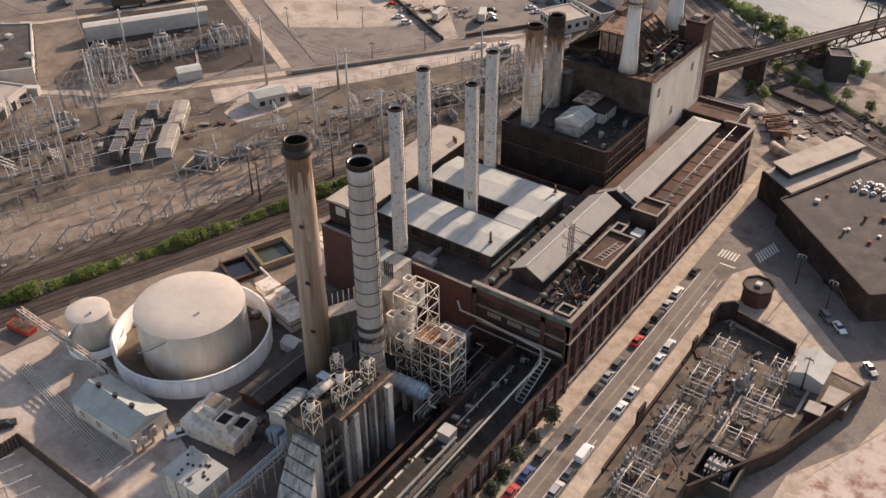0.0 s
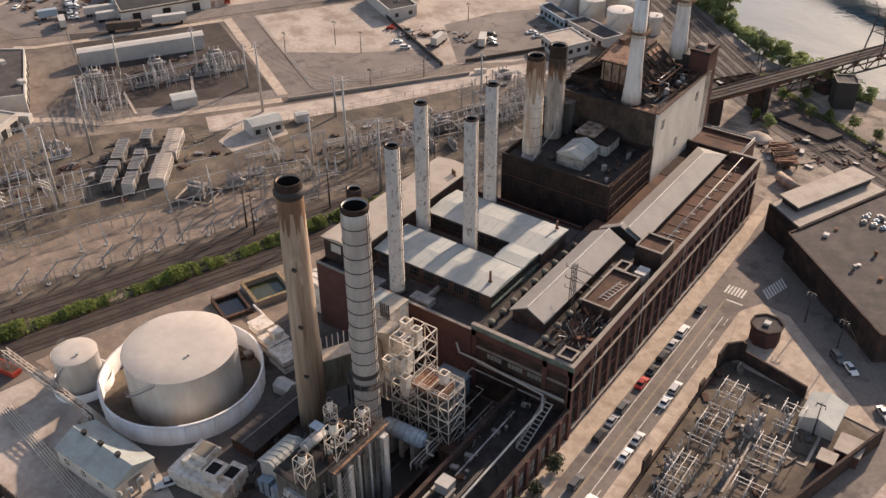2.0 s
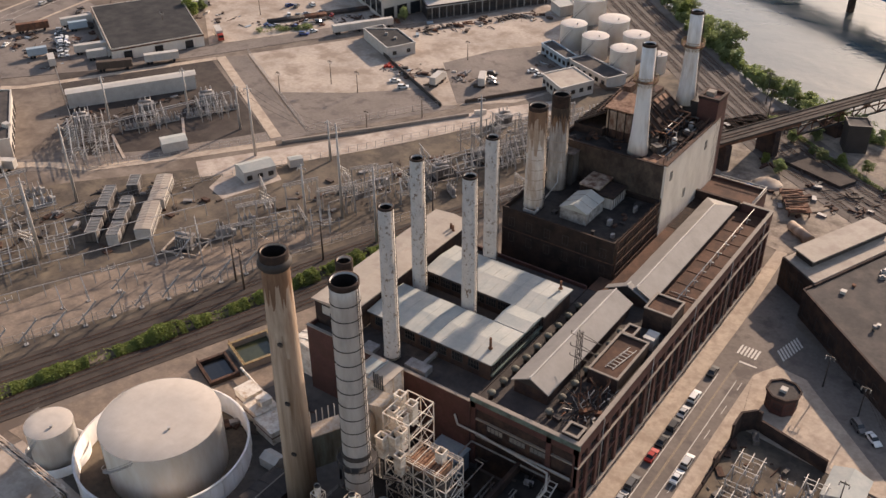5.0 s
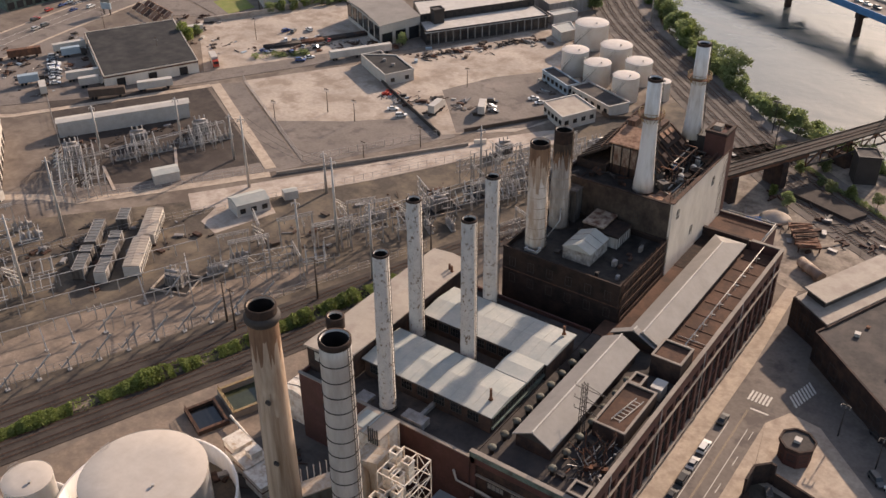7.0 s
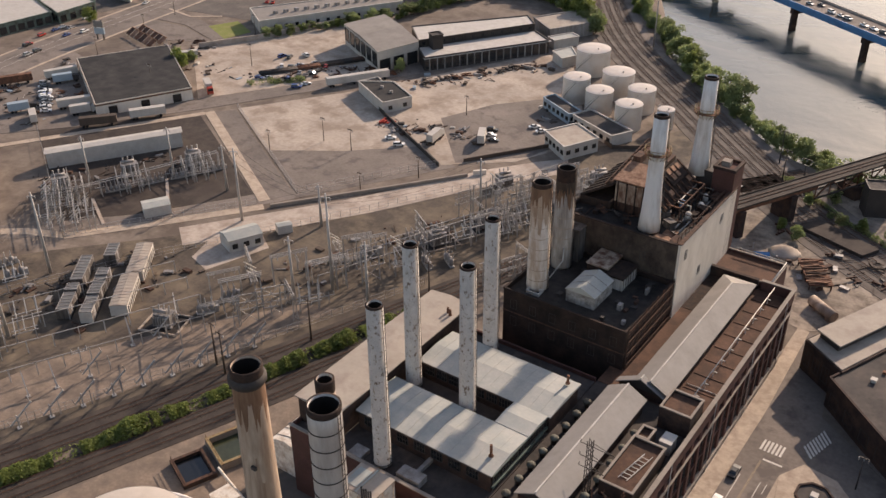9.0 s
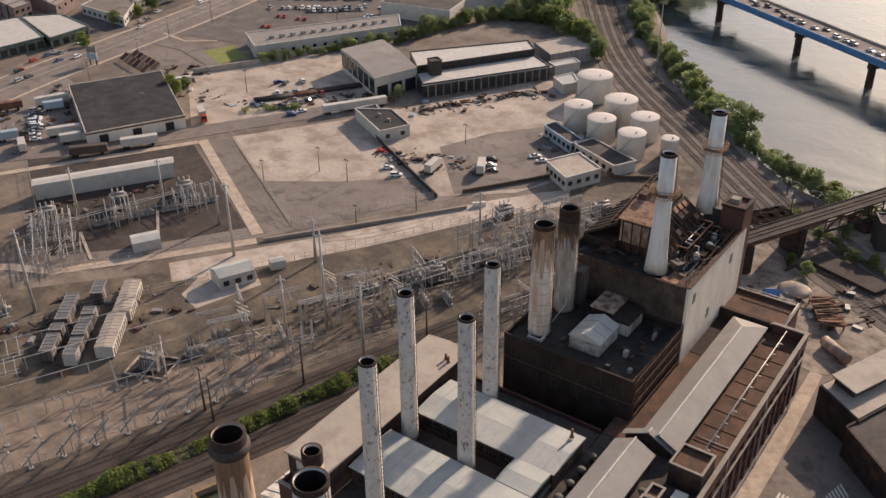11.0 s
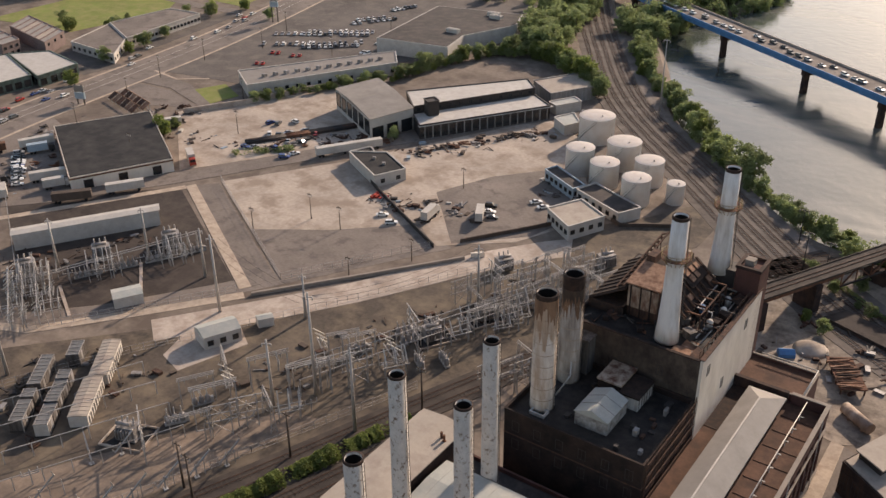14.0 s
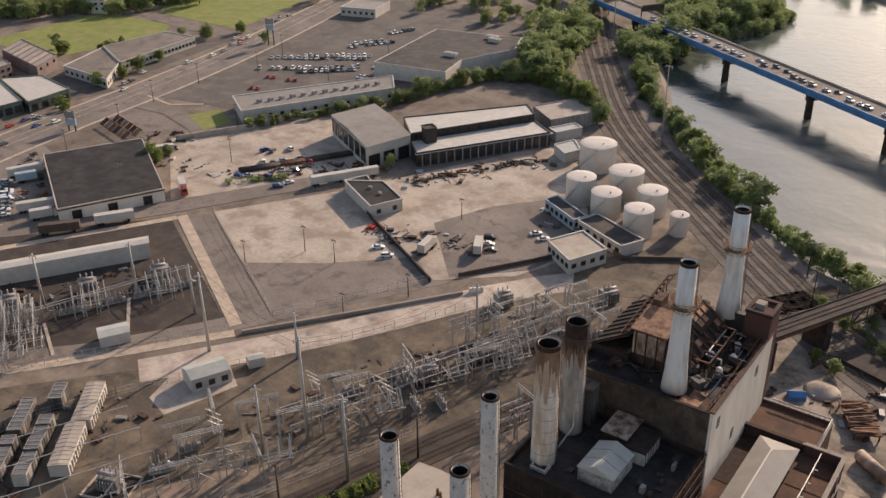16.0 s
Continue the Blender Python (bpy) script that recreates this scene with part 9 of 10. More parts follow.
# modular cabinets and the long white racks
def power_cabinet(x, y, L, H, n, pale):
    """A louvred block on a skid: casing, pale top frame, dark vents, doors."""
    ob = thing("battery_cabinet", "pale grey modular power cabinet on a skid" if pale else "grey louvred modular power cabinet on a skid", "cabinet", (x, y, 0.03), 130, group="modular cabinets")
    W = 3.2
    bm = B()
    box(bm, 0, L, -W / 2, W / 2, 0.3, H)
    part("casing", bm, M["panel_white"] if pale else M["clad_soot"], ob)
    bm = B()
    box(bm, -0.1, L + 0.1, -W / 2 - 0.1, W / 2 + 0.1, 0, 0.3)
    part("skid", bm, M["steel_dark"], ob)
    bm = B()
    for j in range(n + 1):
        box(bm, L * j / n - 0.1 + (0.1 if j == 0 else 0) - (0.1 if j == n else 0), L * j / n + 0.1 + (0.1 if j == 0 else 0) - (0.1 if j == n else 0), -W / 2, W / 2, H, H + 0.2)
    box(bm, 0, L, -W / 2 - 0.002, -W / 2 + 0.16, H, H + 0.21), box(bm, 0, L, W / 2 - 0.16, W / 2 + 0.002, H, H + 0.21)
    part("top_frame", bm, M["panel_grey"], ob)
    for j in range(n):
        bm = B()
        box(bm, L * (j + 0.5) / n - L / n * 0.36, L * (j + 0.5) / n + L / n * 0.36, -W / 2 + 0.3, W / 2 - 0.3, H, H + 0.1)
        part("roof_vent", bm, M["cabinet"], ob)
        for s_ in (-1, 1):
            bm = B()
            box(bm, L * (j + 0.5) / n - L / n * 0.38, L * (j + 0.5) / n + L / n * 0.38, min(s_ * W / 2, s_ * (W / 2 + 0.07)), max(s_ * W / 2, s_ * (W / 2 + 0.07)), 0.5, H - 0.25)
            part("door", bm, M["clad_soot"] if (j + s_) % 3 else M["panel_grey"], ob)


def row_point(x, y, d):
    return x - 0.643 * d, y + 0.766 * d


for d, L, H, n, pale in ((0, 7.8, 3.2, 5, False), (8.6, 3.2, 3.5, 2, False), (14.0, 12.4, 3.2, 8, False)):
    power_cabinet(*row_point(-217.6, 140.4, d), L, H, n, pale)
for d, L, H, n, pale in ((0, 3.6, 3.5, 2, True), (3.9, 4.4, 3.1, 3, False), (8.7, 4.0, 3.5, 3, False), (13.0, 4.6, 3.1, 3, False), (17.9, 3.6, 3.4, 2, False), (27.6, 6.4, 3.6, 4, False)):
    power_cabinet(*row_point(-211.2, 142.6, d), L, H, n, pale)
for d, o in ((0, 0.0), (16.0, -0.9)):
    x, y = row_point(-207.0, 149.4, d)
    ob = thing("switchgear_container", "long cream switchgear container with a ribbed roof", "container", (x - 0.766 * o, y - 0.643 * o, 0.03), 130, group="cream containers in a row")
    bm = B()
    box(bm, 0, 15.4, -2.2, 2.2, 0.3, 3.4)
    part("body", bm, M["panel_white"], ob)
    bm = B()
    box(bm, 0.2, 15.2, -2.0, 2.0, 0, 0.3)
    part("skid", bm, M["steel_dark"], ob)
    bm = B()
    gable(bm, -0.1, 15.5, -2.3, 2.3, 3.4, 3.48, 3.75, "x")
    part("roof", bm, M["roof_tan"], ob)
    for j in range(11):
        bm = B()
        pipe(bm, [(0.3 + j * 1.48, -2.32, 3.5), (0.3 + j * 1.48, 0, 3.78), (0.3 + j * 1.48, 2.32, 3.5)], 0.09, 4)
        part("roof_rib", bm, M["roof_tan"], ob)
    for j in range(9):
        for s_ in (-1, 1):
            bm = B()
            box(bm, 0.9 + j * 1.6, 1.5 + j * 1.6, min(s_ * 2.2, s_ * 2.5), max(s_ * 2.2, s_ * 2.5), 0.6, 2.7)
            part("side_unit", bm, M["panel_white"], ob)


# ---- bridges ----
rb = thing("rail_bridge", "dark rusty steel truss railway bridge over the river", "bridge", (-97, 276, 0))
D = Vector((0.447, 0.894))
NN = Vector((0.894, -0.447))
P_ = lambda s, o, z: (D.x * s + NN.x * o, D.y * s + NN.y * o, z)
LBR = 330
for o in (-2.2, 2.2):
    bm = B()
    rod(bm, P_(0, o, 8.6), P_(34, o, 8.6), 1.0)
    part("girder", bm, M["rust"], rb)
    bm = B()
    rod(bm, P_(34, o, 9.2), P_(LBR, o, 9.2), 0.5), rod(bm, P_(34, o, 4.6), P_(LBR, o, 4.6), 0.5)
    part("chord", bm, M["steel_dark"], rb)
    for k in range(48):
        s = 34 + k * 6
        bm = B()
        rod(bm, P_(s, o, 4.6), P_(s, o, 9.2), 0.3)
        rod(bm, P_(s, o, 9.2 if k % 2 else 4.6), P_(s + 6, o, 4.6 if k % 2 else 9.2), 0.34)
        part("truss_web", bm, M["rust"], rb)
bm = B()
for o in (-2.9, 2.9):
    rod(bm, P_(0, o, 9.7), P_(LBR, o, 9.7), 0.3)
v = [bm.verts.new(P_(s, o, z)) for z in (9.2, 9.5) for s, o in ((0, -2.9), (LBR, -2.9), (LBR, 2.9), (0, 2.9))]
for q in ((0, 1, 2, 3), (7, 6, 5, 4), (0, 4, 5, 1), (2, 6, 7, 3)):
    bm.faces.new([v[i] for i in q])
part("deck", bm, M["ballast"], rb, "dark timber and ballast deck")
bm = B()
for o in (-0.75, 0.75):
    rod(bm, P_(0, o, 9.65), P_(LBR, o, 9.65), 0.16)
part("rail", bm, M["rust_dark"], rb)
for s in (4, 24, 52):
    bm = B()
    a0 = P_(s, 0, 0)
    prism(bm, [(a0[0] + D.x * i + NN.x * j, a0[1] + D.y * i + NN.y * j) for i, j in ((-1.2, -3.6), (-1.2, 3.6), (1.2, 3.6), (1.2, -3.6))], -6 if s > 40 else 0, 8.4 if s < 40 else 4.4)
    part("pier", bm, M["brick_soot"], rb)
for s in (100, 170, 250, 320):
    bm = B()
    a0 = P_(s, 0, 0)
    prism(bm, [(a0[0] + D.x * i + NN.x * j, a0[1] + D.y * i + NN.y * j) for i, j in ((-2, -4.4), (-2, 4.4), (2, 4.4), (2, -4.4))], -8.4, 4.4, 0.9)
    part("pier", bm, M["concrete"], rb)
gt = thing("bridge_gantry", "dark steel A-frame gantry standing on the railway bridge", "gantry", (-97, 276, 9.5))
for s in (74, 84):
    for o in (-3.4, 3.4):
        bm = B()
        rod(bm, P_(s, o, 0), P_(79 + (s - 79) * 0.35, o, 12), 0.35)
        part("leg", bm, M["steel_dark"], gt)
bm = B()
for z in (6, 12):
    for o in (-3.4, 3.4):
        rod(bm, P_(74 + 0.27 * z, o, z), P_(84 - 0.27 * z, o, z), 0.3)
    rod(bm, P_(77, -3.4, z), P_(77, 3.4, z), 0.3), rod(bm, P_(81, -3.4, z), P_(81, 3.4, z), 0.3)
rod(bm, P_(77.2, -3.4, 12), P_(74, -3.4, 17), 0.2), rod(bm, P_(80.8, 3.4, 12), P_(84, 3.4, 17), 0.2)
part("crosspiece", bm, M["steel_dark"], gt)
tw = quad_building("bridge_tower", "dark masonry bridge house beside the railway", [(-66, 311), (-60, 314), (-63, 320), (-69, 317)], 9.0, "steel_dark", "roof_dark", category="tower")
slab("bridge_ramp", [(-80, 293), (-60, 286), (-57, 292), (-76, 300)], 1.2, M["gravel_dark"], "raised dark gravel bank beside the railway", "bank")

bb = thing("road_bridge", "long blue steel girder road bridge over the river", "bridge", (-262, 569, 0))
D2 = Vector((0.838, -0.545))
N2 = Vector((0.545, 0.838))
Q_ = lambda s, o, z: (D2.x * s + N2.x * o, D2.y * s + N2.y * o, z)
LB2 = 620
for o in (-6.6, -2.2, 2.2, 6.6):
    bm = B()
    v = [bm.verts.new(Q_(s, o + w, z)) for z in (6.6, 8.8) for s, w in ((-140, -0.2), (LB2, -0.2), (LB2, 0.2), (-140, 0.2))]
    for q in ((3, 2, 1, 0), (4, 5, 6, 7), (0, 1, 5, 4), (1, 2, 6, 5), (2, 3, 7, 6), (3, 0, 4, 7)):
        bm.faces.new([v[i] for i in q])
    part("girder", bm, M["blue"], bb)
bm = B()
v = [bm.verts.new(Q_(s, w, z)) for z in (8.8, 9.2) for s, w in ((-140, -7.6), (LB2, -7.6), (LB2, 7.6), (-140, 7.6))]
for q in ((3, 2, 1, 0), (4, 5, 6, 7), (0, 1, 5, 4), (1, 2, 6, 5), (2, 3, 7, 6), (3, 0, 4, 7)):
    bm.faces.new([v[i] for i in q])
part("deck", bm, M["asphalt"], bb)
for o in (-7.5, 7.5):
    bm = B()
    v = [bm.verts.new(Q_(s, o + w, z)) for z in (8.6, 10.1) for s, w in ((-140, -0.2), (LB2, -0.2), (LB2, 0.2), (-140, 0.2))]
    for q in ((3, 2, 1, 0), (4, 5, 6, 7), (0, 1, 5, 4), (1, 2, 6, 5), (2, 3, 7, 6), (3, 0, 4, 7)):
        bm.faces.new([v[i] for i in q])
    part("barrier", bm, M["blue"] if o < 0 else M["concrete"], bb)
for s in (-70, 0, 30, 84, 144, 190, 250, 310, 370, 430, 490):
    bm = B()
    c_ = [Q_(s + i, o, 0)[:2] for i, o in ((-0.9, -6.6), (0.9, -6.6), (0.9, -3.6), (-0.9, -3.6))]
    prism(bm, c_, -8.4, 4.4, 0.94)
    rod(bm, Q_(s, -7.0, 5.4), Q_(s, 7.0, 5.4), 2.4)
    part("pier", bm, M["brick_soot"], bb)

sgn = thing("bridge_sign", "dark electronic message board over the bridge deck", "sign", (-262, 569, 9.2))
for o in (-7.0, 7.0):
    bm = B()
    rod(bm, Q_(8, o, 0), Q_(8, o, 6.4), 0.5)
    part("post", bm, M["steel_dark"], sgn)
bm = B()
rod(bm, Q_(8, -7.2, 6.4), Q_(8, 7.2, 6.4), 0.5)
part("beam", bm, M["steel_dark"], sgn)
bm = B()
v = [bm.verts.new(Q_(8 + i, o, z)) for z in (4.2, 7.6) for i, o in ((-0.4, -6.4), (0.4, -6.4), (0.4, 6.4), (-0.4, 6.4))]
for q in ((3, 2, 1, 0), (4, 5, 6, 7), (0, 1, 5, 4), (1, 2, 6, 5), (2, 3, 7, 6), (3, 0, 4, 7)):
    bm.faces.new([v[i] for i in q])
part("board", bm, M["steel_dark"], sgn)

# ---- poles and wires ----
def tall_pole(x, y, h, label, arms=(), material="steel_pale", r=0.42, turn=0.0, group="tall steel poles"):
    ob = thing("utility_pole", label, "pole", (x, y, 0.02), turn, group=group)
    bm = B()
    tube(bm, [(0, r), (h, r * 0.45)], 10)
    part("shaft", bm, M[material], ob)
    for z, w in arms:
        bm = B()
        rod(bm, (-w, 0, z), (w, 0, z), 0.22)
        part("crossarm", bm, M[material], ob)
        for s in (-w, 0, w):
            bm = B()
            tube(bm, [(z - 0.9, 0.1), (z - 0.1, 0.14)], 6, s, 0)
            part("insulator", bm, M["steel_pale"], ob)
    return ob


for x, y, h in ((-170.5, 190, 29), (-218, 203, 24), (-154, 185, 23), (-240, 152, 25), (-176, 181, 19), (-223, 128, 24), (-196, 214, 14), (-160, 245, 20), (-276, 192, 17), (-259, 212, 17), (-236, 214, 16)):
    tall_pole(x, y, h, "tall tapered galvanised steel line pole", arms=((h - 1.2, 1.1),) if h > 18 else ((h - 0.8, 0.9),), turn=30, r=0.5)
for x, y in ((-172, 150), (-167.5, 148.5), (-196, 88), (-160, 170), (-146, 200)):
    tall_pole(x, y, 12.5, "dark weathered timber pole by the rails", arms=((11.8, 1.2),), material="wood", r=0.3, group="timber poles by the rails")
for x, y, h in ((-236, 260, 9.5), (-223, 259.5, 8.5), (-208, 308, 8), (-201, 238, 7), (-246.7, 244, 8), (-191.4, 256, 8), (-312, 300, 10), (-340, 330, 10), (-28, 189, 9), (-24, 160, 9), (-37, 195, 9), (-380, 300, 11), (-395, 330, 11), (-398, 360, 11), (-372, 268, 11), (-388, 390, 11), (-400, 420, 11), (-350, 400, 10), (-330, 262, 9), (-352, 450, 10)):
    tall_pole(x, y, h, "thin lamp pole with a short arm", arms=((h - 0.6, 0.9),), material="steel_dark" if x > -100 else "wood", r=0.17, group="lamp poles")
for x, y, h in ((-183, 417, 31), (-93, 317, 13), (-86, 314, 13), (-99, 333, 12), (-270, 548, 30)):
    tall_pole(x, y, h, "tall slim mast beside the riverside rails", arms=((h - 0.5, 1.4),), material="steel_pale" if h > 20 else "steel_dark", r=0.36 if h > 20 else 0.2, group="masts along the river")


def wires(a, b, n, spread, sag, label):
    ob = thing("power_line", label, "wire", a, group="overhead lines")
    a, b = Vector(a), Vector(b)
    d = (b - a).normalized()
    side = Vector((-d.y, d.x, 0)).normalized()
    for k in range(n):
        bm = B()
        o = side * (k - (n - 1) / 2) * spread
        pipe(bm, [(b - a) * (i / 12) + o - Vector((0, 0, sag * 4 * (i / 12) * (1 - i / 12))) for i in range(13)], 0.07, 4)
        part("wire", bm, M["steel_dark"], ob)


wires((-240, 152, 23.5), (-218, 203, 22.5), 3, 2.2, 2.0, "sagging dark line wires between steel poles")
wires((-218, 203, 22.5), (-170.5, 190, 27), 3, 2.2, 2.0, "sagging dark line wires over the gravel yard")
wires((-170.5, 190, 27), (-160, 245, 19), 3, 2.2, 3.0, "sagging dark line wires above the switchgear")
wires((-223, 128, 22.5), (-240, 152, 23.5), 3, 2.2, 1.5, "sagging dark line wires near the rails")
wires((-28, 189, 8.4), (-37, 195, 8.4), 3, 0.6, 0.2, "dark street wires between lamp poles")
wires((-28, 189, 8.4), (10, 130, 8.6), 3, 0.6, 1.2, "dark street wires over the side street")

# ---- vehicles ----
def paint(name, c, metal=0.0):
    m = mat(name, c, 0.35, metal, vary=0.05, big=3, fine=0.5, bump=0, spec=0.5)
    return m


CARS = [("white", paint("white_car_paint", (0.72, 0.7, 0.66))), ("black", paint("black_car_paint", (0.02, 0.02, 0.022))), ("silver", paint("silver_car_paint", (0.4, 0.39, 0.38), 0.3)), ("dark grey", paint("grey_car_paint", (0.09, 0.09, 0.09))), ("red", paint("red_car_paint", (0.42, 0.03, 0.02))), ("blue", paint("blue_car_paint", (0.04, 0.07, 0.2)))]


def wheel_mesh(r=0.33, w=0.24):
    bm = B()
    rod(bm, (0, -w / 2, 0), (0, w / 2, 0), 2 * r, 14), rod(bm, (0, -w / 2 - 0.01, 0), (0, w / 2 + 0.01, 0), r, 8)
    return mesh_of("wheel", bm, M["tyre"])


WH, WH2, AXLE = wheel_mesh(), wheel_mesh(0.5, 0.34), wheel_mesh(0.33, 1.88)


def profile(bm, pts, w, inset=0.0, top_in=0.0):
    """A side outline (x, z) drawn across the width, narrower above."""
    zs = [p[1] for p in pts]
    z0, z1 = min(zs), max(zs)
    ring = []
    for s in (-1, 1):
        ring.append([bm.verts.new((x, s * (w / 2 - top_in * (z - z0) / (z1 - z0 + 1e-6)), z)) for x, z in pts])
    bm.faces.new(ring[0]), bm.faces.new(ring[1][::-1])
    n = len(pts)
    for i in range(n):
        j = (i + 1) % n
        bm.faces.new((ring[0][j], ring[0][i], ring[1][i], ring[1][j]))


def make_car(colour, material, style, far=False):
    names = {"sedan": ("car", "sedan"), "suv": ("car", "tall estate car"), "van": ("van", "panel van"), "pickup": ("pickup_truck", "pickup truck")}
    cat, word = names[style]
    ob = thing(cat, colour + " " + word + " parked at the roadside", "van" if style == "van" else "car", (0, 0, -400), group="parked vehicles")
    bm = B()
    if style == "sedan":
        profile(bm, [(-2.25, 0.32), (2.25, 0.32), (2.3, 0.62), (1.1, 0.9), (-1.5, 0.95), (-2.25, 0.88)], 1.8, top_in=0.06)
    elif style == "suv":
        profile(bm, [(-2.25, 0.38), (2.3, 0.38), (2.35, 0.85), (1.2, 1.05), (-2.2, 1.08)], 1.86, top_in=0.05)
    elif style == "pickup":
        profile(bm, [(-2.8, 0.45), (2.7, 0.45), (2.75, 0.95), (1.4, 1.1), (-0.7, 1.1), (-0.7, 0.75), (-2.7, 0.75), (-2.7, 1.1), (-2.8, 1.1)], 1.95, top_in=0.03)
    else:
        profile(bm, [(-2.7, 0.4), (2.6, 0.4), (2.7, 0.95), (1.9, 1.25), (-2.7, 1.3)], 1.95, top_in=0.03)
    body = bm
    bm = B()
    if style == "sedan":
        profile(bm, [(-1.55, 0.92), (0.95, 0.88), (0.25, 1.4), (-1.0, 1.4)], 1.62, top_in=0.22)
    elif style == "suv":
        profile(bm, [(-2.15, 1.05), (1.15, 1.02), (0.5, 1.66), (-1.95, 1.66)], 1.72, top_in=0.18)
    elif style == "pickup":
        profile(bm, [(-0.7, 1.08), (1.3, 1.06), (0.7, 1.72), (-0.5, 1.72)], 1.75, top_in=0.18)
    else:
        profile(bm, [(0.7, 1.26), (1.9, 1.22), (1.35, 2.05), (0.7, 2.05)], 1.84, top_in=0.14)
    part("window", bm, M["glass"], ob)
    bm = body if far else B()
    if style == "sedan":
        profile(bm, [(-0.98, 1.39), (0.22, 1.39), (0.15, 1.45), (-0.9, 1.45)], 1.2, top_in=0.05)
    elif style == "suv":
        profile(bm, [(-1.95, 1.64), (0.48, 1.64), (0.4, 1.72), (-1.9, 1.72)], 1.4, top_in=0.05)
    elif style == "pickup":
        profile(bm, [(-0.5, 1.7), (0.68, 1.7), (0.6, 1.78), (-0.45, 1.78)], 1.42, top_in=0.05)
    else:
        profile(bm, [(-2.7, 1.28), (0.7, 1.26), (0.7, 2.04), (1.3, 2.06), (0.9, 2.14), (-2.65, 2.14)], 1.9, top_in=0.1)
    if not far:
        part("roof", bm, material, ob)
    part("body", body, material, ob)
    a, b = (-1.4, 1.4) if style in ("sedan", "suv") else (-1.7, 1.7)
    for x in (a, b):
        if far:
            share("axle", AXLE, ob, (x, 0, 0.33))
            continue
        for y in (-0.82, 0.82):
            share("wheel", WH, ob, (x, y, 0.33))
    return ob


FLEET = {}
for i, (cn, cm) in enumerate(CARS):
    for sty in (("sedan", "suv") if i not in (0,) else ("sedan", "suv", "van", "pickup")):
        FLEET[(cn, sty)] = make_car(cn, cm, sty)
        FLEET[(cn, sty, "far")] = make_car(cn, cm, sty, True)


def park(cn, sty, x, y, turn, z=0.08):
    copy_thing(FLEET[(cn, sty, "far") if y > 260 or x < -260 else (cn, sty)], pose(x, y, z, 0, 0, turn) @ Matrix.Diagonal((0.92, 0.92, 0.92, 1)))


for x, y, cn, sty in ((-58.4, 145, "dark grey", "suv"), (-58.4, 154, "red", "sedan"), (-58.4, 159, "black", "sedan"), (-58.4, 164.5, "black", "suv"), (-58.4, 169.5, "silver", "sedan"), (-58.4, 175.2, "white", "suv"), (-58.4, 185.5, "black", "sedan"), (-58.4, 135, "black", "suv"), (-58.4, 140.3, "silver", "sedan"), (-58.4, 113.5, "dark grey", "suv"), (-58.4, 107.5, "blue", "sedan"), (-58.4, 102, "red", "sedan"), (-58.4, 96, "silver", "suv"), (-51.9, 151.5, "white", "sedan"), (-51.9, 156.4, "silver", "suv"), (-51.9, 138.5, "silver", "sedan"), (-51.9, 133.2, "white", "sedan"), (-51.9, 118, "white", "van"), (-51.9, 112, "dark grey", "sedan"), (-51.9, 107.2, "silver", "suv"), (-56.4, 121.5, "dark grey", "suv"), (-51.9, 101, "red", "sedan")):
    park(cn, sty, x, y, 90)
for x, y, t, cn, sty in ((-23.5, 184, -45, "white", "sedan"), (-27, 186, -45, "dark grey", "suv"), (-14, 174, -45, "silver", "sedan"), (-30, 199, -40, "black", "sedan"), (-218, 275, 40, "white", "sedan"), (-212, 272, 40, "white", "suv"), (-181, 312, 50, "white", "sedan"), (-177, 310, 50, "white", "sedan"), (-192, 301, 20, "black", "suv"), (-190, 297, 20, "white", "sedan"), (-187, 294, 20, "dark grey", "sedan"), (-168, 318, 30, "white", "sedan"), (-171, 322, 30, "silver", "sedan"), (-119.4, 76.9, 60, "white", "pickup"), (-149.5, 58.6, 60, "black", "suv")):
    park(cn, sty, x, y, t)
rng = random.Random(44)
cols = ["white", "silver", "black", "dark grey", "white", "silver", "red", "blue"]
for (x0, y0), (x1, y1), n_, full in (((-387, 420), (-358, 438), 13, 0.9), ((-388, 425), (-359, 443), 13, 0.8), ((-371, 402), (-350, 420), 11, 0.95), ((-372, 407), (-352, 425), 11, 0.9), ((-392, 395), (-372, 408), 8, 0.8), ((-379, 451), (-366, 471), 8, 0.85), ((-383, 455), (-371, 472), 8, 0.8), ((-379, 483), (-372, 501), 8, 0.7), ((-400, 412), (-386, 422), 6, 0.5), ((-343, 428), (-352, 470), 8, 0.6), ((-340, 412), (-322, 410), 7, 0.8)):
    ang_ = math.degrees(math.atan2(y1 - y0, x1 - x0)) + 90
    for i in range(n_):
        if rng.random() < full:
            k = i / (n_ - 1)
            park(rng.choice(["white", "silver", "dark grey", "white", "silver", "black", "white", "silver"]), rng.choice(("sedan", "suv")), x0 + (x1 - x0) * k, y0 + (y1 - y0) * k, ang_ + rng.choice((0, 180)))
for x, y in ((-378, 387), (-375, 388), (-366, 389), (-363, 390.5), (-372, 370), (-369, 371)):
    park("red", "sedan", x, y, 125)
for i in range(26):
    k = rng.random()
    lane = rng.choice((-2.5, 2, 8, 12))
    x, y = -414 - 46 * k + lane, 250 + 250 * k
    park(rng.choice(cols), rng.choice(("sedan", "suv")), x, y, 100, 0.12)
for i in range(27):
    s = 14 + i * 7.0 + rng.uniform(-2, 2)
    o = rng.choice((-1.4, -1.4, -1.4, -1.4, 1.8))
    q = Q_(s, o, 9.22)
    park(rng.choice(["white", "silver", "white", "dark grey"]), rng.choice(("sedan", "suv")), -262 + q[0], 569 + q[1], -33, 9.22)
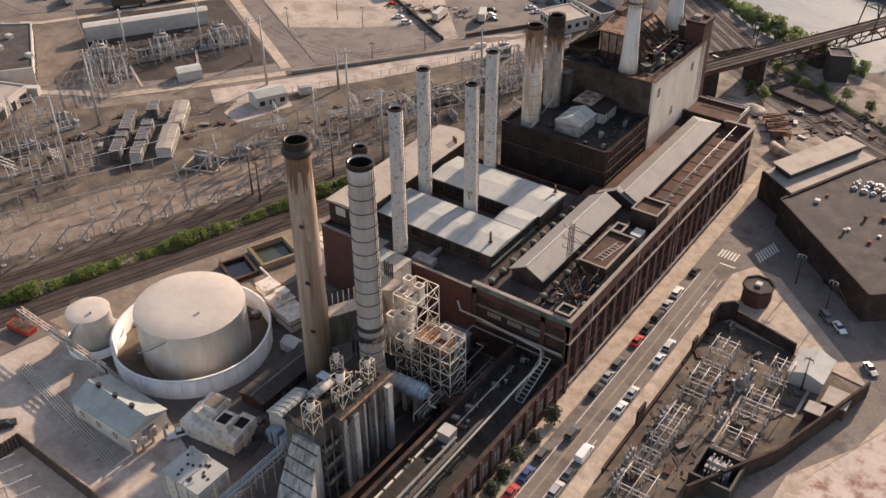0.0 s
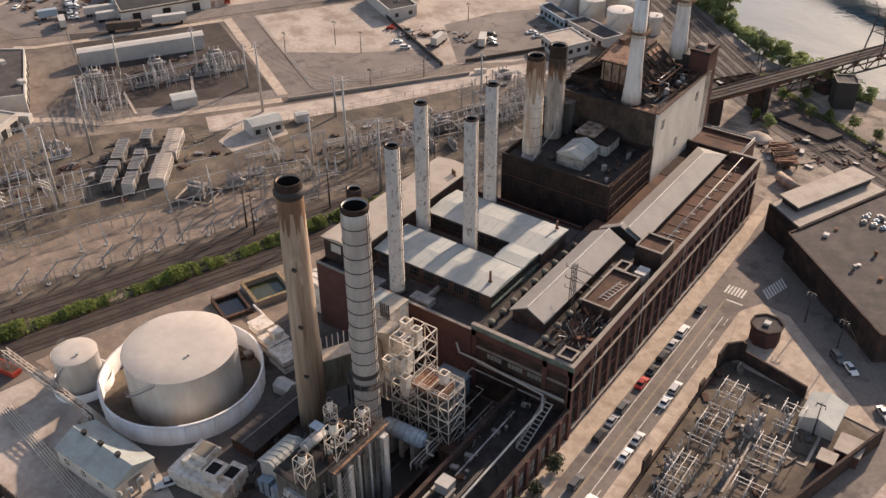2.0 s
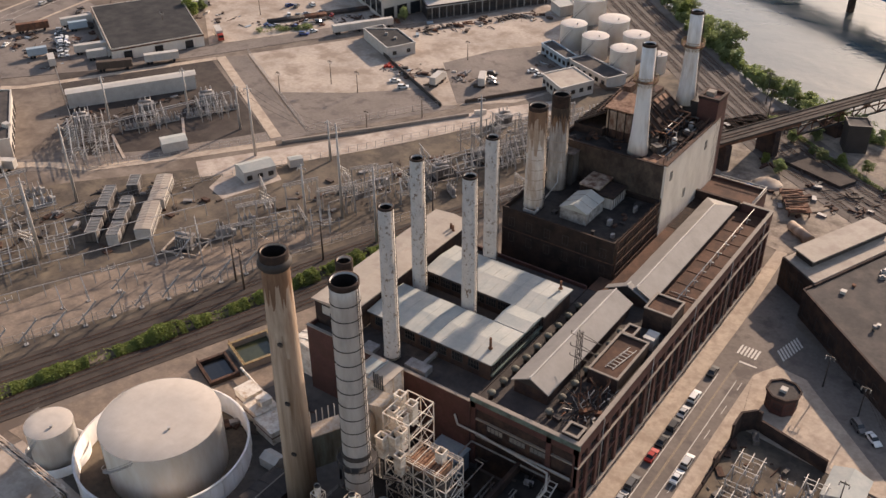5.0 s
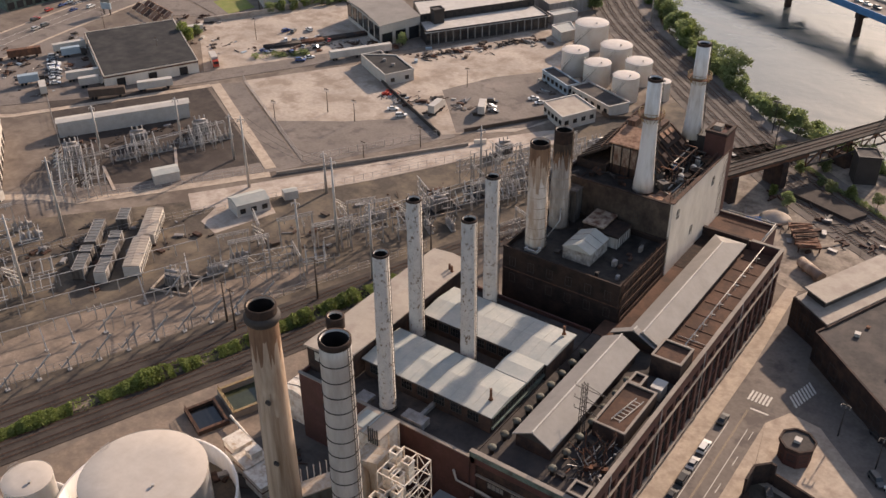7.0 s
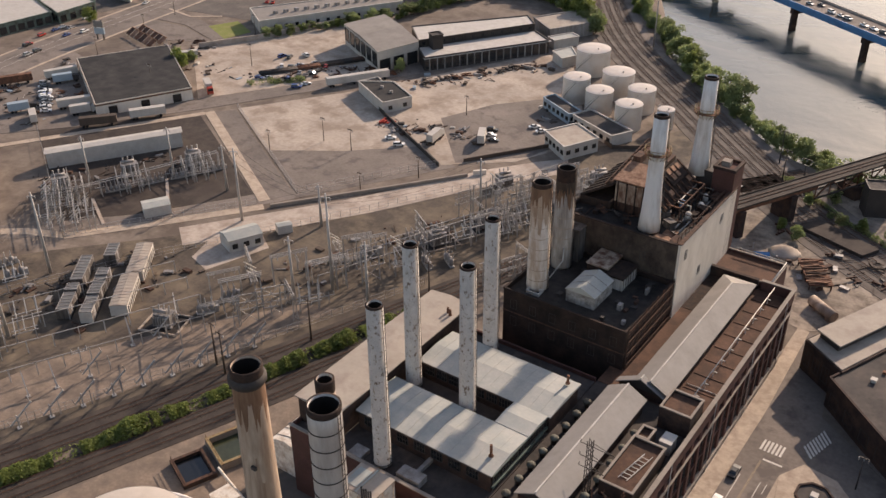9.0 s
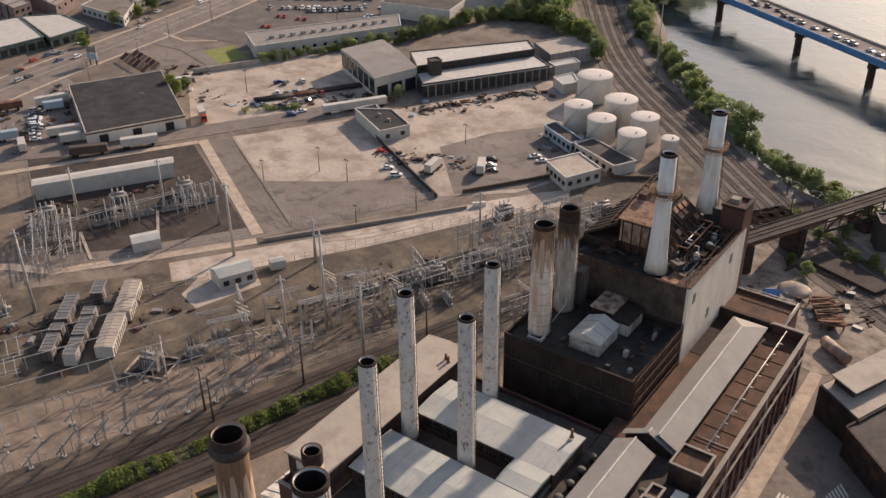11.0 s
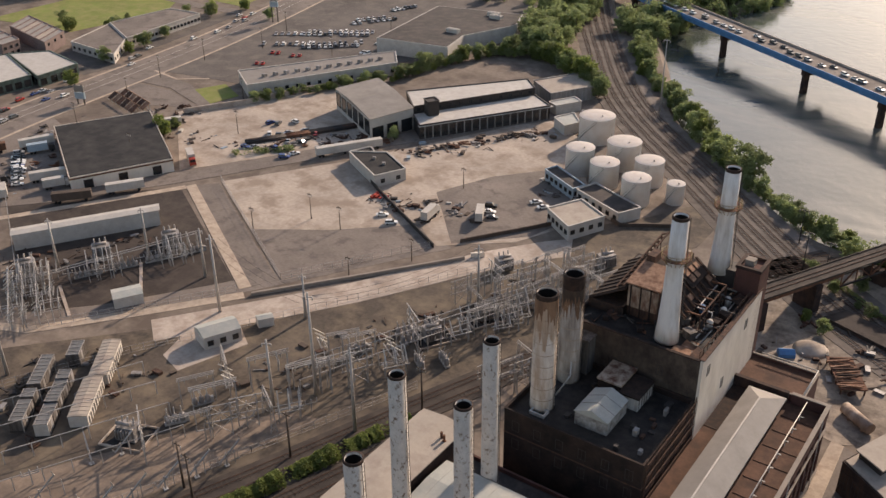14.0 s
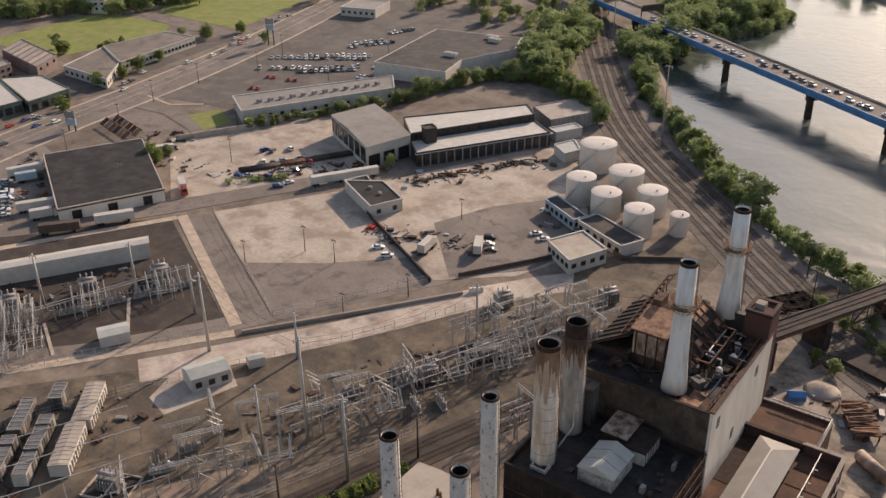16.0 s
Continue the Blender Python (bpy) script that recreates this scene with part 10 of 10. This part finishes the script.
for r in range(4):
    for i in range(7):
        if rng.random() < 0.8:
            park(rng.choice(["white", "dark grey", "black", "silver", "white", "blue"]), rng.choice(("sedan", "suv", "sedan")), -369 + 3.4 * i + 2.6 * r + rng.uniform(-0.5, 0.5), 239.5 - 2.2 * i - 4.2 * r + 2.2 * r + rng.uniform(-0.6, 0.6), 58 + rng.uniform(-8, 8))
for i in range(8):
    x, y = rng.uniform(-372, -338), rng.uniform(206, 220)
    if x * 0.0 + (x + 363) * 0.82 + (y - 252) * -0.57 > 20:
        continue
    park(rng.choice(cols), rng.choice(("sedan", "suv")), x, y, rng.choice((35, 125)) + rng.uniform(-6, 6))
for i in range(16):
    x, y = -298 + rng.uniform(-12, 22), 296 + rng.uniform(-6, 26)
    park(rng.choice(cols), rng.choice(("sedan", "suv")), x, y, rng.uniform(0, 180))
for o_ in list(FLEET.values()):
    for o in (*o_.children_recursive, o_):
        bpy.data.objects.remove(o)


def trailer(label, material, cab=None):
    ob = thing("truck_trailer" if not cab else "box_truck", label, "truck", (0, 0, -400), group="trucks and trailers")
    L = 13 if not cab else 7.5
    bm = B()
    box(bm, -L / 2, L / 2, -1.25, 1.25, 1.1, 3.9)
    part("box", bm, material, ob)
    bm = B()
    box(bm, -L / 2, L / 2, -0.5, 0.5, 0.8, 1.1)
    part("chassis", bm, M["steel_dark"], ob)
    if cab:
        bm = B()
        profile(bm, [(L / 2 + 0.2, 0.6), (L / 2 + 2.4, 0.6), (L / 2 + 2.4, 1.7), (L / 2 + 2.0, 2.9), (L / 2 + 0.2, 3.0)], 2.3, top_in=0.1)
        part("cab", bm, cab, ob)
        bm = B()
        box(bm, L / 2 + 2.2, L / 2 + 2.42, -0.95, 0.95, 1.75, 2.6)
        part("windscreen", bm, M["glass"], ob)
    for x in ((-L / 2 + 1.2, -L / 2 + 2.4) + ((L / 2 + 1.3,) if cab else (L / 2 - 2.0,))):
        for y in (-1.0, 1.0):
            share("wheel", WH2, ob, (x, y, 0.5))
    return ob


T1 = trailer("white box trailer parked without a tractor", M["panel_white"])
T2 = trailer("white box truck with a square cab", M["panel_white"], M["panel_white"])
T3 = trailer("dark flat-sided trailer parked in a yard", M["wood"])
T5 = trailer("blue-grey box truck with a dark cab", M["panel_blue"], M["steel_dark"])
T6 = trailer("rust-brown box trailer in the truck yard", M["rust"])
T4 = trailer("red-cabbed truck with a pale box", M["panel_white"], M["red"])
for T, x, y, t in ((T1, -266, 305, 57), (T1, -259, 316, 57), (T3, -313, 223.5, 50), (T1, -304.4, 239, 56), (T1, -367.3, 246.4, 66), (T5, -361.4, 242.8, 60), (T1, -335.4, 229.8, 58), (T2, -327.8, 226.6, 60), (T5, -349, 214.6, 60), (T2, -336.5, 212.4, 150), (T6, -376, 231, 60), (T1, -341.5, 288.2, 57), (T4, -306.5, 270.6, -33), (T2, -204, 282, 100), (T2, -190, 291, 118), (T2, -283, 142, 60), (T1, -277, 150, 30)):
    copy_thing(T, pose(x, y, 0.1, 0, 0, t))
for o_ in (T1, T2, T3, T4, T5, T6):
    for o in (*o_.children_recursive, o_):
        bpy.data.objects.remove(o)

# ---- yard walls, scrap and stores ----
def low_wall(line, h, w, material, label):
    ob = thing("boundary_wall", label, "wall", (*line[0], 0))
    o = Vector(line[0])
    for p, q in zip(line, line[1:]):
        bm = B()
        d = (Vector(q) - Vector(p)).normalized()
        n_ = Vector((d.y, -d.x)) * w / 2
        c = [Vector(p) - n_ - o, Vector(q) - n_ - o, Vector(q) + n_ - o, Vector(p) + n_ - o]
        prism(bm, [(v.x, v.y) for v in c[::-1]], 0, h)
        part("panel", bm, M[material], ob)


low_wall([(-217, 214), (-197, 241), (-179, 266)], 1.1, 0.8, "coping", "low weathered retaining wall along the lots")
low_wall([(-178, 268), (-175, 271)], 1.6, 0.8, "cream", "short pale end of the retaining wall")
low_wall([(-250, 301), (-231, 289), (-191, 266.5)], 1.6, 0.4, "steel_dark", "dark wall between the lot and the scrap yard")
low_wall([(-186, 274), (-168, 301)], 1.4, 0.4, "wood", "dark fence of the scrap yard")
low_wall([(-348, 303), (-335, 325), (-317, 370)], 2.4, 0.6, "concrete", "pale retaining wall behind the depot yard")
low_wall([(-184, 334), (-150, 312), (-134, 322)], 1.4, 0.5, "wood", "dark dike wall round the oil tanks")


def fence(line, label, h=2.2, gap=3.0):
    ob = thing("wire_fence", label, "fence", (*line[0], 0.03), group="wire fences")
    o = Vector(line[0])
    for p, q in zip(line, line[1:]):
        p, q = Vector(p) - o, Vector(q) - o
        n = max(1, int((q - p).length / gap))
        for i in range(n + 1):
            c = p.lerp(q, i / n)
            bm = B()
            rod(bm, (c.x, c.y, 0), (c.x, c.y, h), 0.1)
            part("post", bm, M["steel_pale"], ob)
        bm = B()
        for z in (0.2, h * 0.5, h):
            rod(bm, (p.x, p.y, z), (q.x, q.y, z), 0.06)
        part("rail", bm, M["steel_pale"], ob)


fence([(-333, 211), (-254, 166), (-222, 213)], "thin galvanised fence of the switchyard")
fence([(-283, 264), (-216.5, 225.5), (-192, 266)], "thin galvanised fence round the empty lot")
fence([(-258, 98), (-240, 140), (-222, 176), (-198, 216), (-172, 262)], "galvanised fence along the service road")
fence([(-208, 76), (-186, 122), (-168, 166), (-152, 206)], "galvanised fence beside the rails")
rng = random.Random(77)


def scrap(x, y, z=0.1, kinds=("rust", "steel_dark", "wood", "panel_grey", "rust_dark", "rust_dark", "steel_dark")):
    bm = B()
    n = rng.randrange(3, 8)
    for i in range(n):
        a0 = rng.uniform(0, math.pi)
        L = rng.uniform(0.8, 3.2)
        px, py, pz = rng.uniform(-1.4, 1.4), rng.uniform(-1.4, 1.4), rng.uniform(0.15, 0.9)
        rod(bm, (px, py, pz), (px + L * math.cos(a0), py + L * math.sin(a0), max(0.12, pz + rng.uniform(-0.4, 0.6))), rng.uniform(0.15, 0.6))
    box(bm, -0.9, 0.9, -0.7, 0.7, 0, 0.5)
    solo("scrap_heap", bm, M[rng.choice(kinds)], "heap of scrap metal and timber on the ground", "scrap", kind="stuff", group="scrap heaps", at=(x, y, z), turn=rng.uniform(0, 360))


for i in range(20):
    k = rng.random()
    scrap(-243 + 30 * k + rng.uniform(-1.6, 1.6), 321 + 46 * k + rng.uniform(-1.8, 1.8))
for i in range(10):
    scrap(rng.uniform(-222, -196), rng.uniform(278, 298))
for i in range(20):
    k = rng.random()
    scrap(-300 + 44 * k + rng.uniform(-5, 5), 290 + 42 * k + rng.uniform(-6, 6))
for i in range(20):
    scrap(rng.uniform(-384, -340), rng.uniform(212, 262))
for i in range(16):
    scrap(rng.uniform(-90, -30), rng.uniform(255, 300), 0.06, ("rust", "steel_dark", "wood", "rust_dark"))
for i in range(16):
    scrap(rng.uniform(-362, -340), rng.uniform(288, 310), 0.05)
for i in range(10):
    scrap(rng.uniform(-240, -205), rng.uniform(128, 180), 0.03, ("wood", "steel_dark", "rust_dark", "panel_grey"))
for i in range(9):
    scrap(rng.uniform(-154, -142), rng.uniform(104, 114), 0.03, ("wood", "steel_dark", "rust", "rust_dark", "panel_grey"))
for i in range(7):
    ps = thing("pipe_stack", "stack of long dark steel pipes in the depot yard", "pipe stack", (-296 + 5.2 * i, 300 + 8.4 * i, 0.08), 57, group="pipe stacks")
    for y, z in [(j * 0.7, 0.4) for j in range(6)] + [(0.35 + j * 0.7, 0.95) for j in range(5)]:
        bm = B()
        rod(bm, (-8, y, z), (8, y, z), 0.55, 8)
        part("pipe", bm, M[("steel_dark", "rust", "wood")[i % 3]], ps)
for i in range(10):
    bm = B()
    box(bm, -0.5, 0.5, -0.4, 0.4, 0, 0.9)
    solo("barrier_block", bm, M["red"], "faded red plastic barrier block", "barrier", group="red barriers", at=(-228.5 + rng.uniform(-1.5, 4), 286 + rng.uniform(-2.5, 1.5), 0.1), turn=rng.uniform(0, 90))

def litter(name, label, zones, material, n, seed):
    """Small odds and ends strewn over stretches of ground, as one mass."""
    rng = random.Random(seed)
    bm = B()
    for x0, x1, y0, y1, z in zones:
        for _ in range(n):
            x, y, k = rng.uniform(x0, x1), rng.uniform(y0, y1), rng.choice((0.3, 0.5, 0.8, 1.3))
            a0 = rng.uniform(0, math.pi)
            c, s = math.cos(a0) * k, math.sin(a0) * k
            if rng.random() < 0.5:
                prism(bm, [(x - c + s * 0.5, y - s - c * 0.5), (x + c + s * 0.5, y + s - c * 0.5), (x + c - s * 0.5, y + s + c * 0.5), (x - c - s * 0.5, y - s + c * 0.5)], z, z + k * rng.uniform(0.2, 0.9))
            else:
                rod(bm, (x - c, y - s, z + 0.12), (x + c * 1.6, y + s * 1.6, z + rng.uniform(0.1, 0.5)), rng.uniform(0.1, 0.3))
    solo(name, bm, material, label, "litter", kind="stuff")


def along(x0, y0, x1, y1, w, n, z):
    """Squares of ground set along a line."""
    return [(x0 + (x1 - x0) * i / n - w, x0 + (x1 - x0) * i / n + w, y0 + (y1 - y0) * i / n - w, y0 + (y1 - y0) * i / n + w, z) for i in range(n + 1)]


depot_ = along(-302, 292, -262, 334, 7, 6, 0.06) + along(-246, 318, -204, 376, 6, 6, 0.07)
trucks_ = along(-392, 226, -344, 216, 9, 4, 0.06) + along(-372, 268, -322, 288, 6, 4, 0.05)
scrapy_ = along(-224, 286, -196, 292, 6, 3, 0.1) + along(-180, 322, -186, 332, 4, 1, 0.07)
walled_ = along(-44, 112, -44, 168, 2.5, 10, 0.17) + along(-37, 118, -36, 166, 3, 10, 0.17) + along(-29, 136, -27, 156, 3, 4, 0.17)
waste_ = along(-92, 262, -40, 286, 9, 5, 0.05) + along(-118, 300, -100, 306, 5, 2, 0.05)
gear_ = along(-250, 110, -214, 170, 8, 6, 0.02) + along(-186, 186, -150, 268, 8, 8, 0.02) + along(-290, 188, -262, 222, 7, 4, 0.04)
plant_ = along(-136, 108, -128, 124, 4, 2, 0.02)
for key, n_, seed_, words in (("panel_white", 2, 1, "pale"), ("steel_dark", 4, 2, "dark"), ("rust_dark", 4, 3, "rust-brown"), ("panel_blue", 1, 4, "blue-grey"), ("wood", 3, 5, "weathered timber")):
    litter("yard_litter", words + " crates, drums and metal bits strewn about the yards", depot_ + trucks_ + scrapy_, M[key], n_, seed_)
for key, n_, seed_, words in (("steel_dark", 6, 12, "dark"), ("rust_dark", 6, 13, "rust-brown"), ("panel_grey", 3, 14, "grey"), ("wood", 4, 15, "weathered timber")):
    litter("ground_litter", words + " bits of metal and boards on the station ground", waste_ + gear_ + plant_, M[key], n_, seed_)

for key, n_, seed_, words in (("rust_dark", 2, 22, "rust-brown"), ("clad_soot", 2, 24, "grey")):
    litter("ground_litter", words + " bits of metal in the walled switchyard", walled_, M[key], n_, seed_)

# ---- plants ----
def crown_mesh(name, seed, r, h, n, material, leaf=0.55):
    """Leaves in clumps round several limbs, with gaps and an uneven outline."""
    rng = random.Random(seed)
    verts, faces = [], []
    lobes = [(rng.uniform(-0.62, 0.62) * r, rng.uniform(-0.62, 0.62) * r, h * rng.uniform(0.2, 0.95), r * rng.uniform(0.22, 0.5)) for _ in range(15)] + [(0, 0, h * 0.65, r * 0.5)]
    for _ in range(n):
        lx, ly, lz, lr = rng.choice(lobes)
        th, ph = rng.uniform(0, 2 * math.pi), math.acos(rng.uniform(-0.7, 1))
        k = lr * rng.uniform(0.6, 1.2)
        c = Vector((lx + k * math.sin(ph) * math.cos(th), ly + k * math.sin(ph) * math.sin(th), lz + k * 0.85 * math.cos(ph)))
        for _ in range(3):
            p = c + Vector((rng.gauss(0, 0.3), rng.gauss(0, 0.3), rng.gauss(0, 0.25)))
            e = Euler((rng.uniform(-0.9, 0.9), rng.uniform(-0.9, 0.9), rng.uniform(0, 6.3))).to_matrix()
            s = leaf * rng.uniform(0.6, 1.25)
            b = len(verts)
            verts += [tuple(p + e @ Vector(q)) for q in ((-s, 0, 0), (0, -s * 0.6, 0.12 * s), (s, 0, 0), (0, s * 0.6, 0.12 * s))]
            faces.append((b, b + 1, b + 2, b + 3))
    me = bpy.data.meshes.new(name)
    me.from_pydata(verts, [], faces)
    me.materials.append(material)
    return me


def trunk_mesh(seed, h, r):
    rng = random.Random(seed)
    bm = B()
    rod(bm, (0, 0, 0), (0.1, 0.05, h * 0.5), 2 * r, 8, 1.3 * r)
    rod(bm, (0.1, 0.05, h * 0.5), (0.0, 0.1, h * 0.85), 1.3 * r, 7, 0.4 * r)
    for i in range(6):
        a0 = rng.uniform(0, 6.3)
        z = h * rng.uniform(0.3, 0.6)
        rod(bm, (0.05, 0.03, z), (math.cos(a0) * h * 0.28, math.sin(a0) * h * 0.28, z + h * 0.26), 0.7 * r, 6, 0.2 * r)
    return mesh_of("trunk", bm, M["bark"])


TREES = []
for k in range(5):
    h, r = (9.5, 8.0, 11.0, 7.0, 9.0)[k], (4.2, 3.6, 4.6, 3.2, 3.8)[k]
    t_ = thing("tree", "leafy green deciduous tree with a rounded crown", "tree", (0, 0, -400), group="trees")
    share("trunk", trunk_mesh(k, h, 0.22), t_)
    share("crown", crown_mesh("crown", 50 + k, r, h, 620, M["leaf"] if k not in (1, 4) else M["leaf_light"], 0.5), t_)
    TREES.append(t_)
STREET = thing("tree", "small dark-leaved street tree in the pavement", "tree", (0, 0, -400), group="street trees")
share("trunk", trunk_mesh(9, 8.0, 0.2), STREET)
share("crown", crown_mesh("crown", 60, 3.6, 8.0, 420, M["leaf_dark"], 0.5), STREET)
rng = random.Random(9)


def plant(x, y, s=1.0, z=0.0):
    s *= rng.uniform(0.8, 1.2)
    copy_thing(rng.choice(TREES), pose(x, y, z - 0.05, 0, 0, rng.uniform(0, 360)) @ Matrix.Diagonal((s, s, s * rng.uniform(0.9, 1.1), 1)))


WOOD = []


def wood(x, y, s=1.0, z=0.0):
    """A tree of the far woods, which are one mass."""
    s *= rng.uniform(0.8, 1.2)
    WOOD.append((rng.choice(TREES), pose(x, y, z - 0.05, 0, 0, rng.uniform(0, 360)) @ Matrix.Diagonal((s, s, s, 1))))


def join_wood(name, material_part, label):
    verts, faces = [], []
    for t_, m in WOOD:
        me = [c for c in t_.children if c.name.startswith(material_part)][0].data
        k = len(verts)
        verts += [tuple(m @ v.co) for v in me.vertices]
        faces += [tuple(i + k for i in p.vertices) for j, p in enumerate(me.polygons) if material_part != "crown" or j % 5 < 3]
    me = bpy.data.meshes.new(name)
    me.from_pydata(verts, [], faces)
    me.materials.append(M["leaf"] if material_part == "crown" else M["bark"])
    tagged(new(name, me), label, "woodland", kind="stuff")


bank = curve([(-60, 324), (-89, 339), (-115, 357), (-139, 380), (-158, 402), (-178, 425), (-206, 458), (-226, 496), (-242, 530)], 5.0)
for i, (x, y) in enumerate(bank):
    for k in range(3 if y > 480 else 1 if 436 < y < 462 else 2):
        plant(x + rng.uniform(-3.5, 3.5), y + rng.uniform(-3.5, 3.5), rng.choice((0.35, 0.5, 0.7, 0.9)) * rng.uniform(0.85, 1.1) * (0.7 if y < 370 else 1.0), -1.0)
for x, y in bank + bank:
    wood(x + rng.uniform(0, 4.5), y + rng.uniform(-1, 4.5), rng.choice((0.25, 0.35, 0.5)) * rng.uniform(0.8, 1.2), -3.6)
    wood(x + rng.uniform(-4, 3), y + rng.uniform(-4, 3), rng.choice((0.2, 0.3, 0.45, 0.7, 1.0)) * (0.45 if 436 < y < 462 else 1.0), -0.8)
for i in range(34):
    wood(-240 + rng.uniform(-14, 16), 530 + rng.uniform(-20, 26), rng.uniform(0.8, 1.25), -0.5)
# woods on the point beyond the road bridge
for x, y in curve([(-236, 536), (-234, 570), (-216, 612), (-211, 650), (-216, 664), (-250, 690), (-300, 730)], 4.0):
    wood(x + rng.uniform(0, 7), y + rng.uniform(-2, 4), rng.uniform(0.8, 1.3), -6.2)
    wood(x + rng.uniform(-9, -2), y + rng.uniform(-2, 2), rng.uniform(1.0, 1.5), -1.0)
for i in range(105):
    k, w_ = rng.random(), rng.random()
    wood(-240 + 30 * k - 62 * w_ * (0.4 + k), 566 + 96 * k + 30 * w_, rng.uniform(0.9, 1.5), -0.5)
wood_line = curve([(-334, 331), (-317, 361), (-300, 392), (-290, 430), (-276, 450), (-254, 452), (-232, 436), (-214, 420)], 5.0)
for x, y in wood_line:
    for k in range(3):
        plant(x + rng.uniform(-2, 2), y + rng.uniform(-3, 3), rng.uniform(0.3, 0.55) if y < 390 else rng.uniform(0.5, 0.8) if x < -262 else rng.uniform(0.85, 1.2))
for i in range(95):
    k, w_ = rng.random(), rng.random()
    wood(-281 + 26 * k - 26 * w_, 452 + 6 * k + 96 * w_ + rng.uniform(-4, 4), rng.uniform(0.9, 1.35))
for i in range(40):
    wood(-350 + rng.uniform(-60, 60), 545 + rng.uniform(-14, 50), rng.uniform(0.8, 1.2))
for x, y in ((-436, 330), (-438, 346), (-441, 358), (-446, 376), (-482, 372), (-486, 378), (-488, 385), (-480, 366), (-457, 418), (-462, 424), (-470, 412), (-476, 402), (-452, 440), (-425, 432), (-420, 300), (-345, 286), (-338, 290), (-336, 282), (-500, 356), (-512, 360), (-256, 330), (-268, 334)):
    plant(x, y, rng.uniform(0.6, 0.9))
for i in range(130):
    k = rng.random()
    wood(-600 + 80 * k + rng.uniform(-60, 0), 372 + 76 * k + rng.uniform(0, 60) * (0.3 + 0.7 * k), rng.uniform(0.8, 1.3))
for i in range(34):
    wood(-560 + rng.uniform(0, 130), 520 + rng.uniform(0, 120), rng.uniform(0.8, 1.3))
for i in range(60):
    wood(-250 + 7.0 * i + rng.uniform(-6, 6), 738 + 26 * abs(math.sin(i * 0.3)) + rng.uniform(0, 26), rng.uniform(0.8, 1.4), -1)
for x, y in ((-61.4, 122), (-61.4, 115), (-61.4, 109), (-61.4, 104), (-61.2, 99.5), (-61.4, 94)):
    s_ = 0.46 * rng.uniform(0.85, 1.15)
    copy_thing(STREET, pose(x, y, 0.2, 0, 0, rng.uniform(0, 360)) @ Matrix.Diagonal((s_, s_, s_, 1)))
for x, y in ((-82, 309), (-74, 304), (-64, 302), (-84, 290), (-56, 300), (-40, 292), (-28, 300), (-18, 290), (-70, 301), (-48, 296), (-36, 286), (-78, 286), (-76, 314), (-90, 318)):
    plant(x, y, rng.uniform(0.35, 0.6))
join_wood("woodland", "crown", "dense green woods with rounded uneven crowns")
join_wood("woodland_trunks", "trunk", "dark trunks of the far woods")
for t_ in TREES + [STREET]:
    for o in (*t_.children_recursive, t_):
        bpy.data.objects.remove(o)


def hedge(name, line, w, h, n, material, label, seed, gaps=-0.18):
    """A ragged strip of scrub along a line."""
    rng = random.Random(seed)
    verts, faces = [], []
    P = [Vector(p) for p in line]
    seg = [(a, b) for a, b in zip(P, P[1:])]
    tot = [(b - a).length for a, b in seg]
    for _ in range(n):
        a, b = rng.choices(seg, tot)[0]
        k = rng.random()
        c = a.lerp(b, k)
        wob = noise.noise((c.x * 0.12, c.y * 0.12, seed))
        if noise.noise((c.x * 0.3, c.y * 0.3, seed + 9.0)) + 0.5 * noise.noise((c.x * 0.05, c.y * 0.05, seed + 4.0)) < gaps and rng.random() < 0.9:
            continue
        o = rng.uniform(-1, 1)
        hh = h * (0.6 + 0.9 * wob + 0.5 * noise.noise((c.x * 0.5, c.y * 0.5, seed + 3.0)) + 0.2) * (1 - o * o * 0.6)
        p = Vector((c.x + o * w * (0.8 + 0.4 * wob) * 0.93, c.y - o * w * 0.36, max(0.1, hh * rng.uniform(0.2, 1.0))))
        e = Euler((rng.uniform(-0.9, 0.9), rng.uniform(-0.9, 0.9), rng.uniform(0, 6.3))).to_matrix()
        s = rng.uniform(0.2, 0.2 + 0.12 * h)
        i = len(verts)
        verts += [tuple(p + e @ Vector(q)) for q in ((-s, 0, 0), (0, -s * 0.6, 0.1), (s, 0, 0), (0, s * 0.6, 0.1))]
        faces.append((i, i + 1, i + 2, i + 3))
    me = bpy.data.meshes.new(name)
    me.from_pydata(verts, [], faces)
    me.materials.append(material)
    tagged(new(name, me), label, "shrubs", kind="stuff")


hedge("lane_scrub", [(-298, 284), (-290, 292), (-282, 300)], 2.6, 2.6, 1500, M["leaf"], "rough scrub beside the depot lane", 11)
hedge("trackside_scrub", [(-196, 56), (-184, 86), (-174, 112), (-164, 139), (-155, 168), (-146, 196)], 2.8, 2.2, 26000, M["leaf_light"], "bright green scrub growing beside the rails", 3, -0.14)
hedge("bank_scrub", bank, 6.0, 4.2, 26000, M["leaf"], "dark green scrub on the river bank", 5)
hedge("yard_scrub", [(-92, 322), (-72, 306), (-50, 292), (-20, 275)], 5.0, 1.8, 4500, M["leaf"], "scrub growing along the disused sidings", 6)
